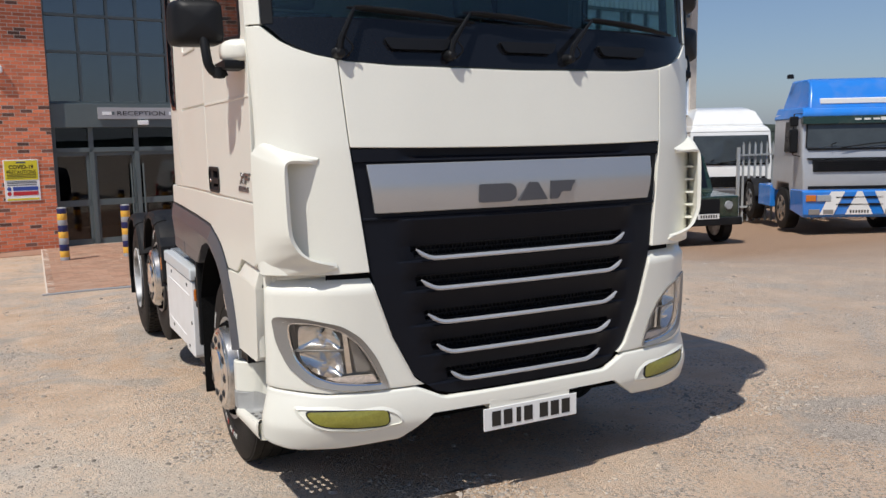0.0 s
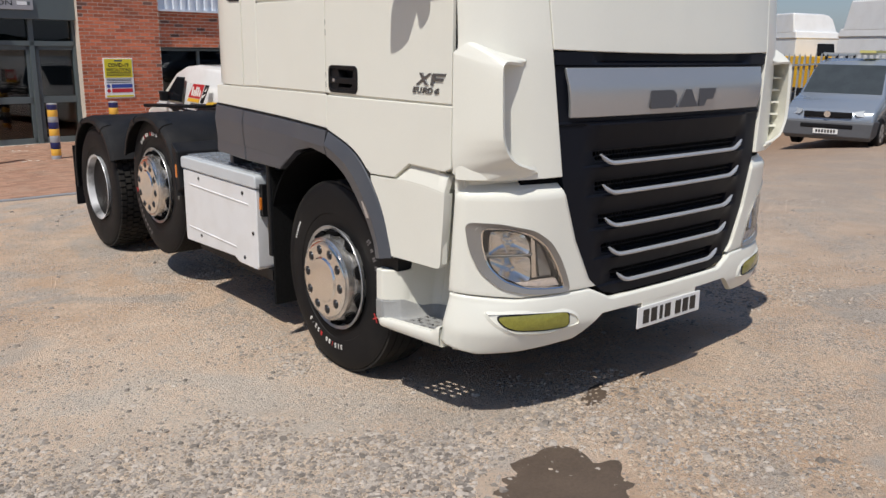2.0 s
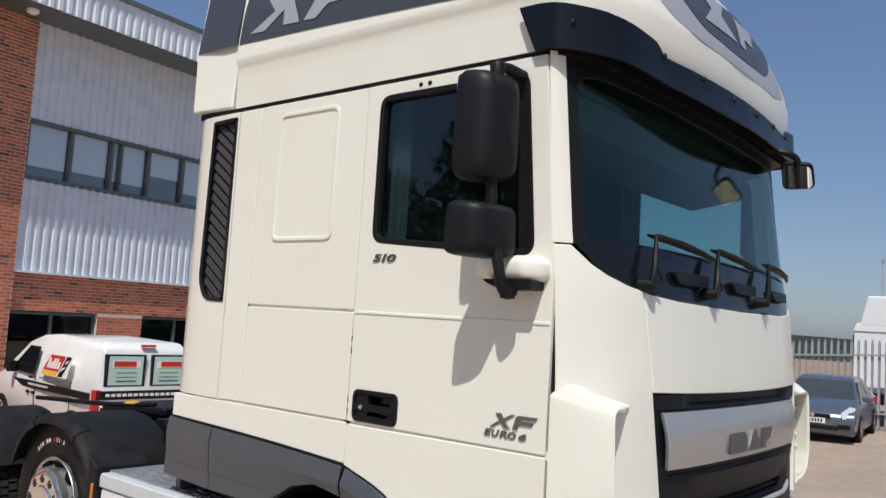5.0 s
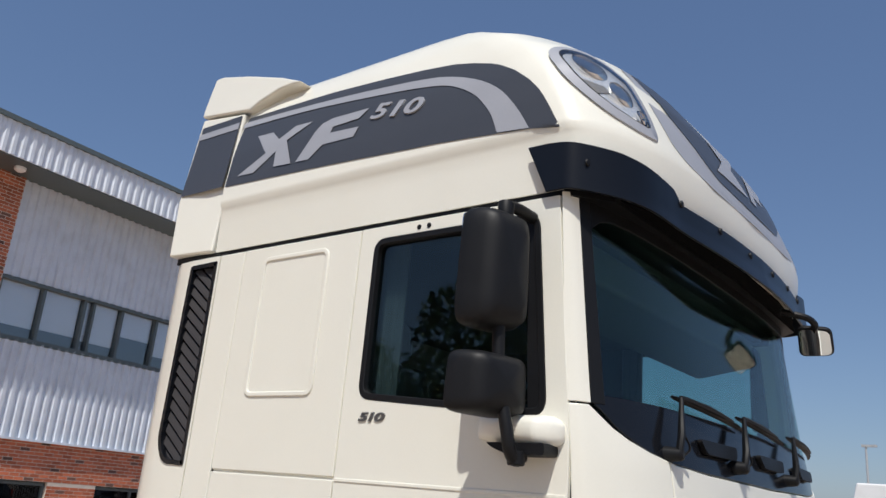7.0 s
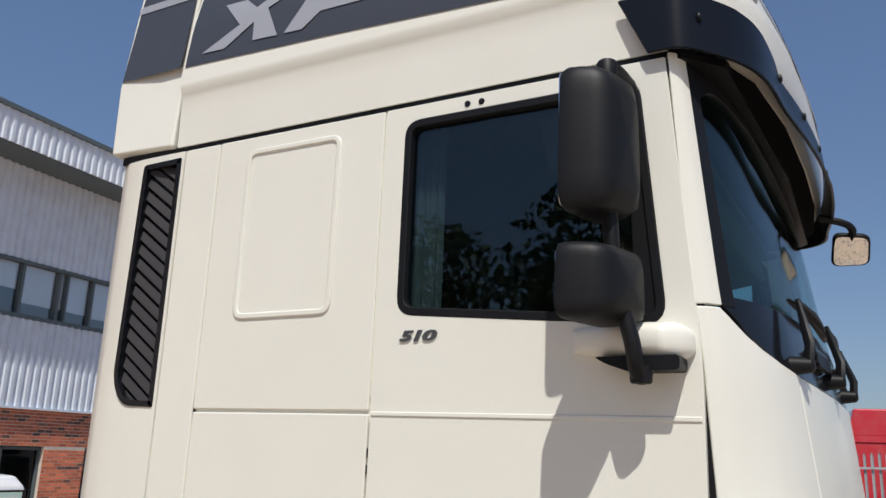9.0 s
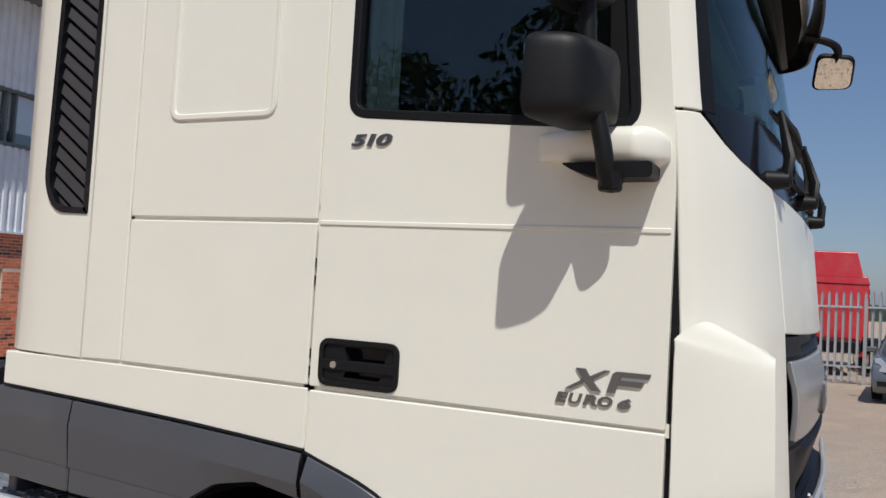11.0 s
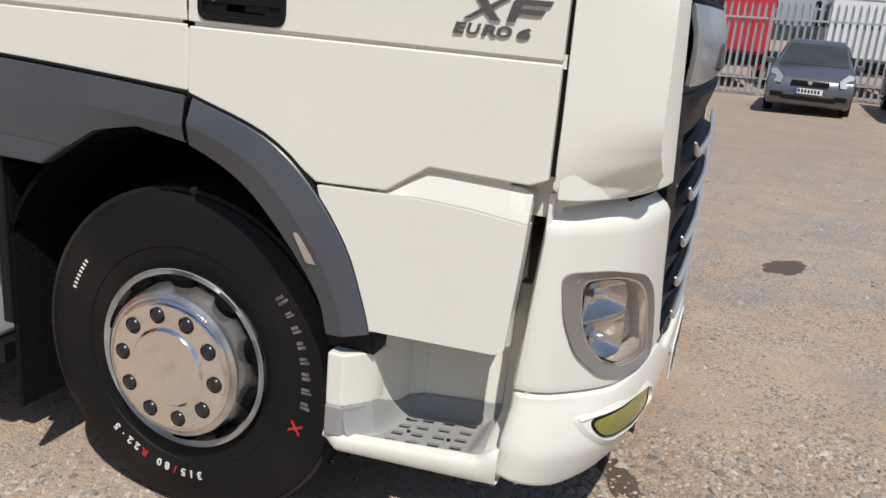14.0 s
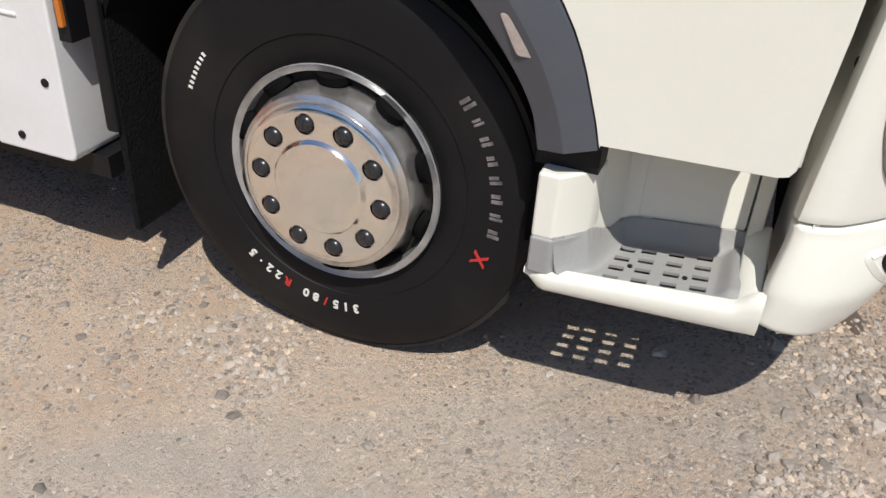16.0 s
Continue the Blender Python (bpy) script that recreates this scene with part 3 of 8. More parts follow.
        for z in (0.26, 0.16):
            part("symbol", lathe(bm_new(), [(-0.024, 0.04), (-0.0205, 0.04)], 20, Matrix.Translation((x0 + 0.08, 0, z0 + z)), "y"), BLU if z > 0.2 else RED, n_)
        part("text_bar", boxed(x0 + 0.03, -0.024, z0 + 0.02, x0 + 0.63, -0.0205, z0 + 0.06), YEL, n_)
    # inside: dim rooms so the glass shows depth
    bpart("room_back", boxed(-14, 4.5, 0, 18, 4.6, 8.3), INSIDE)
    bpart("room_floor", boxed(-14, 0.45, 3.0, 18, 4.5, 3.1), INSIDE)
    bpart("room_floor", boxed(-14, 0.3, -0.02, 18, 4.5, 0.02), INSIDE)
    bpart("side_wall", boxed(-14.3, 0, 0, -14, 9, 9), MORTAR)
    bpart("side_wall", boxed(18, 0, 0, 18.3, 9, 9), MORTAR)
    bpart("back_wall", boxed(-14, 8.7, 0, 18, 9, 9), MORTAR)
    return walls


BRICK_WALLS = build_building()

# ==== the tractor unit: front at y = 0, facing -y, sunny side at -x ====
TRUCK = thing("tractor_unit", "cream white three-axle tractor unit with dark grey trim and chrome wheels", "truck", (0, 0, 0))
S = 1.235

PROFILE = curve_pts([(0, 0, 0), (0.3, 0.006, 0), (0.6, 0.022, 0), (0.8, 0.048, 0), (0.9, 0.068, 0), (1.0, 0.1, 0), (1.09, 0.142, 0), (1.16, 0.188, 0), (1.212, 0.235, 0), (S, 0.285, 0)], 60)
ARC = [0.0]
for _a, _b in zip(PROFILE, PROFILE[1:]):
    ARC.append(ARC[-1] + (_b - _a).length)
TX = list(zip(ARC, [p.x for p in PROFILE]))
TY = list(zip(ARC, [p.y for p in PROFILE]))
XS = list(zip([p.x for p in PROFILE], ARC))
SEND = ARC[-1]
LEAN = [(0.3, 0.06), (0.46, 0.0), (0.56, -0.025), (0.72, -0.03), (1.24, -0.035), (1.81, -0.012), (2.17, 0.025), (2.4, 0.075), (3.07, 0.20)]
DEPTH = [(1.3, 1.0), (2.17, 0.87), (3.07, 0.47)]


def s_of(x):
    a = abs(x)
    return math.copysign(lerp(XS, a) + max(0.0, a - S), x)


def front(s, z, off=0.0):
    """The cab's front skin: s runs round from the middle to either side, z up; off is outwards."""
    a = min(abs(s), SEND)
    x, y = lerp(TX, a), lerp(TY, a)
    e = 0.012
    dx, dy = lerp(TX, min(a + e, SEND)) - lerp(TX, max(a - e, 0)), lerp(TY, min(a + e, SEND)) - lerp(TY, max(a - e, 0))
    ln = math.hypot(dx, dy)
    nx, ny = dy / ln, -dx / ln
    x, y = x + nx * off, y * lerp(DEPTH, z) + lerp(LEAN, z) + ny * off
    if abs(s) > SEND:
        y += abs(s) - SEND
    return Vector((math.copysign(x, s) if s else 0.0, y, z))


def const(v):
    return v if callable(v) else (lambda _: v)


def skin(name, z0, z1, left, right, material, nu=24, nv=12, off=0.0, thick=0.03, label="", parent=None, bevel=0.006, off_fn=None, smooth=35):
    """A panel of the front skin: edges left and right are x by z, edges z0 and z1 are z by x."""
    z0, z1, left, right = const(z0), const(z1), const(left), const(right)
    bm, memo = bm_new(), {}
    def spot(u, v):
        if (u, v) not in memo:
            z = (z0(0) + z1(0)) / 2
            for _ in range(4):
                x = left(z) + (right(z) - left(z)) * u
                z = z0(x) + (z1(x) - z0(x)) * v
            a, b = s_of(left(z)), s_of(right(z))
            memo[(u, v)] = (a + (b - a) * u, z)
        return memo[(u, v)]
    def at(u, v, o):
        s, z = spot(u, v)
        return front(s, z, o + (off_fn(s, z) if off_fn else 0.0))
    us, vs = steps(0, 1, nu), steps(0, 1, nv)
    grid(bm, lambda u, v: at(u, v, off), us, vs, thick=lambda u, v: at(u, v, off - thick) - at(u, v, off))
    return part(name, bm, material, parent or TRUCK, label, bevel=bevel, smooth=smooth)


def on_skin(p, off):
    return front(s_of(p[0]), p[1], off)


def skin_ring(name, outer, inner, oo, oi, thick, material, parent, label="", surf=on_skin):
    """A rim on the front skin between two outlines with as many points, in (x, z)."""
    bm = bm_new()
    n = len(outer)
    loops = [[bm.verts.new(surf(p, o)) for p in poly] for poly, o in ((outer, oo - thick), (outer, oo), (inner, oi), (inner, oi - thick))]
    for a, b in zip(loops, loops[1:] + loops[:1]):
        for i in range(n):
            bm.faces.new((a[i], a[(i + 1) % n], b[(i + 1) % n], b[i]))
    return part(name, bm, material, parent, label, smooth=50)


def skin_fill(name, poly, off, thick, material, parent, label="", rings=5, dome=0.0, surf=on_skin):
    """A patch on the front skin inside an outline in (x, z)."""
    bm = bm_new()
    c = (sum(p[0] for p in poly) / len(poly), sum(p[1] for p in poly) / len(poly))
    n = len(poly)
    for o, flip in ((0.0, False), (-thick, True)):
        prev, mid = None, bm.verts.new(surf(c, off + o + dome))
        for k in range(1, rings + 1):
            t = k / rings
            ring = [bm.verts.new(surf((c[0] + (p[0] - c[0]) * t, c[1] + (p[1] - c[1]) * t), off + o + dome * (1 - t * t))) for p in poly]
            for i in range(n):
                j = (i + 1) % n
                if prev is None:
                    bm.faces.new((mid, ring[i], ring[j]))
                else:
                    bm.faces.new((prev[i], ring[i], ring[j], prev[j]))
            prev = ring
        if not flip:
            edge = prev
    for i in range(n):
        j = (i + 1) % n
        bm.faces.new((edge[i], prev[i], prev[j], edge[j]))
    return part(name, bm, material, parent, label, smooth=50)


def both(poly, sg):
    return [(x * -sg, z) for x, z in poly] if sg > 0 else list(poly)


XG = [(0.655, 0.40), (0.68, 0.50), (0.76, 0.60), (0.96, 0.70), (1.25, 0.795), (1.83, 0.864), (2.17, 0.888), (2.4, 0.9)]
def xg(z): return lerp(XG, z)
COWL = [(0, 2.156), (0.64, 2.166), (0.85, 2.182), (0.965, 2.21), (1.04, 2.24), (1.094, 2.272), (1.135, 2.31), (1.165, 2.338), (1.3, 2.338)]
def cowl(x): return lerp(COWL, abs(x))

BARS = [(1.305, 0.585), (1.165, 0.565), (1.005, 0.535), (0.86, 0.495), (0.722, 0.425)]


def grille_depth(s, z):
    """Louvres with a sunk opening above each bright bar."""
    x, o = abs(s), 0.0
    if z > 1.745:
        return -0.03 * min(1, (z - 1.745) / 0.02) * (1 - min(1, max(0, (x - 0.55) / 0.1)))
    if z > 1.5:
        return -0.012
    for i, (zb, half) in enumerate(BARS):
        top = BARS[i - 1][0] if i else 1.50
        if zb - 0.012 <= z < top - 0.012:
            t = (z - zb) / (top - zb)
            side = min(1, max(0, (half + 0.09 - x) / 0.09))
            if 0.006 < z - zb < 0.056 and x < half - 0.01 + (z - zb) * 0.3:
                return -0.075
            o = (-0.03 + 0.04 * min(1, max(0.0, t - 0.3) / 0.6)) * side - 0.012 * (1 - side)
            return o
    return -0.005


HEAD = [(-1.214, 1.072), (-1.08, 1.066), (-0.93, 1.03), (-0.845, 0.97), (-0.785, 0.885), (-0.742, 0.79), (-0.722, 0.722), (-0.86, 0.728), (-0.98, 0.742), (-1.075, 0.77), (-1.155, 0.845), (-1.197, 0.95)]
LENS = [(-1.155, 1.045), (-1.04, 1.043), (-0.935, 1.008), (-0.862, 0.952), (-0.808, 0.872), (-0.768, 0.79), (-0.748, 0.742), (-0.86, 0.748), (-0.965, 0.762), (-1.06, 0.80), (-1.125, 0.87), (-1.15, 0.96)]
FOGR = [(-1.15, 0.668), (-1.0, 0.668), (-0.74, 0.645), (-0.675, 0.61), (-0.655, 0.55), (-0.85, 0.53), (-1.02, 0.55), (-1.10, 0.60)]
FOGL = [(-1.09, 0.645), (-0.98, 0.646), (-0.76, 0.634), (-0.738, 0.622), (-0.732, 0.568), (-0.76, 0.558), (-0.87, 0.562), (-1.0, 0.575), (-1.055, 0.597)]


def inset(s):
    """How far the lamp module sits inside the cab's skin towards its side."""
    a, b = s_of(0.95), s_of(1.2)
    v = min(1.0, max(0.0, (abs(s) - a) / (b - a)))
    return -0.024 * v * v * (3 - 2 * v)


def on_lamp(p, off):
    s = s_of(p[0])
    return front(s, p[1], off + inset(s))


def swell(s, z):
    """How far the bumper bulges out of the cab's skin."""
    belly = 0.022 * math.sin(math.pi * min(1, max(0, (z - 0.44) / 0.27))) ** 0.7
    return belly * (1 - 0.75 * min(1, max(0, (abs(s) - s_of(1.05)) / 0.2))) + inset(s) * min(1, max(0, (z - 0.58) / 0.14))


def on_bumper(p, off):
    s = s_of(p[0])
    return front(s, p[1], off + swell(s, p[1]))


def dense(poly, n=5):
    """The outline through more points, with soft corners."""
    return rounded(poly, 0.035, n)


def build_front():
    skin("front_panel", lambda x: 1.810 - 0.012 * (1 - (x / 0.88) ** 2), lambda x: cowl(x) - 0.003, lambda z: -xg(z) + 0.002, lambda z: xg(z) - 0.002, WHITE, 48, 10, label="smooth cream white upper front panel", bevel=0.005)
    grille = skin("grille", 0.66, 1.801, lambda z: -xg(z) + 0.005, lambda z: xg(z) - 0.005, NAVYP, 110, 190, off=-0.004, thick=0.12, label="blue-black plastic radiator grille with five louvres", off_fn=grille_depth, bevel=0, smooth=28)
    skin("name_panel", lambda x: 1.518, 1.735, lambda z: -0.765 - (z - 1.52) * 0.13, lambda z: 0.765 + (z - 1.52) * 0.13, PANELS, 48, 6, off=0.0, thick=0.02, label="satin silver name panel", parent=grille, off_fn=lambda s, z: 0.012 * math.sin(math.pi * min(1, max(0, (z - 1.52) / 0.215))) + (0.004 if z < 1.69 else 0.0), bevel=0.005)
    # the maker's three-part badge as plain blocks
    for poly in (rounded([(-0.265, 1.545), (-0.10, 1.545), (-0.07, 1.565), (-0.07, 1.61), (-0.10, 1.63), (-0.265, 1.63)], 0.012), [(-0.055, 1.545), (0.105, 1.545), (0.05, 1.63), (0.0, 1.63)], [(0.125, 1.545), (0.165, 1.545), (0.165, 1.578), (0.24, 1.578), (0.25, 1.6), (0.27, 1.632), (0.125, 1.632)]):
        skin_fill("badge_block", [(p[0], p[1]) for p in poly], 0.022, 0.012, LETTER, grille, "dark grey badge block", rings=3)
    for zb, half in BARS:
        pts = [front(s_of(x), zb + 0.045 * max(0.0, (abs(x) - half + 0.10) / 0.10) ** 2, 0.008) for x in steps(-half, half, 40)]
        part("bright_bar", tube(bm_new(), pts, [0.004] + [0.0105] * 39 + [0.004], 8), SLATS, grille, "satin silver grille bar")
        mesh = bm_new()
        for row in range(2):
            for k in range(int(half / 0.011)):
                x = -half + 0.02 + k * 0.022 + row * 0.011
                if abs(x) < half - 0.02:
                    p = front(s_of(x), zb + 0.018 + row * 0.022, -0.055)
                    box(mesh, p.x - 0.002, p.y, p.z - 0.012, p.x + 0.002, p.y + 0.012, p.z + 0.012)
        for row in range(3):
            for xa, xb in zip(steps(-half, half, 8), steps(-half, half, 8)[1:]):
                p, q = front(s_of(xa), zb + 0.008 + row * 0.022, -0.052), front(s_of(xb), zb + 0.008 + row * 0.022, -0.052)
                box(mesh, p.x, min(p.y, q.y), p.z - 0.002, q.x, max(p.y, q.y) + 0.01, p.z + 0.002)
        part("grille_mesh", mesh, BLACKP, grille)
    for sg in (-1, 1):
        def lr(inner, outer=S - 0.003):
            inner = const(inner)
            return (lambda z: -outer, lambda z: -inner(z)) if sg < 0 else (inner, lambda z: outer)
        l, r = lr(lambda z: xg(z) + 0.001)
        skin("corner_panel", lambda x: 1.257 + 0.02 * max(0, (1.0 - abs(x))), lambda x: cowl(x) - 0.004, l, r, WHITE, 30, 30, label="cream white cab corner panel", bevel=0.005,
             off_fn=lambda s, z: -0.008 * min(1.0, max(0.0, (abs(s) - s_of(1.08)) / 0.16)) * min(1.0, max(0.0, (z - 1.79) / 0.05)) * min(1.0, max(0.0, (2.25 - z) / 0.3)))
        # the air vane: a shell lofted from its foot on the cab's skin to a free rim, open towards the front
        def vx(x, z, out=0.0):
            return tuple(front(-s_of(x), z, out))
        foot = [vx(0.99, 1.768), vx(1.06, 1.786), vx(1.13, 1.808), vx(1.2, 1.836), (-1.237, 0.250, 1.800), (-1.243, 0.254, 1.77), (-1.243, 0.254, 1.65), (-1.243, 0.252, 1.47), (-1.243, 0.252, 1.40), (-1.242, 0.252, 1.355),
                (-1.236, 0.252, 1.308), (-1.224, 0.246, 1.276), vx(1.13, 1.261), vx(1.0, 1.268), vx(0.93, 1.284)]
        lead = [vx(1.0, 1.752, 0.004), (-1.06, 0.060, 1.757), (-1.105, 0.049, 1.760), (-1.132, 0.045, 1.757), (-1.149, 0.044, 1.743), (-1.155, 0.043, 1.71), (-1.156, 0.040, 1.65), (-1.152, 0.035, 1.474), (-1.141, 0.034, 1.42), (-1.122, 0.033, 1.385),
                (-1.100, 0.030, 1.358), (-1.06, 0.028, 1.332), (-1.0, 0.027, 1.312), (-0.96, 0.034, 1.302), vx(0.936, 1.299, 0.008)]
        fold = [(0, 0.006, -0.012)] * 4 + [(0.010, 0.008, -0.008), (0.016, 0.008, 0)] + [(0.018, 0.008, 0)] * 3 + [(0.014, 0.008, 0.006), (0.010, 0.006, 0.008)] + [(0, 0.006, 0.012)] * 4
        n_v = 84
        foot, lead, fold = curve_pts(foot, n_v), curve_pts(lead, n_v), curve_pts(fold, n_v)
        def vane(u, k):
            # the face stands a little full, its foot flows into the cab's skin
            bulge = Vector((-0.007, -0.006, 0.0)) * math.sin(math.pi * u)
            return foot[k].lerp(lead[k], u) + bulge
        bm = bm_new()
        grid(bm, vane, steps(0, 1, 16), range(len(foot)), thick=lambda u, k: fold[k] * (0.4 + 0.6 * u))
        vane_ob = part("air_vane", bm if sg < 0 else mirrored(bm), WHITE, TRUCK, "cream white air deflector vane", bevel=0.004, smooth=40)
        for z in (1.38, 1.45, 1.52, 1.59, 1.66):
            bm = bm_new()
            p = [front(s, z, o) for s, o in ((s_of(1.135), 0.0), (s_of(1.14), 0.045), (s_of(1.21), 0.008), (s_of(1.21), 0.0))]
            lo, hi = [bm.verts.new(q) for q in p], [bm.verts.new(q + Vector((0, 0, 0.010))) for q in p]
            bm.faces.new(lo), bm.faces.new(hi[::-1])
            for i in range(4):
                bm.faces.new((lo[i], lo[(i + 1) % 4], hi[(i + 1) % 4], hi[i]))
            if sg < 0:
                mirrored(bm)
            part("rib", bm, WHITE, vane_ob)
        # lamp housing and lamp
        def lr_side(inner, outer):
            return (lambda z: -outer(z), lambda z: -inner(z)) if sg < 0 else (inner, outer)
        l, r = lr_side(lambda z: xg(z) + 0.004, lambda z: S + 0.032 - 0.03 * max(0, (z - 0.75) / 0.45))
        house = skin("lamp_panel", lambda x: 0.723 + 0.022 * min(1, max(0, (abs(x) - 0.95) / 0.25)), 1.238, l, r, WHITE, 40, 26, thick=0.03, label="cream white lamp housing panel", bevel=0.01, smooth=11,
                     off_fn=lambda s, z: inset(s) - 0.055 * max(0, (z - 1.190) / 0.048))
        skin("lamp_shelf", 1.222, 1.275, l, r, WHITE, 30, 4, off=-0.068, thick=0.02, label="cream white recessed shelf above the lamp", bevel=0)
        hd, ln = dense(both(HEAD, sg)), dense(both(LENS, sg))
        cut(house, prism(bm_new(), grow(ln, 0.012), "y", -0.3, 0.7))
        lamp = skin_ring("headlamp", hd, ln, 0.008, -0.004, 0.02, BEZEL, TRUCK, "headlamp in a grey bezel behind clear glass", surf=on_lamp)
        skin_ring("lamp_rim", ln, grow(ln, -0.006), -0.003, -0.006, 0.02, CHROME, lamp, surf=on_lamp)
        skin_fill("lamp_bowl", grow(ln, 0.006), -0.085, 0.01, BEZEL, lamp, "grey lamp bowl", dome=-0.02, surf=on_lamp)
        skin_ring("lamp_wall", grow(ln, 0.004), grow(ln, -0.002), -0.01, -0.01, 0.09, BEZEL, lamp, surf=on_lamp)
        skin_fill("lens", grow(ln, -0.004), -0.004, 0.004, LENSG, lamp, "clear lamp glass", dome=0.006, surf=on_lamp)
        # two mirrored pockets, one above the other, with a shelf between
        for poly in ([(-1.115, 1.022), (-1.05, 1.026), (-0.965, 1.008), (-0.935, 0.955), (-0.935, 0.915), (-1.12, 0.915)],
                     [(-1.12, 0.905), (-0.935, 0.905), (-0.925, 0.86), (-0.925, 0.79), (-0.99, 0.785), (-1.06, 0.815), (-1.10, 0.86)]):
            skin_fill("reflector", rounded(both(poly, sg), 0.02), -0.032, 0.006, CHROME, lamp, "mirrored reflector pocket", rings=7, dome=-0.045, surf=on_lamp)
            cx, cz = sum(p[0] for p in poly) / len(poly), sum(p[1] for p in poly) / len(poly)
            c = on_lamp((cx * -sg, cz), -0.055)
            part("bulb", lathe(bm_new(), [(-0.014, 0.004), (-0.006, 0.016), (0.02, 0.018), (0.03, 0.014)], 16, Matrix.Translation(c) @ pose(0, 0, 0, 0, 0, -sg * 14), "y"), CHROME, lamp)
        shelf = [(-1.13, 0.916), (-0.92, 0.916), (-0.92, 0.906), (-1.13, 0.906)]
        skin_fill("lamp_shelf", both(shelf, sg), -0.030, 0.05, BEZEL, lamp, rings=3, surf=on_lamp)
        # a clear upright divider and the smoked inner corner
        skin_fill("lamp_fin", both([(-0.925, 0.995), (-0.905, 0.985), (-0.885, 0.80), (-0.91, 0.797)], sg), -0.045, 0.02, CHROME, lamp, rings=3, surf=on_lamp)
        skin_fill("lamp_corner", both([(-0.895, 0.965), (-0.868, 0.945), (-0.80, 0.82), (-0.80, 0.80), (-0.865, 0.80)], sg), -0.05, 0.02, BEZEL, lamp, rings=3, surf=on_lamp)
        skin_fill("indicator", both([(-1.0, 0.787), (-0.79, 0.787), (-0.772, 0.755), (-0.86, 0.755), (-0.96, 0.770)], sg), -0.022, 0.02, mat("pale_indicator", (0.74, 0.60, 0.50), 0.12, coat=0.5, var=0.25, scale=60), lamp, rings=3, surf=on_lamp)
    bumper = skin("bumper", lambda x: 0.475 - 0.02 * min(1, max(0, (abs(x) - 0.6) / 0.3)) + 0.035 * max(0, (abs(x) - 1.1) / 0.14), lambda x: 0.716 + 0.022 * min(1, max(0, (abs(x) - 0.95) / 0.25)) if abs(x) > 0.56 else max(0.652, 0.716 - (0.56 - abs(x)) * 0.5), lambda z: -S - 0.052 + 0.02 * min(1, max(0, (z - 0.6) / 0.1)), lambda z: S + 0.052 - 0.02 * min(1, max(0, (z - 0.6) / 0.1)), WHITE, 104, 16, thick=0.035, label="cream white front bumper", bevel=0.01,
                  off_fn=swell)
    cut(bumper, prism(bm_new(), [(-0.72, 0.3), (0.72, 0.3), (0.68, 0.475), (0.60, 0.525), (0.52, 0.585), (-0.52, 0.585), (-0.60, 0.525), (-0.68, 0.475)], "y", -0.4, 0.3))
    for sg in (-1, 1):
        lamp = skin_ring("fog_lamp", dense(both(FOGR, sg), 4), grow(dense(both(FOGR, sg), 4), -0.014), 0.001, 0.007, 0.02, WHITE, TRUCK, "yellow fog lamp in a raised white surround", surf=on_bumper)
        skin_fill("fog_lens", dense(both(FOGL, sg), 4), 0.004, 0.02, FOGG, lamp, "yellow fog lamp glass", dome=0.004, surf=on_bumper)
        skin_ring("fog_frame", grow(dense(both(FOGL, sg), 4), 0.006), dense(both(FOGL, sg), 4), 0.003, 0.006, 0.02, BLACKP, lamp, surf=on_bumper)
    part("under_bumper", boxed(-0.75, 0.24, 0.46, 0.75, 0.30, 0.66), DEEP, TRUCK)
    # near-black strips put the shade into the gaps above the lamp panels
    for sg in (-1, 1):
        a, b = (-0.99, -0.74) if sg < 0 else (0.74, 0.99)
        skin("bumper_gap", 1.226, 1.28, a, b, DEEP, 14, 4, off=-0.045, thick=0.02, bevel=0)
    part("plate_holder", boxed(-0.23, -0.045, 0.555, 0.23, 0.02, 0.605), WHITE, TRUCK, bevel=0.006)
    number = part("number_plate", boxed(-0.268, -0.052, 0.452, 0.268, -0.045, 0.563), PLATEW, TRUCK, "white number plate with dark bars", bevel=0.003)
    for k, x in enumerate((-0.2, -0.135, -0.075, -0.02, 0.07, 0.135, 0.2)):
        part("character_bar", boxed(x - (0.012 if k == 2 else 0.024), -0.0545, 0.472, x + (0.012 if k == 2 else 0.024), -0.0525, 0.545), BLACKT, number)
    # windscreen with its black surround
    skin("cowl_band", lambda x: cowl(x) + 0.002, lambda x: max(2.37, cowl(x) + 0.03), lambda z: -1.172, lambda z: 1.172, BLACKG, 60, 8, off=-0.006, thick=0.02, label="black glass band below the windscreen", bevel=0.003)
    skin("windscreen", 2.355, 3.03, -1.15, 1.15, SCREEN, 44, 14, off=-0.008, thick=0.006, bevel=0, label="tinted windscreen")
    for sg in (-1, 1):
        a, b = (-1.18, -1.134) if sg < 0 else (1.134, 1.18)
        skin("screen_edge", 2.34, 3.07, a, b, BLACKP, 4, 14, off=-0.003, thick=0.02, bevel=0.003)
        a, b = (-S, -1.182) if sg < 0 else (1.182, S)
        skin("pillar", 2.34, 3.066, a, b, WHITE, 8, 14, thick=0.05, bevel=0.006, label="cream white windscreen pillar")
    skin("screen_edge", lambda x: 3.0 - 0.05 * max(0, (abs(x) - 1.02) / 0.115) ** 2, 3.07, -1.134, 1.134, BLACKP, 40, 4, off=-0.003, thick=0.02, bevel=0.003)
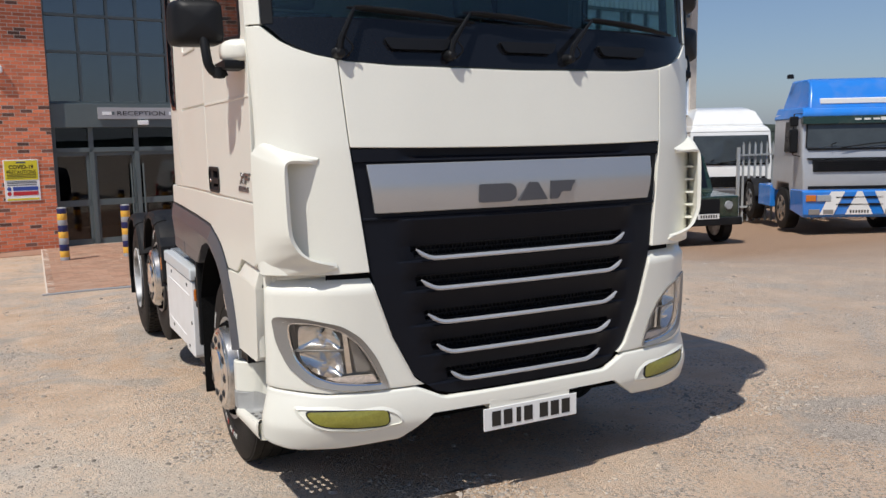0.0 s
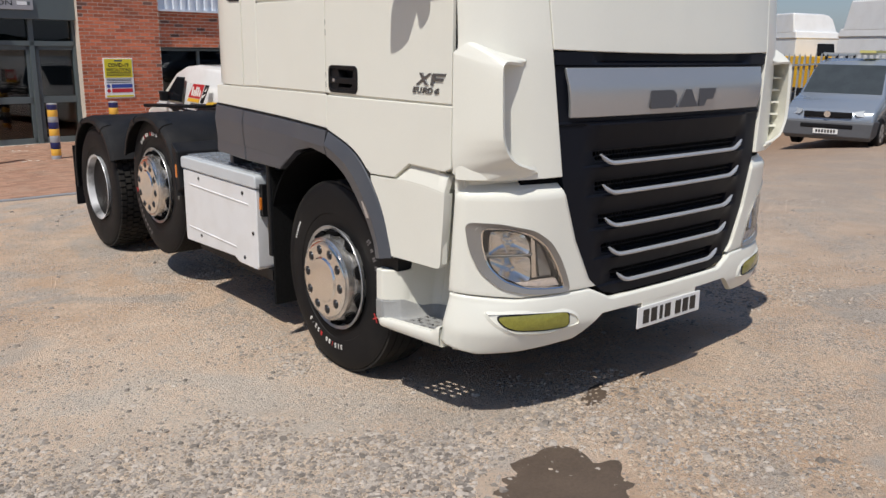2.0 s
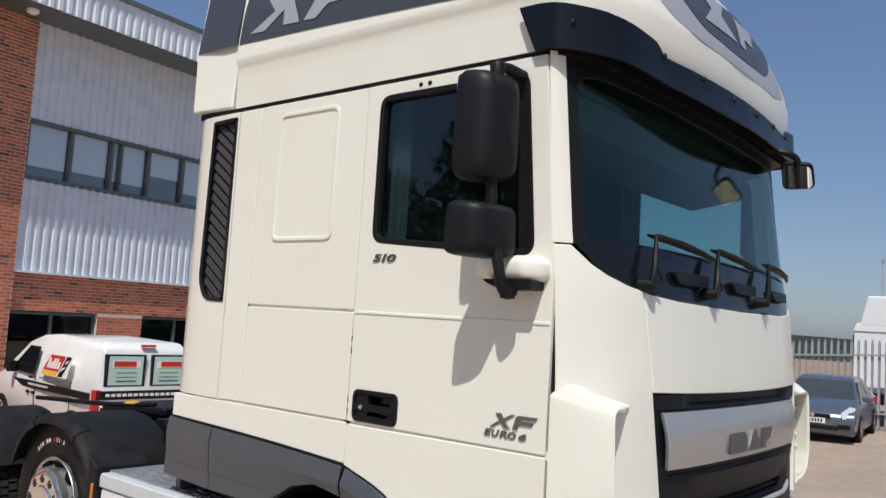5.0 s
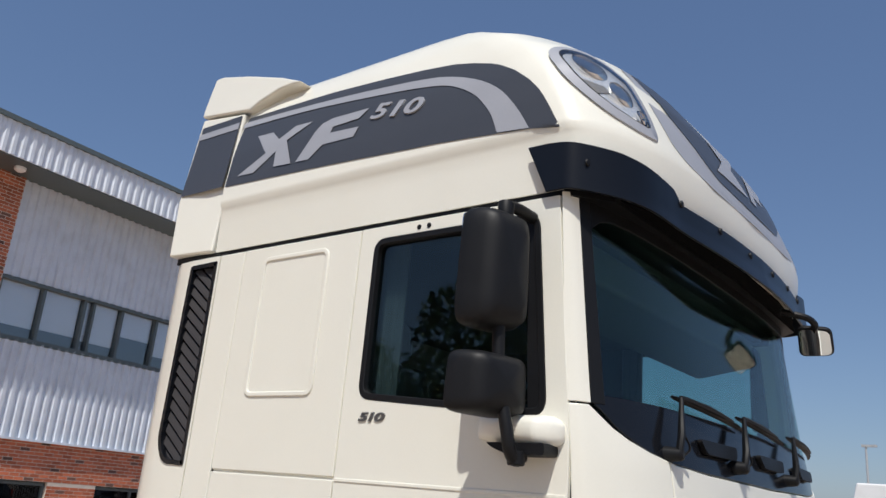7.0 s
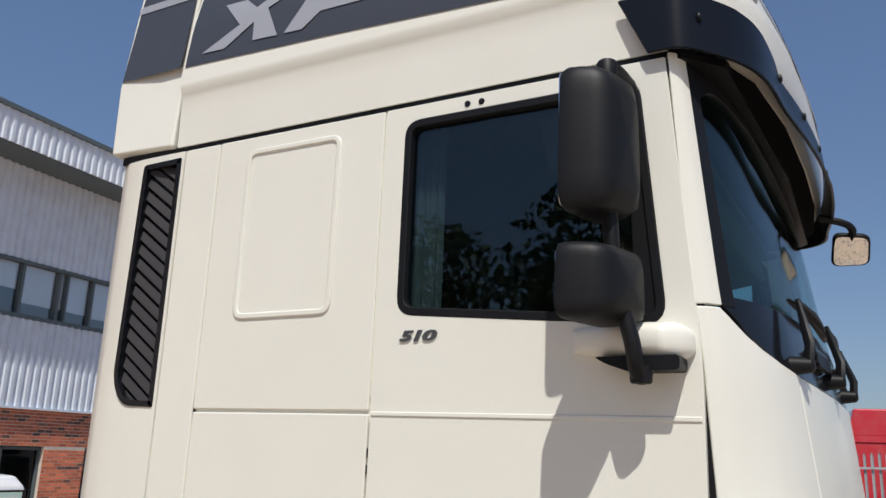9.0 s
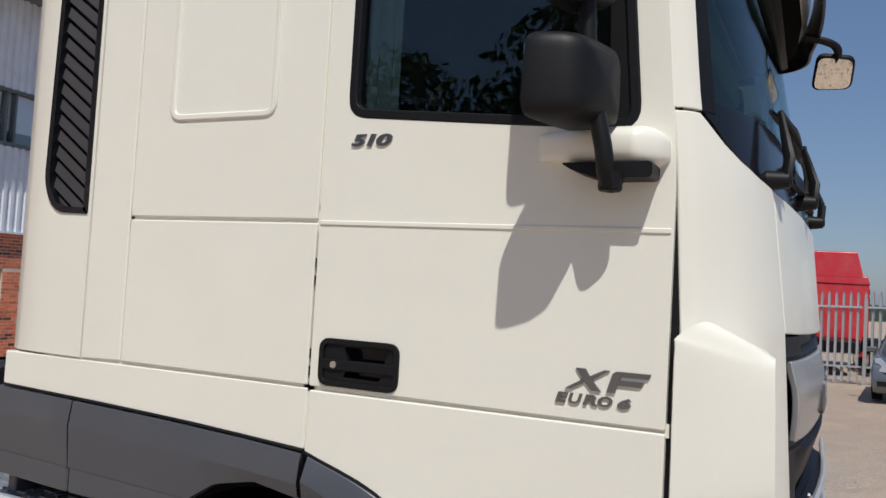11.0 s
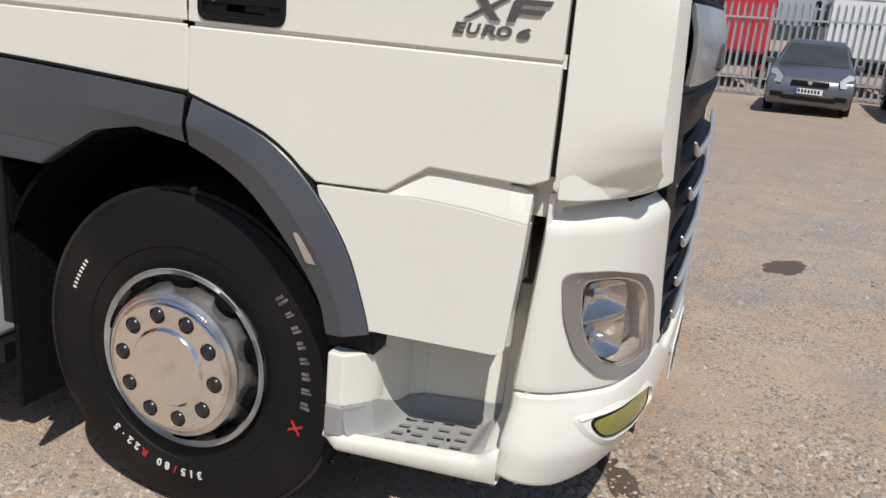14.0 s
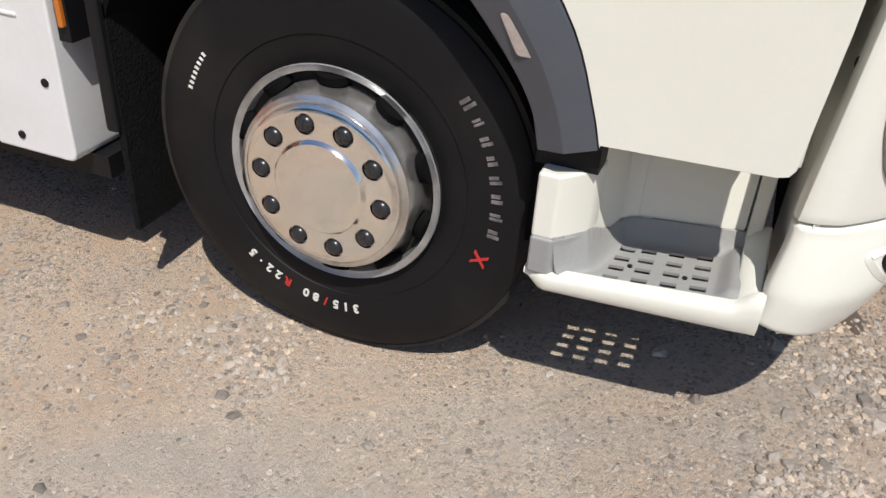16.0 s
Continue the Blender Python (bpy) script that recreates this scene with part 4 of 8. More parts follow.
    # wipers
    for x in (-0.88, -0.375, 0.27):
        tip = x + (0.08, 0.12, 0.16)[(-0.88, -0.375, 0.27).index(x)]
        foot_, knee, head = on_skin((x, 2.215), 0.035), on_skin((x + 0.01, 2.27), 0.05), on_skin((tip, 2.408), 0.034)
        w = part("wiper", tube(bm_new(), [foot_, knee, knee.lerp(head, 0.5), head], [0.017, 0.018, 0.014, 0.009], 8, 0.7), BLACKP, TRUCK, "black windscreen wiper")
        blade = [on_skin((tip - 0.03 + k * 0.075, 2.410 - k * 0.0055), 0.014 + 0.005 * math.sin(k / 8 * math.pi)) for k in range(9)]
        part("blade", tube(bm_new(), blade, [0.004] + [0.007] * 7 + [0.004], 6, 1.6), BLACKP, w)
        part("blade_frame", tube(bm_new(), [head] + [p + Vector((0, -0.014, 0.006)) for p in blade[1:7]], [0.010, 0.009, 0.009, 0.012, 0.010, 0.007, 0.004], 6), BLACKP, w)
        part("pivot", lathe(bm_new(), [(-0.03, 0.012), (-0.022, 0.021), (0.0, 0.024), (0.04, 0.028)], 16, Matrix.Translation(on_skin((x, 2.212), 0.02)), "y"), BLACKP, w)
        part("washer_hose", tube(bm_new(), curve_pts([on_skin((x + 0.03, 2.20), 0.01), on_skin((x + 0.055, 2.235), 0.045), on_skin((x + 0.03, 2.275), 0.05), on_skin((x + 0.02, 2.30), 0.05)], 10), 0.004, 6), BLACKP, w)
    for x in (-0.52, 0.05, 0.62):
        skin_fill("cowl_step", rounded([(x - 0.16, 2.285), (x + 0.16, 2.285), (x + 0.13, 2.235), (x - 0.13, 2.235)], 0.02), 0.018, 0.02, BLACKP, TRUCK, rings=3)


build_front()

def sided(bm, sg):
    return bm if sg < 0 else mirrored(bm)


def side_prism(poly, x0, x1, sg):
    return sided(prism(bm_new(), poly, "x", x0, x1), sg)


def ring_prism(outer, inner, x0, x1, sg):
    bm = bm_new()
    n = len(outer)
    loops = [[bm.verts.new((x, *p)) for p in poly] for poly, x in ((outer, x1), (outer, x0), (inner, x0), (inner, x1))]
    for a, b in zip(loops, loops[1:] + loops[:1]):
        for i in range(n):
            bm.faces.new((a[i], a[(i + 1) % n], b[(i + 1) % n], b[i]))
    return sided(bm, sg)


WIN = rounded([(0.355, 2.285), (1.20, 2.352), (1.20, 3.0), (0.418, 3.0)], [0.07, 0.06, 0.06, 0.06], 5)
VENT = rounded([(2.232, 2.06), (2.40, 2.065), (2.46, 2.16), (2.44, 3.02), (2.232, 3.025)], [0.01, 0.08, 0.08, 0.02, 0.01], 5)
ARCHO = curve_pts([(0.70, 0.815, 0), (0.725, 0.9, 0), (0.785, 1.05, 0), (0.9, 1.205, 0), (1.04, 1.31, 0), (1.28, 1.388, 0)], 20)
ARCHI = curve_pts([(0.83, 0.79, 0), (0.86, 0.89, 0), (0.955, 1.02, 0), (1.10, 1.165, 0), (1.28, 1.25, 0), (1.45, 1.275, 0), (1.6, 1.245, 0), (1.81, 1.115, 0)], 28)


def build_side(sg):
    x0, x1 = -S, -S + 0.045
    side = "cream white "
    door = part("door", side_prism(rounded([(0.270, 1.578), (1.276, 1.578), (1.276, 3.052), (0.342, 3.052), (0.270, 2.2)], [0.004, 0.004, 0.004, 0.004, 0.1]), x0, x1, sg), WHITE, TRUCK, "cream white cab door, closed", bevel=0)
    cuts = [side_prism(WIN, x0 - 0.1, x1 + 0.1, sg)]
    hand = rounded([(0.988, 1.588), (1.242, 1.588), (1.242, 1.715), (0.988, 1.715)], 0.03)
    cuts.append(side_prism(hand, x0 - 0.1, x1 + 0.1, sg))
    cut(door, *cuts)
    bv = door.modifiers.new("bevel", "BEVEL")
    bv.width, bv.segments, bv.limit_method, bv.angle_limit = 0.005, 2, "ANGLE", radians(50)
    part("crease", side_prism([(0.275, 2.036), (1.272, 2.04), (1.272, 2.054), (0.275, 2.05)], x0 - 0.004, x0 + 0.004, sg), WHITE, door, bevel=0.0035)
    # shallow cream returns behind the panel joints
    for seam in ([(1.262, 2.02), (2.05, 2.02), (2.05, 2.08), (1.262, 2.08)], [(0.262, 1.56), (2.4, 1.56), (2.4, 1.592), (0.262, 1.592)],
                 [(2.02, 1.6), (2.045, 1.6), (2.045, 3.03), (2.02, 3.03)], [(2.205, 1.6), (2.235, 1.6), (2.235, 2.0), (2.205, 2.0)], [(1.262, 2.1), (1.30, 2.1), (1.30, 3.03), (1.262, 3.03)], [(1.262, 1.40), (1.30, 1.40), (1.30, 1.59), (1.262, 1.59)]):
        part("joint_return", side_prism(seam, x0 + 0.009, x0 + 0.03, sg), WHITE, TRUCK)
    part("door_seal", side_prism([(0.250, 1.31), (0.276, 1.31), (0.276, 2.26), (0.250, 2.26)], x0 + 0.018, x0 + 0.038, sg), BLACKP, TRUCK, "black door seal")
    part("door_seal", side_prism([(0.262, 2.305), (0.292, 2.305), (0.354, 3.05), (0.326, 3.05)], x0 + 0.014, x0 + 0.034, sg), BLACKP, TRUCK, "black door seal")
    # window: rubber, glass
    part("window_rubber", ring_prism(WIN, grow(WIN, -0.026), x0 - 0.003, x1, sg), BLACKP, door, "black window rubber", bevel=0.004)
    part("window_post", side_prism([(0.372, 2.30), (0.432, 2.305), (0.475, 2.975), (0.43, 2.975)], x0 + 0.006, x1 - 0.004, sg), BLACKP, door)
    part("window_glass", side_prism(grow(WIN, -0.02), x0 + 0.02, x0 + 0.025, sg), SIDEG, door, "dark tinted side glass")
    # handle pocket
    part("handle_frame", ring_prism(grow(hand, 0.004), grow(hand, -0.012), x0 - 0.006, x1, sg), BLACKP, door, "black door handle frame", bevel=0.003)
    part("handle_pocket", side_prism(hand, x0 + 0.045, x0 + 0.06, sg), BLACKG, door)
    plate = part("handle_plate", side_prism(grow(hand, -0.010), x0 + 0.002, x0 + 0.046, sg), BLACKP, door, "black handle surround")
    cut(plate, side_prism(rounded([(1.035, 1.655), (1.150, 1.655), (1.165, 1.698), (1.02, 1.695)], 0.006), x0 - 0.1, x0 + 0.1, sg), side_prism(rounded([(1.05, 1.610), (1.165, 1.612), (1.155, 1.632), (1.03, 1.632)], 0.005), x0 - 0.1, x0 + 0.1, sg))
    part("door_handle", side_prism(rounded([(0.998, 1.630), (1.234, 1.630), (1.234, 1.660), (0.998, 1.660)], 0.005), x0 - 0.004, x0 + 0.012, sg), BLACKP, door, "black pull handle", bevel=0.004)
    part("lock", sided(lathe(bm_new(), [(0.0, 0.011), (-0.003, 0.010)], 16, Matrix.Translation((x0 - 0.004, 1.195, 1.645))), sg), ALLOY, door, "steel lock barrel")
    for y in (0.92, 0.97):
        part("screw", sided(lathe(bm_new(), [(0.002, 0.011), (-0.003, 0.010)], 12, Matrix.Translation((x0, y, 3.022))), sg), BLACKP, door)
    for z in (1.93, 1.88, 1.62, 1.67):
        part("hinge", side_prism([(1.272, z - 0.014), (1.282, z - 0.014), (1.282, z + 0.014), (1.272, z + 0.014)], x0 + 0.002, x0 + 0.02, sg), BLACKP, door)
    # side panels behind the door
    back = part("cab_side", side_prism([(1.284, 2.056), (2.028, 2.056), (2.028, 3.052), (1.284, 3.052)], x0, x1, sg), WHITE, TRUCK, side + "upper side panel", bevel=0.005)
    rim = rounded([(1.455, 2.365), (1.885, 2.365), (1.885, 3.0), (1.455, 3.0)], 0.05, 5)
    part("pressed_panel", ring_prism(rim, grow(rim, -0.022), x0 - 0.007, x0 + 0.01, sg), WHITE, back, bevel=0.006)
    part("locker_door", side_prism([(1.284, 1.578), (2.028, 1.578), (2.028, 2.046), (1.284, 2.046)], x0, x1, sg), WHITE, TRUCK, side + "side locker door, closed", bevel=0.005)
    part("side_strip", side_prism([(2.034, 1.578), (2.215, 1.572), (2.215, 3.052), (2.034, 3.052)], x0 + 0.001, x1, sg), WHITE, TRUCK, bevel=0.006)
    # rear corner: rolls inwards to the back of the cab, with the louvre set in it
    bm = bm_new()
    rear = [(2.219, 0.0), (2.30, 0.0), (2.45, 0.003), (2.54, 0.012), (2.60, 0.035), (2.63, 0.075), (2.64, 0.14)]
    zs = [1.56, 1.575, 1.65, 2.0, 2.5, 3.0, 3.05]
    grid(bm, lambda k, z: (x0 + rear[k][1] + (0.03 if z < 1.57 else 0.0), rear[k][0], z), range(len(rear)), zs, thick=(0.06, -0.0, 0))
    col = part("rear_corner", sided(bm, sg), WHITE, TRUCK, side + "rounded rear corner panel")
    cut(col, side_prism(VENT, x0 - 0.1, x0 + 0.1, sg))
    vent = part("louvre", ring_prism(VENT, grow(VENT, -0.022), x0 - 0.004, x0 + 0.08, sg), BLACKG, TRUCK, "black louvred air intake", bevel=0.004)
    part("louvre_back", side_prism(VENT, x0 + 0.075, x0 + 0.085, sg), BLACKP, vent)
    for k in range(18):
        z = 1.975 + k * 0.056
        a, b = 2.250, 2.432
        bm = prism(bm_new(), [(a, z), (b, z + 0.125), (b, z + 0.166), (a, z + 0.041)], "x", x0 + 0.012, x0 + 0.03)
        for v in bm.verts:
            if v.co.z > z + 0.15 or (abs(v.co.y - a) < 0.001 and v.co.z > z + 0.03):
                v.co.x += 0.010
        # trimmed to the frame at the foot and the head
        for co, no in (((0, 0, 2.078), (0, 0, -1)), ((0, 0, 3.006), (0, 0, 1)), ((0, 2.415, 2.105), (0, 0.8, -0.6))):
            bmesh.ops.bisect_plane(bm, geom=bm.verts[:] + bm.edges[:] + bm.faces[:], plane_co=co, plane_no=no, clear_outer=True)
            bmesh.ops.holes_fill(bm, edges=[e for e in bm.edges if e.is_boundary])
        if len(bm.verts) < 6:
            continue
        part("slat", sided(bm, sg), SLAT, vent, bevel=0.003)
    # sill above the grey trim
    part("sill", side_prism([(1.284, 1.394), (1.7, 1.418), (2.1, 1.434), (2.60, 1.448), (2.60, 1.566), (1.284, 1.57)], x0 + 0.003, x1, sg), WHITE, TRUCK, side + "sill strip", bevel=0.005)
    # grey trim and wheel arch
    def trim(name, poly, dx=0.0, label="dark grey painted side trim"):
        return part(name, side_prism(poly, x0 - dx, x0 + 0.09, sg), GREYP, TRUCK, label, bevel=0.012)
    trim("side_trim", [(2.232, 1.118), (2.232, 1.43), (1.812, 1.415), (1.5, 1.40), (1.284, 1.385)] + [(p.x, p.y) for p in ARCHI if p.x > 1.284])
    trim("side_trim", [(2.237, 1.118), (2.64, 1.135), (2.625, 1.443), (2.237, 1.43)])
    o = [(p.x, p.y) for p in ARCHO]
    i_ = [(p.x, p.y) for p in ARCHI if p.x <= 1.29]
    bm = bm_new()
    n = 16
    def along(pts, t):
        k = t * (len(pts) - 1)
        a = min(int(k), len(pts) - 2)
        f = k - a
        return (pts[a][0] * (1 - f) + pts[a + 1][0] * f, pts[a][1] * (1 - f) + pts[a + 1][1] * f)
    prof = [(0.0, 0.03), (0.0, 0.002), (0.05, -0.006), (0.5, -0.028), (0.53, -0.0285), (0.97, -0.010), (1.0, -0.004), (1.0, 0.10)]
    def rim_at(k, t):
        a, b = along(o, t), along(i_, t)
        f, dx = prof[k]
        return (x0 + dx, a[0] * (1 - f) + b[0] * f, a[1] * (1 - f) + b[1] * f)
    grid(bm, rim_at, range(len(prof)), steps(0, 0.985, 26))
    part("wheel_arch", sided(bm, sg), GREYP, TRUCK, "dark grey wheel arch trim", smooth=13)
    # black strips draw the shadow line between the cream panels and grey trim
    part("arch_seal", sided(tube(bm_new(), [(x0 + 0.001, p.x, p.y) for p in ARCHO], 0.0055, 6), sg), BLACKP, TRUCK, "thin black strip as the shadow line along the arch")
    part("arch_seal", sided(tube(bm_new(), [(x0 + 0.003, y, z + 0.003) for y, z in ((1.284, 1.388), (1.5, 1.403), (1.812, 1.419), (2.232, 1.434), (2.60, 1.445))], 0.0045, 6), sg), BLACKP, TRUCK, "thin black strip as the shadow line above the trim")
    # the trim's canted upper band, running on from the arch
    top_line = [(1.284, 1.385), (1.5, 1.40), (1.812, 1.415), (2.232, 1.43), (2.625, 1.443)]
    arch_line = [(1.28, 1.25), (1.45, 1.275), (1.6, 1.245), (1.81, 1.115)]
    bm = bm_new()
    def band(k, y):
        hi = lerp(top_line, y) - 0.001
        mid = hi - 0.085
        lo = max(mid - 0.14, lerp(arch_line, y) + 0.003 if y < 1.81 else 0)
        return (x0 + (0.012, -0.001, -0.013, -0.0132, -0.0012, 0.01)[k], y, (hi, hi - 0.006, mid + 0.003, mid - 0.003, lo, lo)[k])
    grid(bm, band, range(6), steps(1.290, 2.232, 30))
    part("trim_band", sided(bm, sg), GREYP, TRUCK, "dark grey canted trim band", smooth=8)
    bm = bm_new()
    grid(bm, band, range(6), steps(2.238, 2.618, 8))
    part("trim_band", sided(bm, sg), GREYP, TRUCK, "dark grey canted trim band", smooth=8)
    part("marker_lamp", side_prism(rounded([(0.845, 0.985), (0.89, 0.985), (0.935, 1.065), (0.895, 1.065)], 0.01), x0 - 0.024, x0, sg), mat("clear_marker_lens", (0.38, 0.33, 0.30), 0.12, coat=0.4, var=0.15, scale=60), TRUCK, "clear side marker lamp", bevel=0.006)
    # the door skirt in two pieces
    rear_edge = [(p.x, p.y) for p in ARCHO]
    part("door_skirt", side_prism([(0.270, 1.300), (0.315, 1.282), (0.57, 1.288), (0.685, 1.212)] + [(0.883, 1.204)] + [p for p in rear_edge if p[1] > 1.21] + [(1.276, 1.566), (0.270, 1.57)], x0, x1, sg), WHITE, TRUCK, side + "upper door skirt", bevel=0.006)
    bm = bm_new()
    low = [(0.309, 1.12), (0.306, 1.184), (0.45, 1.200), (0.60, 1.206), (0.683, 1.204), (0.876, 1.198)] + [p for p in rear_edge[::-1] if p[1] < 1.19] + [(0.70, 0.825), (0.36, 0.836), (0.338, 0.842), (0.328, 0.858)]
    prism(bm, low, "x", x0 - 0.004, x1)
    part("lower_skirt", sided(bm, sg), WHITE, TRUCK, side + "lower door skirt", bevel=0.010, segs=3)
    bm = bm_new()
    crest = [(0.306, 1.262), (0.33, 1.270), (0.45, 1.277), (0.55, 1.281), (0.585, 1.272), (0.62, 1.252), (0.678, 1.208)]
    crease = [(0.306, 1.184), (0.45, 1.200), (0.60, 1.206), (0.678, 1.2045)]
    cant = ((-0.10, 0.004), (0.0, -0.003), (0.08, -0.0035), (0.9, 0.016), (1.0, 0.022))
    grid(bm, lambda y, k: (x0 + cant[k][1], y, lerp(crease, y) + (lerp(crest, y) - lerp(crease, y)) * cant[k][0]), steps(0.306, 0.678, 30), range(5), thick=(0.03, 0, 0))
    part("skirt_shoulder", sided(bm, sg), WHITE, TRUCK, side + "canted top of the lower skirt", smooth=20)
    # a folded flange along the skirt's front edge
    part("skirt_flange", sided(prism(bm_new(), [(x0 + 0.006, 0.322), (x0 + 0.030, 0.320), (x0 + 0.030, 0.328), (x0 + 0.012, 0.334)], "z", 0.862, 1.19), sg), WHITE, TRUCK, "cream white folded skirt edge")
    part("entry_panel", sided(box(bm_new(), x0 + 0.03, 0.374, 0.86, x0 + 0.37, 0.382, 1.24), sg), WHITE, TRUCK, "cream white inner entry panel")
    # boarding step: white shell with a dished grey tray
    bm = bm_new()
    def clip(v):
        v = min(1.0, max(0.0, v))
        return v * v * (3 - 2 * v)
    def rise(y):
        return 0.10 * max(0.0, 0.81 - y)
    wall = [Vector((x0 - 0.05, 0.790)), Vector((x0 - 0.014, 0.768)), Vector((x0 + 0.055, 0.704)), Vector((x0 + 0.185, 0.662)), Vector((x0 + 0.215, 0.648)), Vector((x0 + 0.232, 0.620)), Vector((x0 + 0.236, 0.58)), Vector((x0 + 0.236, 0.30))]
    def clear(x, y):
        """How far a place lies in front of the step's back wall, below nought behind it."""
        best, p = 9.0, Vector((x, y))
        for a, b in zip(wall, wall[1:]):
            d = b - a
            t = min(1.0, max(0.0, (p - a).dot(d) / d.length_squared))
            off = p - a - d * t
            side = 1.0 if d.x * off.y - d.y * off.x <= 0 else -1.0
            if off.length < abs(best) - 1e-9:
                best = off.length * side
        return best
    def dish(x, y):
        free = clear(x, y)
        near = 1 - min(1.0, max(0.0, free) / (0.018 + 0.022 * clip((x - x0) / 0.08)))
        far = clip((0.415 - y) / 0.04) * clip((x - x0 + 0.012) / 0.05)
        tall = 0.10 - 0.045 * clip((x - x0 - 0.05) / 0.13)
        return (x, y, 0.492 - 0.010 * clip((x - x0 + 0.012) / 0.03) + max(tall * near ** 2.2, 0.022 * far) + rise(y) - (0.03 if free < -0.005 else 0.0))
    grid(bm, dish, steps(x0 - 0.012, x0 + 0.240, 56), steps(0.36, 0.775, 70), thick=(0, 0, -0.007))
    step = part("boarding_step", sided(bm, sg), STEPG, TRUCK, "grey dished boarding step tray with slots", smooth=50)
    holes = bm_new()
    for a in range(4):
        for b in range(4):
            cx, cy = x0 + 0.030 + a * 0.045 + (3 - b) * 0.005, 0.444 + b * 0.063 - (a * 0.0045 if b == 3 else 0)
            box(holes, cx - 0.010, cy - 0.0175, 0.4, cx + 0.010, cy + 0.0175, 0.60)
    cut(step, sided(holes, sg))
    for cx, cy in ((x0 + 0.090, 0.600), (x0 + 0.078, 0.476)):
        part("bolt", sided(lathe(bm_new(), [(0.482 + rise(cy), 0.006), (0.486 + rise(cy), 0.006), (0.487 + rise(cy), 0.003)], 10, Matrix.Translation((cx, cy, 0)), "z"), sg), MUDGUARD, step)
    # outer shell: a lip that grows towards the front
    bm = bm_new()
    lip = [(0.0, 0.012), (0.06, -0.012), (0.3, -0.022), (0.7, -0.022), (0.92, -0.018), (1.0, -0.010), (1.0, 0.01), (0.0, 0.03)]
    def shell(k, y):
        v, dx = lip[k]
        lo, hi = 0.470 - 0.055 * (y - 0.31) + 0.03 * clip((y - 0.78) / 0.05), 0.493 + rise(y) + 0.03 * clip((0.372 - y) / 0.05)
        return (x0 + dx + 0.018 * clip((y - 0.77) / 0.05), y, lo + (hi - lo) * v)
    grid(bm, shell, range(len(lip)), steps(0.309, 0.825, 40), close_u=True)
    part("step_lip", sided(bm, sg), WHITE, step, "cream white step edge", smooth=45)
    bm = prism(bm_new(), [(0.318, 0.47), (0.362, 0.47), (0.370, 0.525), (0.352, 0.545), (0.318, 0.556)], "x", x0 - 0.008, x0 + 0.25)
    for v in bm.verts:
        if v.co.z > 0.5:
            v.co.z += max(0.0, v.co.x - x0) * 0.2
    part("step_front", sided(bm, sg), WHITE, step, "cream white step end wall", bevel=0.006)
    # one wall runs from the post round to the riser, leaning inwards as it goes up
    line = [p for p in curve_pts([(w.x, w.y, 0) for w in wall[2:]], 40)]
    bm = bm_new()
    def riser(k, i):
        p, v = line[i], (0.0, 0.25, 0.5, 0.75, 1.0)[k]
        lean = clip((p.x - x0 - 0.06) / 0.12)
        return (p.x + 0.002 + 0.075 * v * lean, p.y + 0.012 * v * (1 - clip((0.62 - p.y) / 0.03)), 0.53 + (0.212 + 0.20 * lean) * v)
    grid(bm, riser, range(5), [i for i in range(len(line)) if line[i].y > 0.345], thick=(0.012, 0.008, 0))
    part("step_back", sided(bm, sg), WHITE, step, "cream white step riser", smooth=60)
    bm = prism(bm_new(), [(x0 + 0.222, 0.53), (x0 + 0.255, 0.53), (x0 + 0.325, 0.95), (x0 + 0.275, 0.95)], "y", 0.338, 0.370)
    part("step_edge", sided(bm, sg), WHITE, step, bevel=0.004)
    plan = [(x0 - 0.014, 0.818), (x0 - 0.014, 0.768), (x0 + 0.055, 0.706), (x0 + 0.10, 0.694), (x0 + 0.21, 0.70), (x0 + 0.21, 0.818)]
    part("step_post", sided(prism(bm_new(), plan, "z", 0.582, 0.742), sg), WHITE, step, "cream white step post", bevel=0.008)
    part("step_cheek", sided(prism(bm_new(), [(a - 0.004, b) for a, b in plan], "z", 0.49, 0.586), sg), STEPG, step, bevel=0.008)
    # added dark plate that makes the view through the tray's slots look shaded
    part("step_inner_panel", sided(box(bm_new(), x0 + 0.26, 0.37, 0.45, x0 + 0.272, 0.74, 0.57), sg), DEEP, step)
    # the lamp module's flank, folded inwards, with its bolts
    flank = part("bumper_return", sided(prism(bm_new(), [(x0 + 0.024, 0.266), (x0 + 0.36, 0.306), (x0 + 0.36, 0.294), (x0 + 0.034, 0.254)], "z", 0.47, 1.268), sg), WHITE, TRUCK, "cream white inner flank of the bumper")
    for z in (0.66, 0.80, 1.06):
        part("bolt", sided(lathe(bm_new(), [(-0.008, 0.008), (-0.006, 0.013), (0.008, 0.013)], 12, Matrix.Translation((x0 + 0.055, 0.276, z)) @ pose(0, 0, 0, 0, 0, -72)), sg), BLACKP, flank)
    part("skirt_backing", side_prism([(0.365, 1.12), (0.72, 1.14), (0.72, 1.33), (0.365, 1.34)], x0 + 0.022, x0 + 0.06, sg), WHITE, TRUCK, "cream white inner sill")
    part("corner_gap", side_prism([(0.24, 1.2), (0.366, 1.2), (0.366, 1.34), (0.24, 1.34)], x0 + 0.06, x0 + 0.08, sg), WHITE, TRUCK, "cream white inner corner")
    # mirror pod, pole and heads
    bm = bm_new()
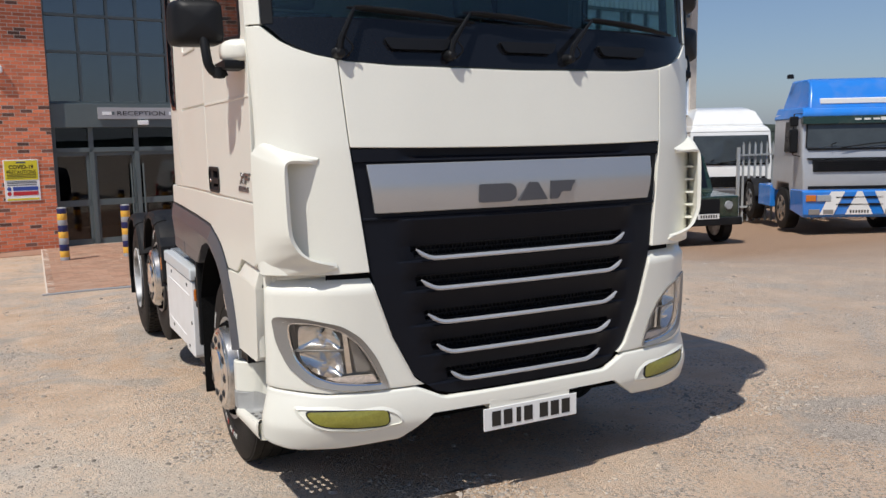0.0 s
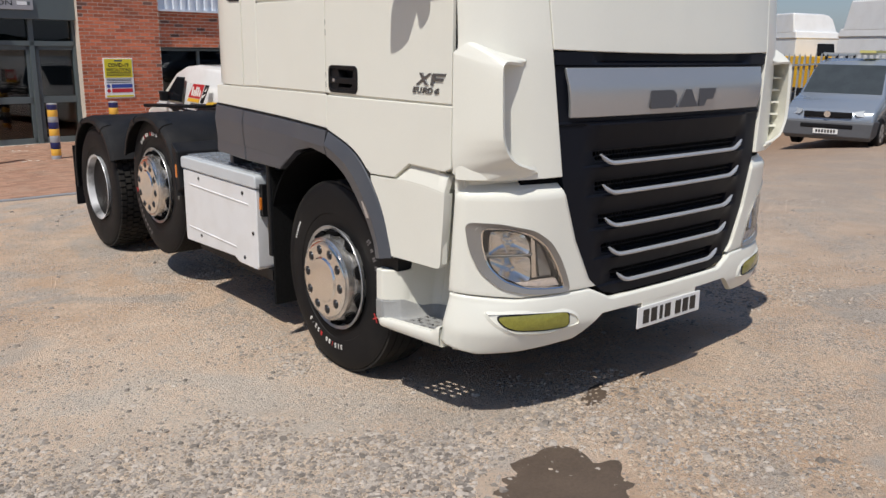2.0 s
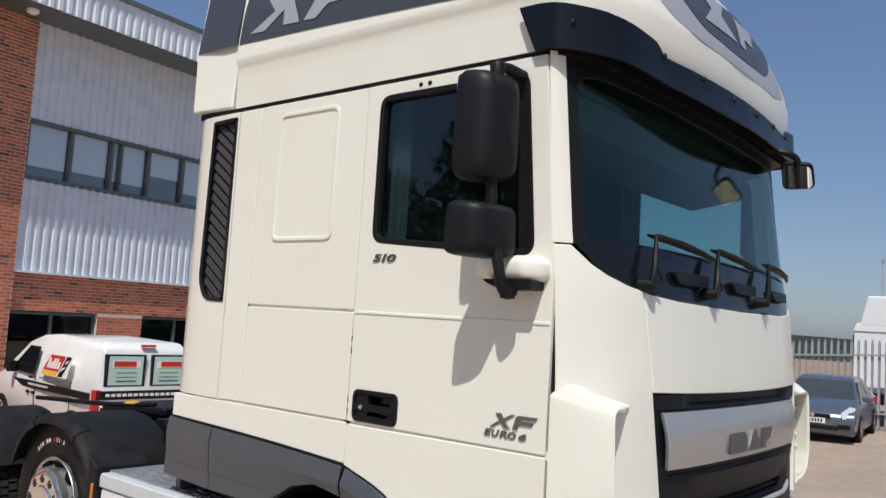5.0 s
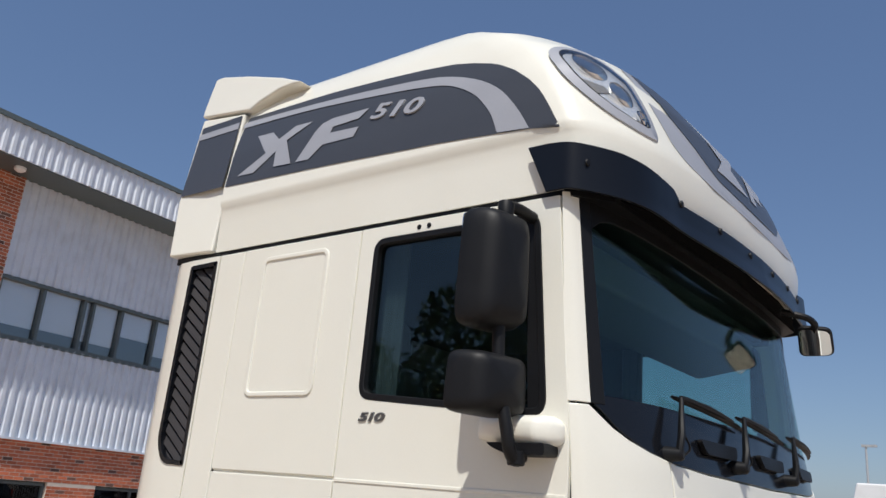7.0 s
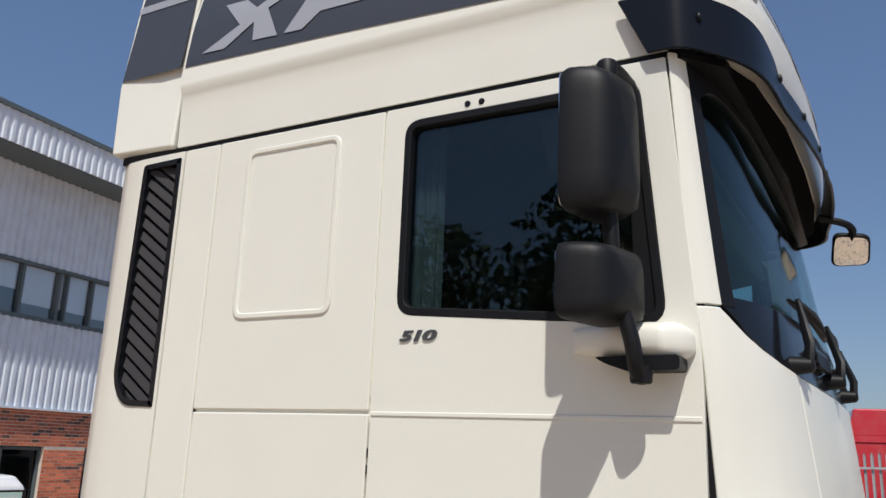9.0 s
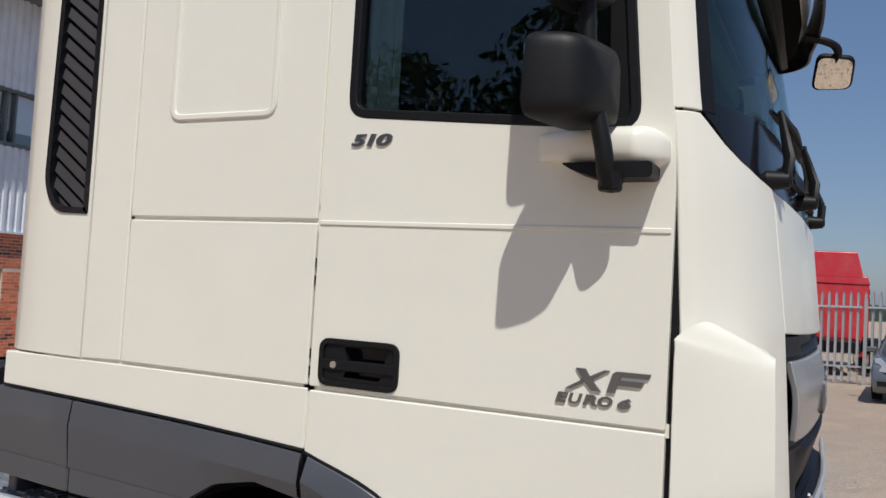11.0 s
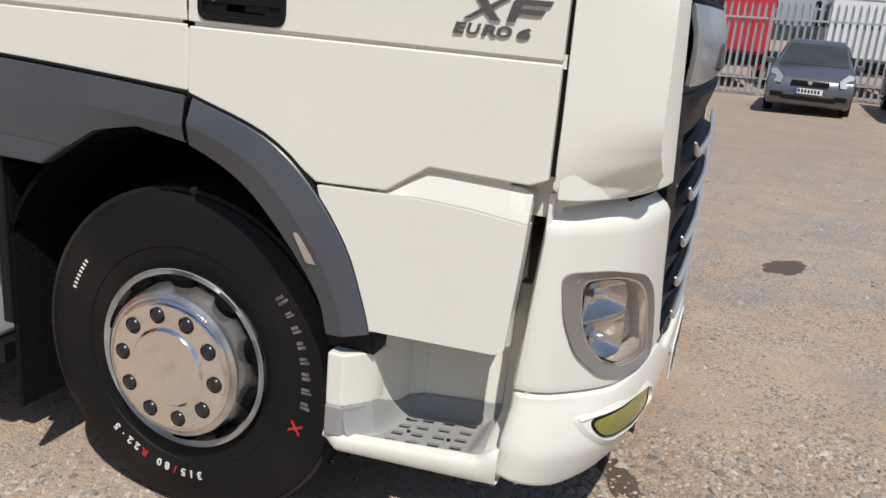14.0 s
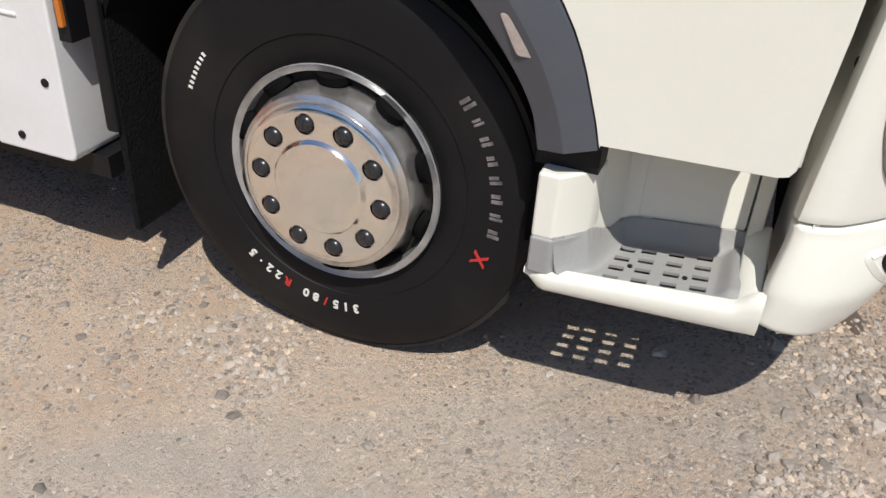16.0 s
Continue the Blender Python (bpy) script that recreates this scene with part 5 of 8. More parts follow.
    def pod_at(k, y):
        t = (y - 0.305) / 0.315
        a = math.pi * k / 14 - math.pi / 2
        reach = 0.095 * (1 - max(0.0, t) ** 2.2) ** 0.6 * min(1.0, (y - 0.283) / 0.07) ** 0.45 if t < 0.999 else 0.0
        half = 0.052 * (1 - 0.35 * max(0.0, t) ** 2) * min(1.0, (y - 0.28) / 0.05) ** 0.35
        ca, sa = math.cos(a), math.sin(a)
        return (x0 + 0.004 - reach * abs(ca) ** 0.6, y, 2.236 + 0.012 * t + half * math.copysign(abs(sa) ** 0.7, sa))
    grid(bm, pod_at, range(15), steps(0.285, 0.62, 30), close_u=True)
    for loop in (bm.verts[:15],):
        bm.faces.new(loop)
    pod = part("mirror_pod", sided(bm, sg), WHITE, TRUCK, "cream white mirror mount", smooth=60)
    part("pod_insert", side_prism(rounded([(0.308, 2.16), (0.44, 2.158), (0.50, 2.178), (0.53, 2.196), (0.308, 2.198)], 0.012), x0 - 0.086, x0, sg), BLACKP, pod, bevel=0.014, segs=3)
    pole = curve_pts([(-1.30, 0.40, 2.155), (-1.33, 0.402, 2.142), (-1.362, 0.405, 2.165), (-1.378, 0.41, 2.225), (-1.385, 0.455, 2.46), (-1.385, 0.465, 2.90), (-1.38, 0.465, 2.965), (-1.335, 0.455, 2.985), (-1.22, 0.445, 2.98)], 40)
    bm = tube(bm_new(), pole, 0.021, 12)
    mirror = part("door_mirror", sided(bm, sg), BLACKP, TRUCK, "black twin-head door mirror on a pole")
    part("pole_foot", sided(lathe(bm_new(), [(2.125, 0.024), (2.13, 0.028), (2.17, 0.028)], 20, Matrix.Translation((-1.33, 0.402, 0)), "z"), sg), BLACKP, mirror)
    part("pole_cap", sided(lathe(bm_new(), [(2.93, 0.026), (2.985, 0.03), (2.995, 0.024)], 16, Matrix.Translation((-1.38, 0.465, 0)), "z"), sg), BLACKP, mirror)
    for z0_, z1_, w0, w1, nm in ((2.545, 2.958, 0.098, 0.088, "main_mirror"), (2.268, 2.470, 0.112, 0.104, "wide_mirror")):
        bm = bm_new()
        zc, hz = (z0_ + z1_) / 2, (z1_ - z0_) / 2
        def shell(k, t):
            # front of the housing: a rounded box that narrows away from the glass
            a = 2 * math.pi * k / 40
            ca, sa = math.cos(a), math.sin(a)
            e = 0.34
            px, pz = math.copysign(abs(ca) ** e, ca), math.copysign(abs(sa) ** e, sa)
            sc = (0.97, 1, 0.995, 0.965, 0.88, 0.62, 0.0)[t]
            dd = (0.0, 0.012, 0.04, 0.08, 0.112, 0.128, 0.134)[t]
            w = w0 + (w1 - w0) * (pz + 1) / 2
            return (-1.41 + px * w * sc + dd * 0.12, 0.535 - 0.26 * px * w * sc - dd, zc + pz * hz * sc)
        grid(bm, shell, range(40), range(7), close_u=True)
        bmesh.ops.remove_doubles(bm, verts=bm.verts[:], dist=0.0005)
        loop = [e_ for e_ in bm.edges if e_.is_boundary]
        bmesh.ops.contextual_create(bm, geom=loop)
        hd = part(nm, sided(bm, sg), BLACKP, mirror, "black plastic mirror housing", smooth=60)
        m_ = [(-1.41 + px * (w0 - 0.015), zc + pz * (hz - 0.015)) for px, pz in ((-1, -1), (1, -1), (1, 1), (-1, 1))]
        bm = prism(bm_new(), rounded(m_, 0.03), "y", 0.536, 0.539)
        for v in bm.verts:
            v.co.y -= 0.26 * (v.co.x + 1.41)
        part("mirror_glass", sided(bm, sg), MIRRORM, hd, "mirror glass")


build_side(-1)
build_side(1)
def badge_letter(poly, y, z, w, h, name="badge_letter"):
    """A raised plate letter on the cab's side; poly runs from 0 to 1 across and up, leaning forwards."""
    pts = [(y - (a + 0.30 * b * h / w) * w, z + b * h) for a, b in poly]
    return part(name, side_prism(pts, -S - 0.006, -S + 0.002, -1), BADGE, TRUCK, "dark chrome model badge", bevel=0.0015)


badge_letter([(0.0, 0.0), (0.16, 0.0), (0.46, 0.36), (0.70, 0.0), (0.95, 0.0), (0.63, 0.5), (1.0, 1.0), (0.84, 1.0), (0.54, 0.66), (0.36, 1.0), (0.10, 1.0), (0.38, 0.5)], 0.515, 1.652, 0.095, 0.052)
badge_letter([(0.0, 0.0), (0.24, 0.0), (0.24, 0.36), (0.86, 0.36), (0.90, 0.60), (0.24, 0.60), (0.26, 0.76), (0.98, 0.76), (1.0, 1.0), (0.10, 1.0), (0.0, 0.88)], 0.412, 1.652, 0.090, 0.052)
for name_, y_, z_, h_, shear_, bold_, glyphs in (("badge_power", 1.11, 2.283, 0.034, 0.22, 0.0018, (("5", 0.050), ("1", 0.030), ("0", 0.052))),
                                                ("badge_class", 0.435, 1.629, 0.026, 0.2, 0.0016, (("E", 0.033), ("U", 0.035), ("R", 0.036), ("O", 0.036), (" ", 0.010), ("6", 0.032)))):
    run = -sum(w for _, w in glyphs) / 2 - 0.0025 * (len(glyphs) - 1)
    for c, w in glyphs:
        if c != " ":
            words(name_, c, 0.05, BADGE, TRUCK, on_side(y_, z_) @ Matrix.Translation((run + w / 2, 0, 0)), 0.004, w, h_, shear_, "dark chrome badge character", bold=bold_)
        run += w + 0.001
part("cab_back", boxed(-1.15, 2.60, 1.0, 1.15, 2.645, 3.6), GREYP, TRUCK, "rear wall of the cab", bevel=0.01)

ROOF = [(3.072, 0.10, 1.222), (3.15, 0.06, 1.224), (3.29, 0.05, 1.228), (3.325, 0.06, 1.244), (3.45, 0.10, 1.236), (3.6, 0.16, 1.218), (3.75, 0.26, 1.186), (3.86, 0.40, 1.15), (3.95, 0.58, 1.10), (4.03, 0.83, 1.01), (4.08, 1.15, 0.88), (4.10, 1.6, 0.72)]
BOW = [(3.07, 0.9), (3.33, 0.95), (3.45, 1.0), (3.6, 1.08), (3.8, 1.16), (4.1, 1.2)]
ROOFY, ROOFX = [(a, b) for a, b, c in ROOF], [(a, c) for a, b, c in ROOF]


def roof_at(s, z, off=0.0):
    yf, xs = lerp(ROOFY, z), lerp(ROOFX, z)
    a = min(abs(s), SEND)
    x, y = lerp(TX, a) * xs / S, lerp(TY, a) * lerp(BOW, z)
    y += yf + max(0.0, abs(s) - SEND) - off * 1.2 * (1 - a / SEND)
    return Vector(((math.copysign(x, s) if s else 0.0) * (1 + off / S), min(y, 2.28), z + off * 0.4))


def roof_side(y, z, off=0.0, sg=-1):
    """The fairing's side at a given y."""
    return roof_at(sg * (SEND + y - lerp(ROOFY, z) - lerp(TY, SEND) * lerp(BOW, z)), z, off)


def on_roof(p, off):
    return roof_at(s_of(p[0]), p[1], off)


D_TOP = [(0.352, 3.318), (0.371, 3.355), (0.405, 3.42), (0.444, 3.485), (0.50, 3.55), (0.577, 3.617), (0.66, 3.67), (0.745, 3.707), (0.894, 3.746), (1.077, 3.773), (1.35, 3.80), (1.669, 3.822), (2.28, 3.832)]
D_BOT = [(0.352, 3.311), (0.476, 3.329), (0.619, 3.342), (0.864, 3.361), (1.543, 3.392), (2.28, 3.415)]
R_OUT = [(2.28, 3.80), (1.77, 3.776), (1.335, 3.742), (1.06, 3.712), (0.904, 3.68), (0.752, 3.619), (0.633, 3.54), (0.54, 3.432), (0.476, 3.331)]
R_IN = [(2.28, 3.762), (1.77, 3.742), (1.327, 3.702), (1.052, 3.667), (0.897, 3.631), (0.769, 3.559), (0.70, 3.49), (0.657, 3.43), (0.619, 3.344)]


def film_piece(name, poly, off, material, parent, surf, label=""):
    """A thin cut-out of film laid on a curved skin."""
    bm = bm_new()
    f = bm.faces.new([bm.verts.new((*p, 0)) for p in poly])
    bmesh.ops.triangulate(bm, faces=[f])
    bmesh.ops.subdivide_edges(bm, edges=bm.edges[:], cuts=2, use_grid_fill=True)
    for v in bm.verts:
        v.co = surf((v.co.x, v.co.y), off)
    return part(name, bm, material, parent, label, smooth=60)


def build_roof():
    bm = bm_new()
    ss = steps(-SEND - 2.6, -SEND, 22)[:-1] + steps(-SEND, SEND, 56) + steps(SEND, SEND + 2.6, 22)[1:]
    zs = [3.078, 3.11, 3.15, 3.22, 3.28, 3.30, 3.325, 3.345, 3.4, 3.45, 3.5, 3.55, 3.6, 3.65, 3.7, 3.75, 3.79, 3.83, 3.86, 3.89, 3.92, 3.95, 3.975, 4.0, 4.02, 4.04, 4.06, 4.075, 4.087, 4.095, 4.10]
    rows = [[bm.verts.new(roof_at(s, z)) for s in ss] for z in zs]
    for a, b in zip(rows, rows[1:]):
        for i in range(len(ss) - 1):
            bm.faces.new((a[i], a[i + 1], b[i + 1], b[i]))
    bm.faces.new(rows[-1])
    bm.faces.new(rows[0][::-1])
    roof = part("roof_fairing", bm, WHITE, TRUCK, "cream white high roof fairing", smooth=40)
    part("roof_gasket", prism(bm_new(), [(-1.215, 0.30), (-1.1, 0.2), (0, 0.16), (1.1, 0.2), (1.215, 0.30), (1.215, 2.6), (-1.215, 2.6)], "z", 3.05, 3.082), BLACKP, roof)
    part("roof_underside", prism(bm_new(), [(-1.2, 0.30), (-1.15, 0.23), (-0.9, 0.15), (-0.5, 0.11), (0, 0.10), (0.5, 0.11), (0.9, 0.15), (1.15, 0.23), (1.2, 0.30)], "z", 3.068, 3.076), DEEP, roof)
    for sg in (-1, 1):
        bm = bm_new()
        ys = steps(0.352, 0.7, 14) + steps(0.7, 2.27, 16)[1:]
        grid(bm, lambda y, t: roof_side(y, lerp(D_BOT, y) + (lerp(D_TOP, y) - lerp(D_BOT, y)) * t, 0.003, sg), ys, steps(0, 1, 12))
        part("dark_decal", bm, DECALG, roof, "charcoal film on the fairing's side", smooth=60)
        bm = bm_new()
        oc, ic = curve_pts([(a, b, 0) for a, b in R_OUT], 40), curve_pts([(a, b, 0) for a, b in R_IN], 40)
        grid(bm, lambda k, t: roof_side(oc[k].x * (1 - t) + ic[k].x * t, oc[k].y * (1 - t) + ic[k].y * t, 0.006, sg), range(41), (0, 0.33, 0.66, 1))
        part("silver_stripe", bm, SILVER, roof, "silver stripe film", smooth=60)
        # rear wing of the fairing
        wing = [(2.292, 3.078), (2.645, 3.09), (2.66, 3.4), (2.665, 3.80), (2.662, 3.905), (2.292, 3.858)]
        spoiler = [(2.292, 3.868), (2.668, 3.918), (2.668, 3.965), (2.645, 4.165), (2.58, 4.165), (2.33, 4.10), (2.05, 4.01), (1.88, 3.94), (2.04, 3.935), (2.18, 3.895), (2.25, 3.862)]
        def slab(x, z):
            return (x if z < 3.35 else x + (z - 3.35) * 0.12)
        bm = prism(bm_new(), wing, "x", -1.243, -1.16)
        for v in bm.verts:
            v.co.x = slab(v.co.x, v.co.z)
        part("roof_wing", sided(bm, sg), WHITE, roof, "cream white rear wing of the fairing", bevel=0.012)
        bm = prism(bm_new(), spoiler, "x", -1.255, -1.14)
        for v in bm.verts:
            v.co.x = slab(v.co.x, v.co.z)
        part("roof_spoiler", sided(bm, sg), WHITE, roof, "cream white upper spoiler of the fairing", bevel=0.012)
        for za, zb, o, m_, nm in ((3.425, 3.846, 0.003, DECALG, "dark_decal"), (3.765, 3.803, 0.006, SILVER, "silver_stripe")):
            bm = bm_new()
            grid(bm, lambda y, t: (-slab(0, za + (zb - za) * t) * -1 - 1.243 - o, y - (0.01 * t if y > 2.5 else 0), za + (zb - za) * t), (2.303, 2.45, 2.648), steps(0, 1, 4))
            part(nm, sided(bm, sg), m_, roof)
        # roof lamps
        hd = rounded(both([(-1.197, 3.69), (-1.15, 3.735), (-1.04, 3.745), (-0.965, 3.70), (-0.905, 3.60), (-0.885, 3.48), (-0.88, 3.338), (-0.995, 3.348), (-1.10, 3.388), (-1.165, 3.455), (-1.20, 3.54), (-1.21, 3.62)], sg), 0.04, 4)
        ln = rounded(both([(-1.168, 3.68), (-1.135, 3.712), (-1.05, 3.715), (-0.985, 3.675), (-0.93, 3.585), (-0.912, 3.48), (-0.905, 3.375), (-0.995, 3.392), (-1.08, 3.428), (-1.132, 3.485), (-1.165, 3.56), (-1.175, 3.62)], sg), 0.04, 4)
        lamp = skin_ring("roof_lamp", hd, ln, 0.012, 0.018, 0.03, SILVER, roof, "twin driving lamp behind clear glass", surf=on_roof)
        skin_ring("lamp_rim", ln, grow(ln, -0.006), 0.019, 0.016, 0.02, BLACKP, lamp, surf=on_roof)
        skin_fill("lamp_bowl", ln, 0.003, 0.006, LAMPS, lamp, surf=on_roof)
        skin_fill("lens", grow(ln, -0.004), 0.022, 0.003, LENSG, lamp, surf=on_roof, dome=0.012)
        for x, z, r in ((-1.085, 3.63, 0.062), (-1.005, 3.515, 0.052), (-0.945, 3.425, 0.026)):
            ring = [(x + r * math.cos(t), z + r * 1.05 * math.sin(t)) for t in steps(0, 2 * math.pi, 24)[:-1]]
            small = [(x + (p - x) * 0.86, z + (q - z) * 0.86) for p, q in ring]
            skin_ring("reflector_rim", both(ring, sg), both(small, sg), 0.008, 0.024, 0.006, CHROME, lamp, surf=on_roof)
            skin_fill("reflector", both(small, sg), 0.016, 0.003, CHROME, lamp, surf=on_roof, dome=-0.010)
        skin_fill("lamp_mask", both([(-1.15, 3.545), (-1.07, 3.53), (-1.06, 3.50), (-1.12, 3.48)], sg), 0.010, 0.004, BEZEL, lamp, rings=3, surf=on_roof)
    # film on the fairing's front
    edge = [(-0.86, 3.86), (-0.855, 3.72), (-0.82, 3.50), (-0.78, 3.385), (-0.70, 3.325), (-0.5, 3.288), (0.0, 3.28)]
    core = [(-0.80, 3.85), (-0.785, 3.72), (-0.70, 3.56), (-0.56, 3.46), (-0.46, 3.40), (-0.38, 3.367), (0.0, 3.35)]
    for poly, off, m_, lab in ((edge, 0.003, SILVER, "silver border film"), (core, 0.006, DECALG, "charcoal film on the fairing's front")):
        skin_fill("front_decal", rounded(poly + [(-x, z) for x, z in poly[-2::-1]], 0.05), off, 0.001, m_, roof, lab, surf=on_roof, rings=12)
    for poly in ([(-0.36, 3.43), (-0.27, 3.43), (-0.17, 3.505), (-0.09, 3.43), (0.0, 3.43), (-0.10, 3.535), (-0.01, 3.62), (-0.09, 3.62), (-0.17, 3.555), (-0.26, 3.62), (-0.33, 3.62), (-0.22, 3.53)], [(0.05, 3.43), (0.13, 3.43), (0.17, 3.50), (0.32, 3.50), (0.335, 3.54), (0.19, 3.54), (0.22, 3.58), (0.39, 3.58), (0.405, 3.62), (0.16, 3.62)]):
        film_piece("front_letter", poly, 0.009, SILVER, roof, on_roof)
    # side lettering: the model's two letters and its number
    big_x = [(2.185, 3.457), (2.064, 3.452), (1.93, 3.545), (1.918, 3.457), (1.795, 3.450), (1.868, 3.592), (1.715, 3.662), (1.835, 3.666), (1.93, 3.612), (1.997, 3.668), (2.112, 3.672), (2.005, 3.55)]
    big_f = [(1.762, 3.450), (1.675, 3.446), (1.60, 3.508), (1.405, 3.505), (1.384, 3.552), (1.565, 3.562), (1.555, 3.592), (1.395, 3.597), (1.348, 3.640), (1.57, 3.644), (1.635, 3.630), (1.672, 3.59)]
    for sg in (-1, 1):
        def on_flank(p, off):
            return roof_side(p[0], p[1], off, sg)
        for poly in (big_x, big_f):
            film_piece("side_letter", poly, 0.0065, SILVER, roof, on_flank, "silver film letter")
    plane = on_side(1.168, 3.594, roof_side(1.165, 3.594).x - 0.005) @ pose(0, 0, 0, -9.5, 0, 0) @ pose(0, 0, 0, 0, 0, -7)
    for c, cx, w in (("5", -0.100, 0.104), ("1", 0.0, 0.062), ("0", 0.098, 0.104)):
        words("side_number", c, 0.1, SILVER, roof, plane @ Matrix.Translation((cx, 0, 0)), 0.004, w, 0.078, 0.22, "silver film number", bold=0.0022)
    for x in (-0.55, -0.30):
        part("horn_tip", lathe(bm_new(), [(4.06, 0.03), (4.13, 0.035), (4.17, 0.05), (4.18, 0.02)], 14, Matrix.Translation((x, 1.15, 0)), "z"), BLACKP, roof)
    # sun visor
    def out(s, z):
        a = min(1, abs(s) / SEND)
        return 0.02 + 0.13 * (1 - a ** 2.2) + (3.28 - z) * 0.12 * (1 - 0.7 * a) + 0.045 * math.exp(-((a - 0.78) / 0.15) ** 2)
    def brow(x):
        a = min(1.0, max(0.0, (abs(x) - 0.70) / 0.055))
        b = min(1.0, max(0.0, (abs(x) - 0.75) / 0.27))
        return 3.138 + 0.045 * a * a * (3 - 2 * a) + 0.035 * b + 0.03 * min(1.0, max(0.0, (abs(x) - 1.0) / 0.3))
    visor = skin("sun_visor", lambda x: 3.0 + 0.06 * min(1, abs(x) / 1.2) ** 2, brow, lambda z: -S - 0.06 - (z - 3.06) * 0.45, lambda z: S + 0.06 + (z - 3.06) * 0.45, VISORM, 150, 8, thick=0.012, off_fn=out, label="dark tinted sun visor", bevel=0.003)
    for x in (-1.18, -0.75, -0.45, -0.15, 0.15, 0.45, 0.75, 1.1):
        p = front(s_of(x), 3.10 + 0.05 * abs(x), out(s_of(x), 3.10 + 0.05 * abs(x)))
        part("visor_screw", lathe(bm_new(), [(-0.008, 0.006), (-0.006, 0.013), (0.0, 0.015)], 12, Matrix.Translation(p), "y"), BLACKP, visor)
    # small mirror over the far front corner
    arm = part("front_mirror", tube(bm_new(), curve_pts([(0.50, 0.10, 3.02), (0.54, 0.0, 2.995), (0.58, -0.03, 2.97), (0.62, -0.02, 2.94)], 12), 0.017, 8), BLACKP, TRUCK, "small black front mirror on an arm")
    m = Matrix.Translation((0.66, -0.01, 2.905)) @ pose(0, 0, 0, 46, 0, -84) @ Matrix.Scale(0.85, 4)
    plate = rounded([(-0.095, -0.10), (0.095, -0.10), (0.10, 0.085), (-0.08, 0.11)], 0.045, 5)
    for nm, sc, y0, y1, m_ in (("mirror_head", 1.0, -0.02, 0.012, BLACKP), ("mirror_back", 0.75, 0.011, 0.045, BLACKP), ("mirror_glass", 0.88, -0.023, -0.0202, MIRRORM)):
        bm = prism(bm_new(), [(a * sc, b * sc) for a, b in plate], "y", y0, y1)
        bm.transform(m)
        part(nm, bm, m_, arm, bevel=0.0 if nm == "mirror_glass" else 0.010, segs=3)


build_roof()


def build_inside():
    part("cab_floor", boxed(-1.17, 0.28, 1.40, 1.17, 2.58, 1.46), DASH, TRUCK)
    part("roof_lining", boxed(-1.17, 0.40, 3.02, 1.17, 2.58, 3.05), SEATF, TRUCK)
    part("rear_lining", boxed(-1.17, 2.5, 1.46, 1.17, 2.56, 3.02), mat("pale_grey_lining", (0.30, 0.31, 0.31), 0.85, var=0.1), TRUCK)
    part("overhead_shelf", prism(bm_new(), [(0.42, 2.86), (0.75, 2.80), (0.8, 3.01), (0.42, 3.01)], "x", -1.1, 1.1), SEATF, TRUCK, bevel=0.02)
    part("dashboard", prism(bm_new(), [(0.16, 1.5), (0.55, 1.5), (0.80, 1.75), (0.78, 2.12), (0.62, 2.22), (0.45, 2.20), (0.18, 2.16)], "x", -1.12, 1.12), DASH, TRUCK, "dark grey dashboard", bevel=0.03)
    for sg in (-1, 1):
        lin = [(-1.188, 0.28, 1.40, -1.17, 1.28, 2.27), (-1.188, 1.24, 1.40, -1.17, 2.58, 3.04), (-1.188, 0.36, 3.0, -1.17, 1.28, 3.04)]
        for b in lin:
            part("door_lining", sided(box(bm_new(), *b), sg), SEATF, TRUCK)
        x = sg * 0.62
        seat = part("seat", boxed(x - 0.26, 0.98, 1.80, x + 0.26, 1.48, 1.98), SEATF, TRUCK, "dark cloth driver seat", bevel=0.05)
        part("backrest", box(bm_new(), x - 0.25, -0.06, 0, x + 0.25, 0.08, 0.68, Matrix.Translation((0, 1.46, 1.95)) @ pose(0, 0, 0, -12, 0, 0)), SEATF, seat, bevel=0.05)
        part("headrest", box(bm_new(), x - 0.14, -0.05, 0.7, x + 0.14, 0.05, 0.90, Matrix.Translation((0, 1.46, 1.95)) @ pose(0, 0, 0, -12, 0, 0)), SEATF, seat, bevel=0.04)
        part("seat_base", boxed(x - 0.2, 1.0, 1.46, x + 0.2, 1.42, 1.8), DASH, seat)
        bm = bm_new()
        ys = steps(1.10, 1.24, 26)
        grid(bm, lambda y, z: (sg * (1.13 + 0.012 * math.sin(y * 260)), y, z), ys, (2.2, 2.6, 3.0), thick=(-sg * 0.003, 0, 0))
        part("curtain", bm, CURTAIN, TRUCK, "grey pleated cab curtain")
    m = Matrix.Translation((-0.6, 0.88, 2.22)) @ pose(0, 0, 0, -62, 0, 0)
    rim = [m @ Vector((0.22 * math.cos(t), 0.22 * math.sin(t), 0)) for t in steps(0, 2 * math.pi, 40)]
    wheel = part("steering_wheel", tube(bm_new(), rim, 0.017, 8), BLACKP, TRUCK, "black steering wheel")
    part("wheel_hub", lathe(bm_new(), [(-0.06, 0.05), (0.0, 0.09), (0.02, 0.08)], 20, m, "z"), BLACKP, wheel)
    for a in (0, 180, 270):
        part("spoke", tube(bm_new(), [m @ Vector((0, 0, 0)), m @ Vector((0.22 * math.cos(radians(a)), 0.22 * math.sin(radians(a)), 0))], 0.02, 8, 0.5), BLACKP, wheel)


build_inside()

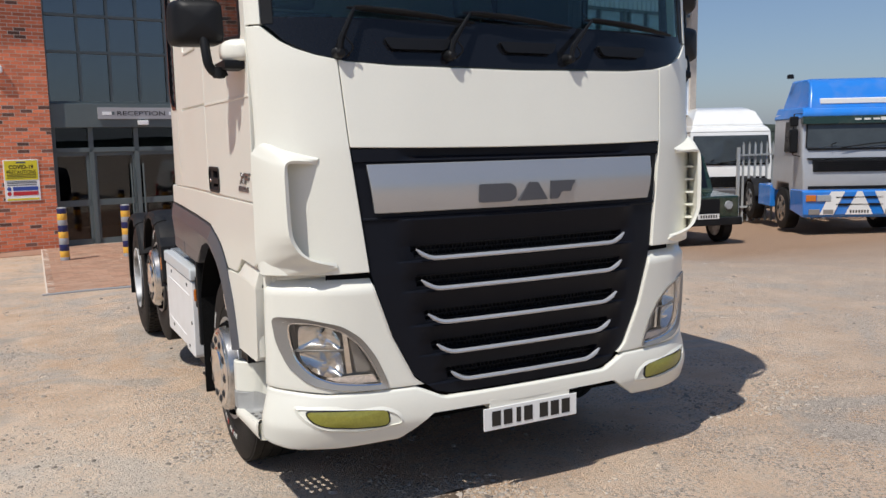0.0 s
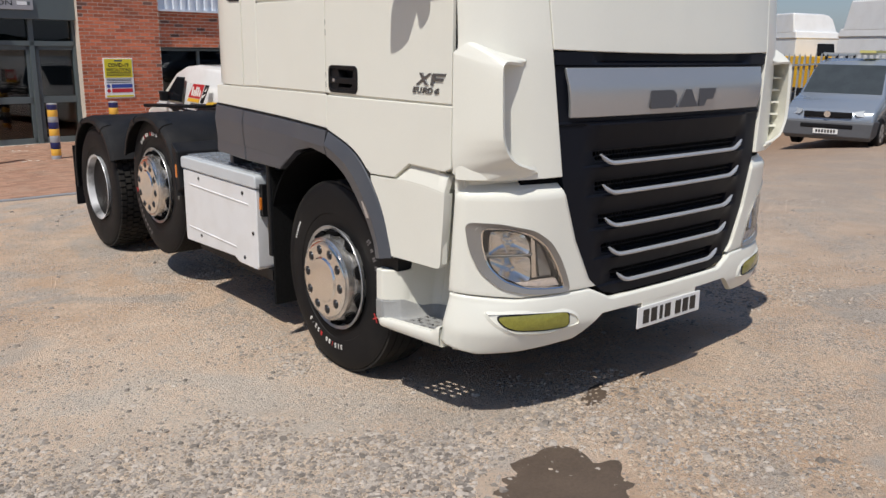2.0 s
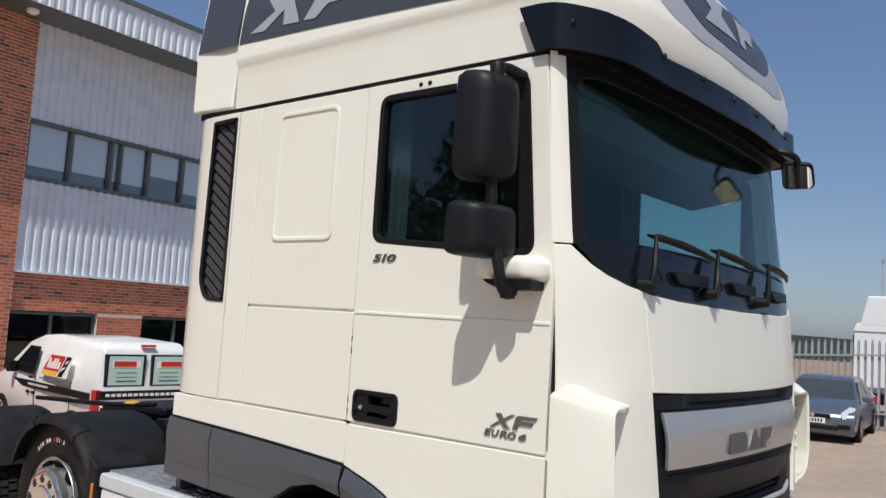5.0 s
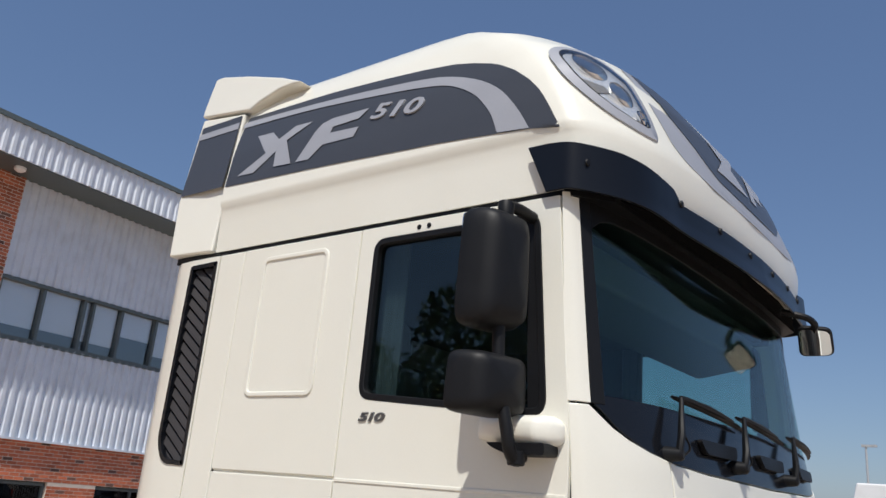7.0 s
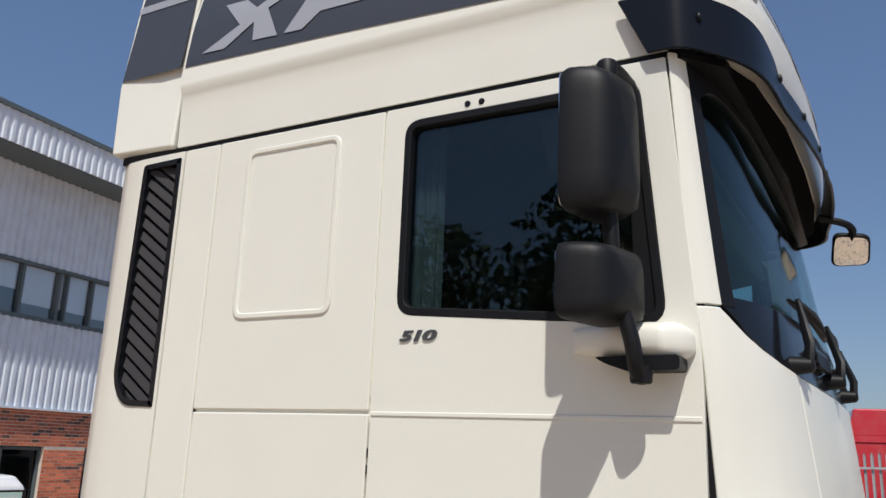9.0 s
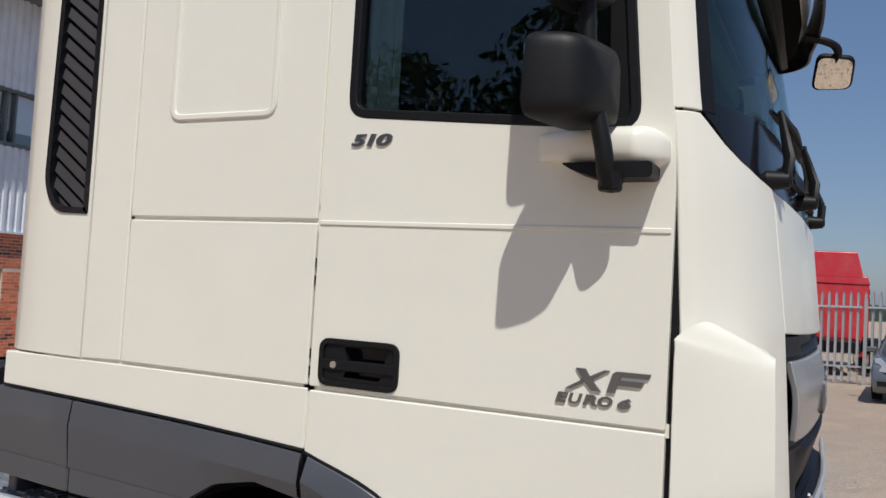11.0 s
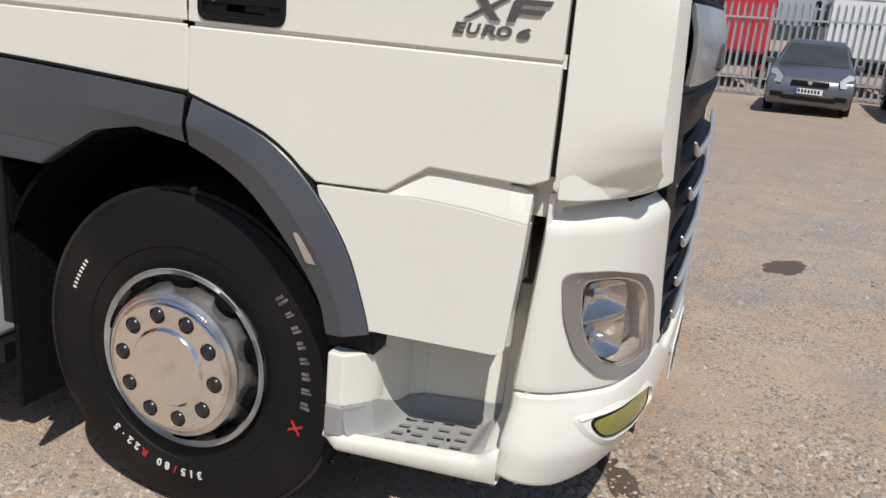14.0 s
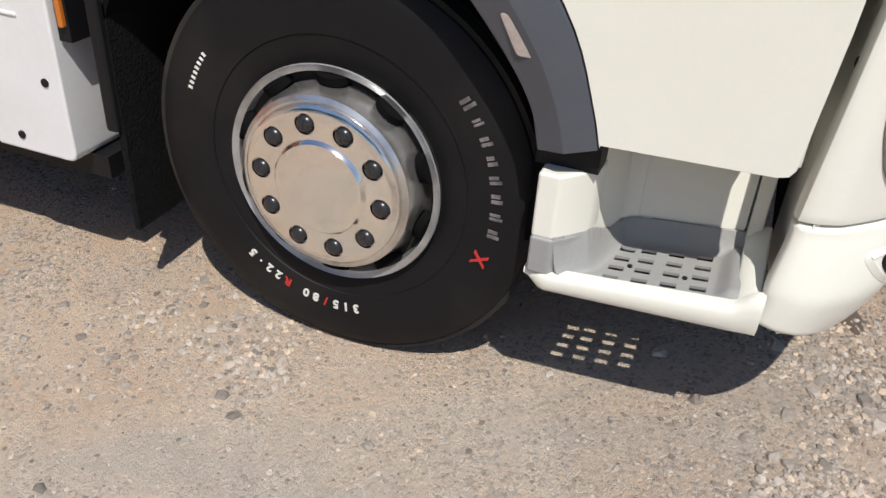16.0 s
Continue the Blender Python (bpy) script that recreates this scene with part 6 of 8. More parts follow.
def sector(r0, r1, yc, zc, a0, a1, n=24):
    """An arched strip in the side view; angles from the top, positive to the front."""
    o = [(yc - r1 * math.sin(radians(a)), zc + r1 * math.cos(radians(a))) for a in steps(a0, a1, n)]
    i = [(yc - r0 * math.sin(radians(a)), zc + r0 * math.cos(radians(a))) for a in steps(a1, a0, n)]
    return o + i


def make_tyre(parent, w=0.30, tread_parent=None, drive=False):
    R = 0.536
    prof = [(-w + 0.02, 0.30), (-w + 0.005, 0.40), (-w, 0.46), (-w + 0.018, R - 0.022), (-w + 0.045, R - 0.003), (-w * 0.75, R), (-w * 0.25, R), (-0.034, R - 0.001), (-0.012, R - 0.010), (-0.001, R - 0.030), (0.006, 0.475), (0.008, 0.44), (0.009, 0.40), (0.004, 0.37), (0.0035, 0.362), (0.0, 0.36), (-0.004, 0.315), (-0.014, 0.288), (-0.04, 0.276)]
    tyre = part("tyre", lathe(bm_new(), [(-a, r) for a, r in prof], 96), RUBBER, parent, "black truck tyre", smooth=28)
    tr = bm_new()
    for k, (a0, a1) in enumerate(((-0.285, -0.24), (-0.232, -0.185), (-0.177, -0.123), (-0.115, -0.068), (-0.060, -0.018))):
        if drive:
            for j in range(60):
                t0, t1 = 2 * math.pi * (j + 0.5 * (k % 2)) / 60, 2 * math.pi * (j + 0.5 * (k % 2) + 0.72) / 60
                vs = [tr.verts.new((-a, r * math.cos(t), r * math.sin(t))) for r in (R - 0.005, R + 0.014) for a, t in ((a0, t0), (a1, t0), (a1, t1), (a0, t1))]
                for f in ((3, 2, 1, 0), (4, 5, 6, 7), (0, 1, 5, 4), (1, 2, 6, 5), (2, 3, 7, 6), (3, 0, 4, 7)):
                    tr.faces.new([vs[i] for i in f])
        else:
            lathe(tr, [(-a0, R - 0.006), (-a0, R + 0.006), (-a1, R + 0.006), (-a1, R - 0.006)], 72)
    part("tread", tr, TREAD, parent, "worn tyre tread")
    return tyre


def round_text(parent, text, phi, step, r, size, m_, x=-0.0095, colours=None):
    for k, c in enumerate(text):
        if c == " ":
            continue
        a = radians(phi + k * step)
        up = Vector((0, -math.sin(a), math.cos(a)))
        right = Vector((0, -math.cos(a), -math.sin(a)))
        m4 = Matrix((( -0.0 - 0, 0, -1, x), (right.y, up.y, 0, up.y * r), (right.z, up.z, 0, up.z * r), (0, 0, 0, 1)))
        words("letter", c, size, (colours or {}).get(k, m_), parent, m4, 0.0012, bold=0.0012)


def make_wheel(name, label, deep=False, text=True):
    """A wheel whose outer face looks to -x, the tyre's outer wall at x = 0."""
    rim_prof = [(0.30, 0.275), (0.10, 0.258), (-0.012, 0.276), (-0.016, 0.290), (-0.019, 0.2935), (-0.015, 0.2955), (-0.008, 0.2905), (0.012, 0.278), (0.05, 0.266)]
    if deep:
        rim_prof += [(0.10, 0.256), (0.20, 0.25), (0.215, 0.2), (0.22, 0.13)]
    else:
        rim_prof += [(0.085, 0.259), (0.09, 0.254)]
    wheel = part(name, lathe(bm_new(), rim_prof, 72), STEELW if deep else RIMA, TRUCK, label, smooth=40)
    make_tyre(wheel, drive=deep)
    if deep:
        part("hub", lathe(bm_new(), [(0.24, 0.12), (0.12, 0.115), (0.06, 0.10), (0.05, 0.07), (0.045, 0.02)], 32), STEELW, wheel, "dusty steel hub")
        for k in range(10):
            a = 2 * math.pi * k / 10
            part("nut", lathe(bm_new(), [(0.22, 0.017), (0.17, 0.017), (0.165, 0.012)], 6, Matrix.Translation((0, 0.165 * math.cos(a), 0.165 * math.sin(a)))), STEELW, wheel)
        return wheel
    disc = lathe(bm_new(), [(0.088, 0.258), (0.07, 0.258), (0.03, 0.252), (-0.02, 0.243), (-0.062, 0.234), (-0.07, 0.222), (-0.066, 0.21), (-0.05, 0.2), (0.0, 0.2), (0.08, 0.235)], 72)
    dsk = part("wheel_disc", disc, ALLOY, wheel, "alloy wheel disc with hand holes, rust at the edges", smooth=40)
    holes, plugs = bm_new(), []
    for k in range(10):
        a = 2 * math.pi * (k + 0.5) / 10
        rm = Matrix.Rotation(a, 4, "X") @ Matrix.Translation((0.005, 0.2475, 0)) @ Matrix.Rotation(radians(105), 4, "Z")
        ring = [(0.026 * math.cos(t), 0.037 * math.sin(t)) for t in steps(0, 2 * math.pi, 16)[:-1]]
        lo, hi = [holes.verts.new(rm @ Vector((-0.05, p, q))) for p, q in ring], [holes.verts.new(rm @ Vector((0.05, p, q))) for p, q in ring]
        plug = bm_new()
        pa, pb = [plug.verts.new(rm @ Vector((0.006, p * 1.15, q * 1.15))) for p, q in ring], [plug.verts.new(rm @ Vector((0.028, p * 1.15, q * 1.15))) for p, q in ring]
        plug.faces.new(pa[::-1]), plug.faces.new(pb)
        for i in range(16):
            plug.faces.new((pa[i], pa[(i + 1) % 16], pb[(i + 1) % 16], pb[i]))
        plugs.append(plug)
        holes.faces.new(lo[::-1]), holes.faces.new(hi)
        for i in range(16):
            holes.faces.new((lo[i], lo[(i + 1) % 16], hi[(i + 1) % 16], hi[i]))
    cut(dsk, holes)
    # black plugs stand for the shade inside the hand holes
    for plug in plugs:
        part("hand_hole", plug, DEEP, dsk, "black plug standing for the shade in a hand hole")
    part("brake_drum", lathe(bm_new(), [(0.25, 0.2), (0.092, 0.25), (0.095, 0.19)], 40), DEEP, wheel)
    cov = part("hub_cover", lathe(bm_new(), [(-0.05, 0.212), (-0.072, 0.213), (-0.078, 0.205), (-0.080, 0.19), (-0.080, 0.128), (-0.083, 0.124), (-0.089, 0.119), (-0.0895, 0.11), (-0.088, 0.05), (-0.0878, 0.002), (-0.06, 0.002), (-0.06, 0.19)], 72), CHROME, wheel, "polished steel hub cover", smooth=25)
    holes = bm_new()
    for k in range(10):
        a = 2 * math.pi * k / 10 + 0.1
        lathe(holes, [(-0.11, 0.0275), (-0.065, 0.0275)], 20, Matrix.Translation((0, 0.167 * math.cos(a), 0.167 * math.sin(a))))
    cut(cov, holes)
    for k in range(10):
        a = 2 * math.pi * k / 10 + 0.1
        part("nut", lathe(bm_new(), [(-0.05, 0.03), (-0.055, 0.0262), (-0.074, 0.0245), (-0.084, 0.020), (-0.089, 0.012), (-0.090, 0.004)], 18, Matrix.Translation((0, 0.167 * math.cos(a), 0.167 * math.sin(a)))), NUTCAP, cov, "black nut cap")
    if text:
        round_text(wheel, "315/80 R22.5", 171, 4.5, 0.402, 0.037, WHITET, colours={3: REDT, 7: REDT})
        round_text(wheel, "X", 108, 5, 0.425, 0.055, REDT)
        for k in range(8):
            a = radians(52 + k * 6.4)
            m4 = Matrix.Translation((-0.0095, -0.437 * math.sin(a), 0.437 * math.cos(a))) @ Matrix.Rotation(a, 4, "X")
            w, h = (0.013, 0.008, 0.011, 0.012, 0.010, 0.012, 0.009, 0.011)[k], (0.017, 0.013, 0.014, 0.012, 0.015, 0.014, 0.016, 0.015)[k]
            part("brand_bar", box(bm_new(), -0.0012, -w, -h, 0.002, -w * 0.25, h, m4), WORNT, wheel, "worn pale brand mark block")
            part("brand_bar", box(bm_new(), -0.0012, w * 0.2, -h, 0.002, w, h * 0.6, m4), WORNT, wheel, "worn pale brand mark block")
        for k in range(8):
            a = radians(-69 + k * 2.0)
            m4 = Matrix.Translation((-0.0095, -0.44 * math.sin(a), 0.44 * math.cos(a))) @ Matrix.Rotation(a, 4, "X")
            part("brand_bar", box(bm_new(), -0.0012, -0.003, -0.006, 0.002, 0.003, 0.006, m4), WHITET, wheel)
    return wheel


def build_running():
    steer = make_wheel("wheel", "front wheel with a polished cover")
    steer.matrix_basis = pose(-1.145, 1.364, 0.552, 0, 0, 0)
    for x, y, z, a, tilt in ((1.145, 1.364, 0.552, 180, 0), (-1.19, 3.88, 0.735, 0, 150), (1.19, 3.88, 0.735, 180, 60)):
        copy_thing(steer, pose(x, y, z, 0, 0, a) @ pose(0, 0, 0, tilt, 0, 0))
    drive = make_wheel("drive_wheel", "twin drive wheel with a deep dusty steel rim", deep=True)
    drive.matrix_basis = pose(-1.215, 5.27, 0.535, 0, 0, 0)
    copy_thing(drive, pose(1.215, 5.27, 0.535, 0, 0, 180))
    for sg in (-1, 1):
        part("inner_tyre", sided(lathe(bm_new(), [(-0.87, 0.3), (-0.87, 0.5), (-0.84, 0.53), (-0.6, 0.53), (-0.57, 0.5), (-0.57, 0.3)], 48, Matrix.Translation((0, 5.27, 0.535))), sg), RUBBER, TRUCK)
        # side box: moulded cover, cap, chequer deck
        cover = [(2.145, 0.43), (2.42, 0.43), (2.48, 0.455), (3.27, 0.425), (3.27, 0.945), (2.145, 0.945)]
        tank = part("side_box", side_prism(rounded(cover, [0.03, 0.0, 0.0, 0.03, 0.01, 0.01]), -1.222, -0.80, sg), TANKW, TRUCK, "white moulded side box cover, slightly grubby", bevel=0.015)
        part("box_cap", side_prism(rounded([(2.135, 0.95), (3.285, 0.95), (3.285, 1.035), (2.135, 1.035)], [0.015, 0.015, 0.03, 0.03]), -1.232, -0.80, sg), mat("pale_grey_box_cap", (0.56, 0.59, 0.61), 0.4, var=0.05, dirt=(0.4, 0.38, 0.34), dirt_amount=0.2), tank, "pale grey rounded box lid", bevel=0.02, segs=3)
        for a, b, z in ((2.25, 3.15, 0.83), (2.45, 3.2, 0.52)):
            part("moulding", side_prism([(a, z), (b, z + 0.01), (b, z + 0.022), (a, z + 0.012)], -1.227, -1.21, sg), TANKW, tank, bevel=0.005)
        for y, z in ((2.33, 0.90), (3.0, 0.905), (2.33, 0.48), (3.0, 0.50), (2.2, 0.66)):
            part("screw", sided(lathe(bm_new(), [(-1.226, 0.012), (-1.215, 0.014)], 12, Matrix.Translation((0, y, z))), sg), MUDGUARD, tank)
        deck = part("chequer_deck", sided(box(bm_new(), -1.18, 2.15, 1.035, -0.55, 3.27, 1.045), sg), CHEQUER, tank, "aluminium chequer plate deck")
        nubs = bm_new()
        for i in range(17):
            for j in range(9):
                cx, cy, fl = -1.14 + j * 0.066, 2.20 + i * 0.062, (i + j) % 2
                w, h = (0.024, 0.006) if fl else (0.006, 0.024)
                box(nubs, cx - w, cy - h, 1.044, cx + w, cy + h, 1.0505)
        tagged(part("chequer_relief", sided(nubs, sg), CHEQUER, deck), kind="stuff")
        part("lamp_bracket", sided(box(bm_new(), -1.2, 2.10, 0.78, -1.1, 2.14, 0.98), sg), BLACKP, TRUCK)
        part("side_lamp", sided(box(bm_new(), -1.214, 2.108, 0.82, -1.195, 2.126, 0.90), sg), AMBER, TRUCK, "amber side marker lamp", bevel=0.006)
        part("side_lamp", sided(box(bm_new(), -1.255, 3.31, 0.87, -1.235, 3.34, 0.97), sg), AMBER, TRUCK, "amber side marker lamp", bevel=0.008)
        part("box_bracket", sided(box(bm_new(), -1.15, 2.1, 0.36, -0.8, 3.2, 0.43), sg), BLACKP, TRUCK)
        part("air_tank", sided(lathe(bm_new(), [(1.92, 0.05), (1.93, 0.11), (2.3, 0.115), (2.31, 0.05)], 24, Matrix.Translation((-0.84, 0, 0.62)), "y"), sg), ALLOY, TRUCK, "alloy air tank")
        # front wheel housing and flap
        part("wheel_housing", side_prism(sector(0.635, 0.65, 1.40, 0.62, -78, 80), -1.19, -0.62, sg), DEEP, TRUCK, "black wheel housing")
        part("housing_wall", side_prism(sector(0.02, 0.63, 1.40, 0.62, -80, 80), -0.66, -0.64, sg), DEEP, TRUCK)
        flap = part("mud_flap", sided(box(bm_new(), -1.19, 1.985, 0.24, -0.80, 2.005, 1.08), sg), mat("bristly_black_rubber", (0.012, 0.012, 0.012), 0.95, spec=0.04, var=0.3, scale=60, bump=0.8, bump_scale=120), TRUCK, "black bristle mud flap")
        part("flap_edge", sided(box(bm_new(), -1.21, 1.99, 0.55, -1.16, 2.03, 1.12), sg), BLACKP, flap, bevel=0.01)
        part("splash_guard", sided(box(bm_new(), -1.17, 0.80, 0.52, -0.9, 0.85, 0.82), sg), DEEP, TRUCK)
        part("arch_end", sided(box(bm_new(), -1.2, 0.70, 0.74, -1.1, 0.84, 0.84), sg), BLACKP, TRUCK)
        # rear mudguards: round outer lips and level tops
        for yc, zc, a0, a1, flat in ((3.88, 0.72, -68, 88, 0.0), (5.27, 0.60, -104, 66, 0.0)):
            bm = bm_new()
            prof = [(-0.70, 0.565), (-0.70, 0.58), (-1.18, 0.58), (-1.23, 0.57), (-1.255, 0.545), (-1.255, 0.517), (-1.243, 0.517), (-1.238, 0.54), (-1.18, 0.565)]
            def lip(k, a):
                x, r = prof[k]
                sq = 1 + 0.05 * math.sin(radians(2 * a)) ** 2
                return (x, yc - r * sq * math.sin(radians(a)), zc + r * sq * math.cos(radians(a)))
            grid(bm, lip, range(len(prof)), steps(a0, a1, 36), close_u=True)
            guard = part("mudguard", sided(bm, sg), MUDGUARD, TRUCK, "black moulded plastic mudguard", smooth=30)
            for a in (-30, 28):
                tab = bm_new()
                rim_ = [(-1.165, 0.586), (-1.20, 0.584), (-1.238, 0.575), (-1.263, 0.548), (-1.263, 0.513)]
                def tab_at(k, w):
                    x, r = rim_[k]
                    b = a + w * (3.2 + 0.5 * k)
                    sq = 1 + 0.05 * math.sin(radians(2 * b)) ** 2
                    return (x, yc - r * sq * math.sin(radians(b)), zc + r * sq * math.cos(radians(b)))
                grid(tab, tab_at, range(5), (-1, 0, 1), thick=(0.008, 0, -0.006))
                part("tab", sided(tab, sg), MUDGUARD, guard, "raised tab on the mudguard", smooth=40)
        part("rear_flap", sided(box(bm_new(), -1.24, 5.90, 0.28, -0.7, 5.92, 0.85), sg), BLACKP, TRUCK, "black rear mud flap")
        part("guard_plate", side_prism([(3.27, 0.80), (3.33, 0.76), (3.40, 1.12), (3.30, 1.06)], -1.25, -0.9, sg), MUDGUARD, TRUCK, bevel=0.01)
        part("frame_rail", sided(box(bm_new(), -0.43, 0.9, 0.72, -0.37, 6.3, 1.0), sg), BLACKP, TRUCK, "black chassis rail", bevel=0.005)
    for y in (2.4, 3.3, 4.5, 6.2):
        part("cross_member", boxed(-0.4, y, 0.76, 0.4, y + 0.1, 0.96), BLACKP, TRUCK)
    for y, z in ((1.392, 0.53), (3.88, 0.735), (5.27, 0.535)):
        part("axle", lathe(bm_new(), [(-0.95, 0.07), (0.95, 0.07)], 20, Matrix.Translation((0, y, z))), BLACKP, TRUCK)
    part("engine", boxed(-0.4, 0.5, 0.5, 0.4, 2.2, 1.35), BLACKP, TRUCK)
    # coupling
    fifth = part("fifth_wheel", prism(bm_new(), [(-0.45, 3.9), (0.45, 3.9), (0.5, 4.2), (0.48, 4.7), (0.2, 5.05), (0.06, 4.75), (-0.06, 4.75), (-0.2, 5.05), (-0.48, 4.7), (-0.5, 4.2)], "z", 1.24, 1.30), BLACKP, TRUCK, "greasy black fifth wheel coupling", bevel=0.02)
    for v in fifth.data.vertices:
        v.co.z -= max(0, v.co.y - 4.6) * 0.35
    part("coupling_base", boxed(-0.42, 4.1, 1.0, 0.42, 4.6, 1.24), BLACKP, fifth, bevel=0.02)
    part("pull_bar", tube(bm_new(), curve_pts([(-0.82, 5.05, 1.27), (-0.80, 4.7, 1.29), (-0.72, 4.2, 1.31), (-0.62, 3.75, 1.35)], 16), 0.016, 8), BLACKP, fifth, "black release pull bar")
    part("pull_grip", tube(bm_new(), [(-0.68, 4.02, 1.332), (-0.665, 3.95, 1.338), (-0.65, 3.90, 1.34)], [0.017, 0.018, 0.015], 8), mat("yellow_grip", (0.6, 0.35, 0.02), 0.5), fifth, "worn yellow release grip")
    for y0, y1, z0, z1 in ((3.34, 3.78, 1.02, 1.26), (3.0, 3.34, 1.04, 1.20)):
        part("suspension_cover", prism(bm_new(), [(y0, z0), (y1, z0), (y1 + 0.05, z1 - 0.06), (y1 - 0.05, z1), (y0 + 0.06, z1 + 0.015), (y0, z1 - 0.03)], "x", -0.62, -0.36), BLACKP, TRUCK, "black bracket cover on the chassis", bevel=0.015)
    for k in range(4):
        part("bracket_rib", boxed(-0.70, 3.30 - k * 0.14, 1.05, -0.64, 3.33 - k * 0.14, 1.22), BLACKP, TRUCK, bevel=0.006)
    part("guard_rail", tube(bm_new(), [(-0.72, 2.75, 1.06), (-0.72, 2.75, 1.24), (-0.72, 3.45, 1.26), (-0.72, 3.45, 1.06)], 0.014, 8), BLACKP, TRUCK, "black guard rail behind the cab")
    part("lead_holder", prism(bm_new(), [(2.70, 1.30), (2.98, 1.30), (3.02, 1.36), (2.90, 1.44), (2.70, 1.45)], "x", -0.75, 0.3), BLACKP, TRUCK, "black lead holder behind the cab", bevel=0.02)
    part("slider_plate", prism(bm_new(), [(3.35, 1.27), (3.86, 1.22), (3.92, 1.30), (3.60, 1.40), (3.35, 1.42)], "x", -0.40, 0.40), BLACKP, TRUCK, "black coupling ramp", bevel=0.015)
    part("catwalk", boxed(-0.55, 2.7, 1.03, 0.55, 3.35, 1.05), CHEQUER, TRUCK, "aluminium catwalk behind the cab")
    for k, m_ in enumerate((BLACKP, REDL, BLACKP)):
        pts = [(-0.35 + k * 0.3 + 0.05 * math.cos(t), 2.9 + 0.05 * math.sin(t) + t * 0.012, 1.35 - 0.004 * t) for t in steps(0, 40, 120)]
        part("air_line", tube(bm_new(), pts, 0.009, 6), m_, TRUCK, "coiled air line")
    part("rear_beam", boxed(-1.1, 6.25, 0.6, 1.1, 6.35, 0.75), BLACKP, TRUCK)


build_running()

WSCREEN = mat("dusty_windscreen", (0.05, 0.058, 0.06), 0.08, var=0.3, scale=3, coat=0.3)
# ==== parked vehicles ====
def paint(name, c, **k):
    return mat(name, c, 0.25, coat=0.6, var=0.03, scale=2, dirt=(0.4, 0.35, 0.28), dirt_amount=0.12, **k)


def taper_prism(profile, wide):
    """A side outline drawn out across the vehicle; wide gives the half-width by height."""
    bm = bm_new()
    prism(bm, profile, "x", -1.0, 1.0)
    for v in bm.verts:
        v.co.x *= lerp(wide, v.co.z)
    return bm


def quad_plate(pts, thick=0.008):
    bm = bm_new()
    p = [Vector(q) for q in pts]
    n = (p[1] - p[0]).cross(p[2] - p[0]).normalized() * thick
    lo, hi = [bm.verts.new(q) for q in p], [bm.verts.new(q + n) for q in p]
    k = len(p)
    bm.faces.new(lo[::-1]), bm.faces.new(hi)
    for i in range(k):
        bm.faces.new((lo[i], lo[(i + 1) % k], hi[(i + 1) % k], hi[i]))
    return bm


def simple_wheel(parent, x, y, r, w, rim=ALLOY, cover=True):
    sg = -1 if x < 0 else 1
    z = r
    m = Matrix.Translation((x, y, z))
    t = part("wheel", lathe(bm_new(), [(-w / 2, r * 0.6), (-w / 2, r * 0.92), (-w / 2 + 0.02, r), (w / 2 - 0.02, r), (w / 2, r * 0.92), (w / 2, r * 0.6)], 36, m), RUBBER, parent, "black tyre")
    part("rim", lathe(bm_new(), [(-w / 2 - 0.004, r * 0.62), (-w / 2 + 0.02, r * 0.58), (-w / 2 + 0.03, r * 0.3), (-w / 2 + 0.005, r * 0.2), (-w / 2 + 0.0, 0.01), (w / 2, 0.01), (w / 2 + 0.0, r * 0.2), (w / 2 - 0.03, r * 0.3), (w / 2 - 0.02, r * 0.58), (w / 2 + 0.004, r * 0.62)], 30, m), rim, t)
    for k in range(5):
        a = 2 * math.pi * k / 5
        part("spoke_gap", box(bm_new(), sg * (w / 2) - 0.012, r * 0.32, -r * 0.09, sg * (w / 2) + 0.006, r * 0.54, r * 0.09, m @ Matrix.Rotation(a, 4, "X")), BLACKP, t)
    return t


def plate_bars(parent, y, z, w=0.52, blue=False):
    pl = part("number_plate", boxed(-w / 2, y - 0.012, z, w / 2, y, z + 0.11), PLATEW, parent, "white number plate with dark bars")
    for k in range(7):
        x = -w / 2 + 0.075 + k * (w - 0.13) / 6.3
        part("character_bar", boxed(x - 0.018, y - 0.015, z + 0.022, x + 0.02, y - 0.0125, z + 0.09), BLACKT, pl)
    if blue:
        part("blue_strip", boxed(-w / 2, y - 0.0145, z, -w / 2 + 0.045, y - 0.0125, z + 0.11), mat("plate_blue", (0.03, 0.09, 0.5), 0.4), pl)


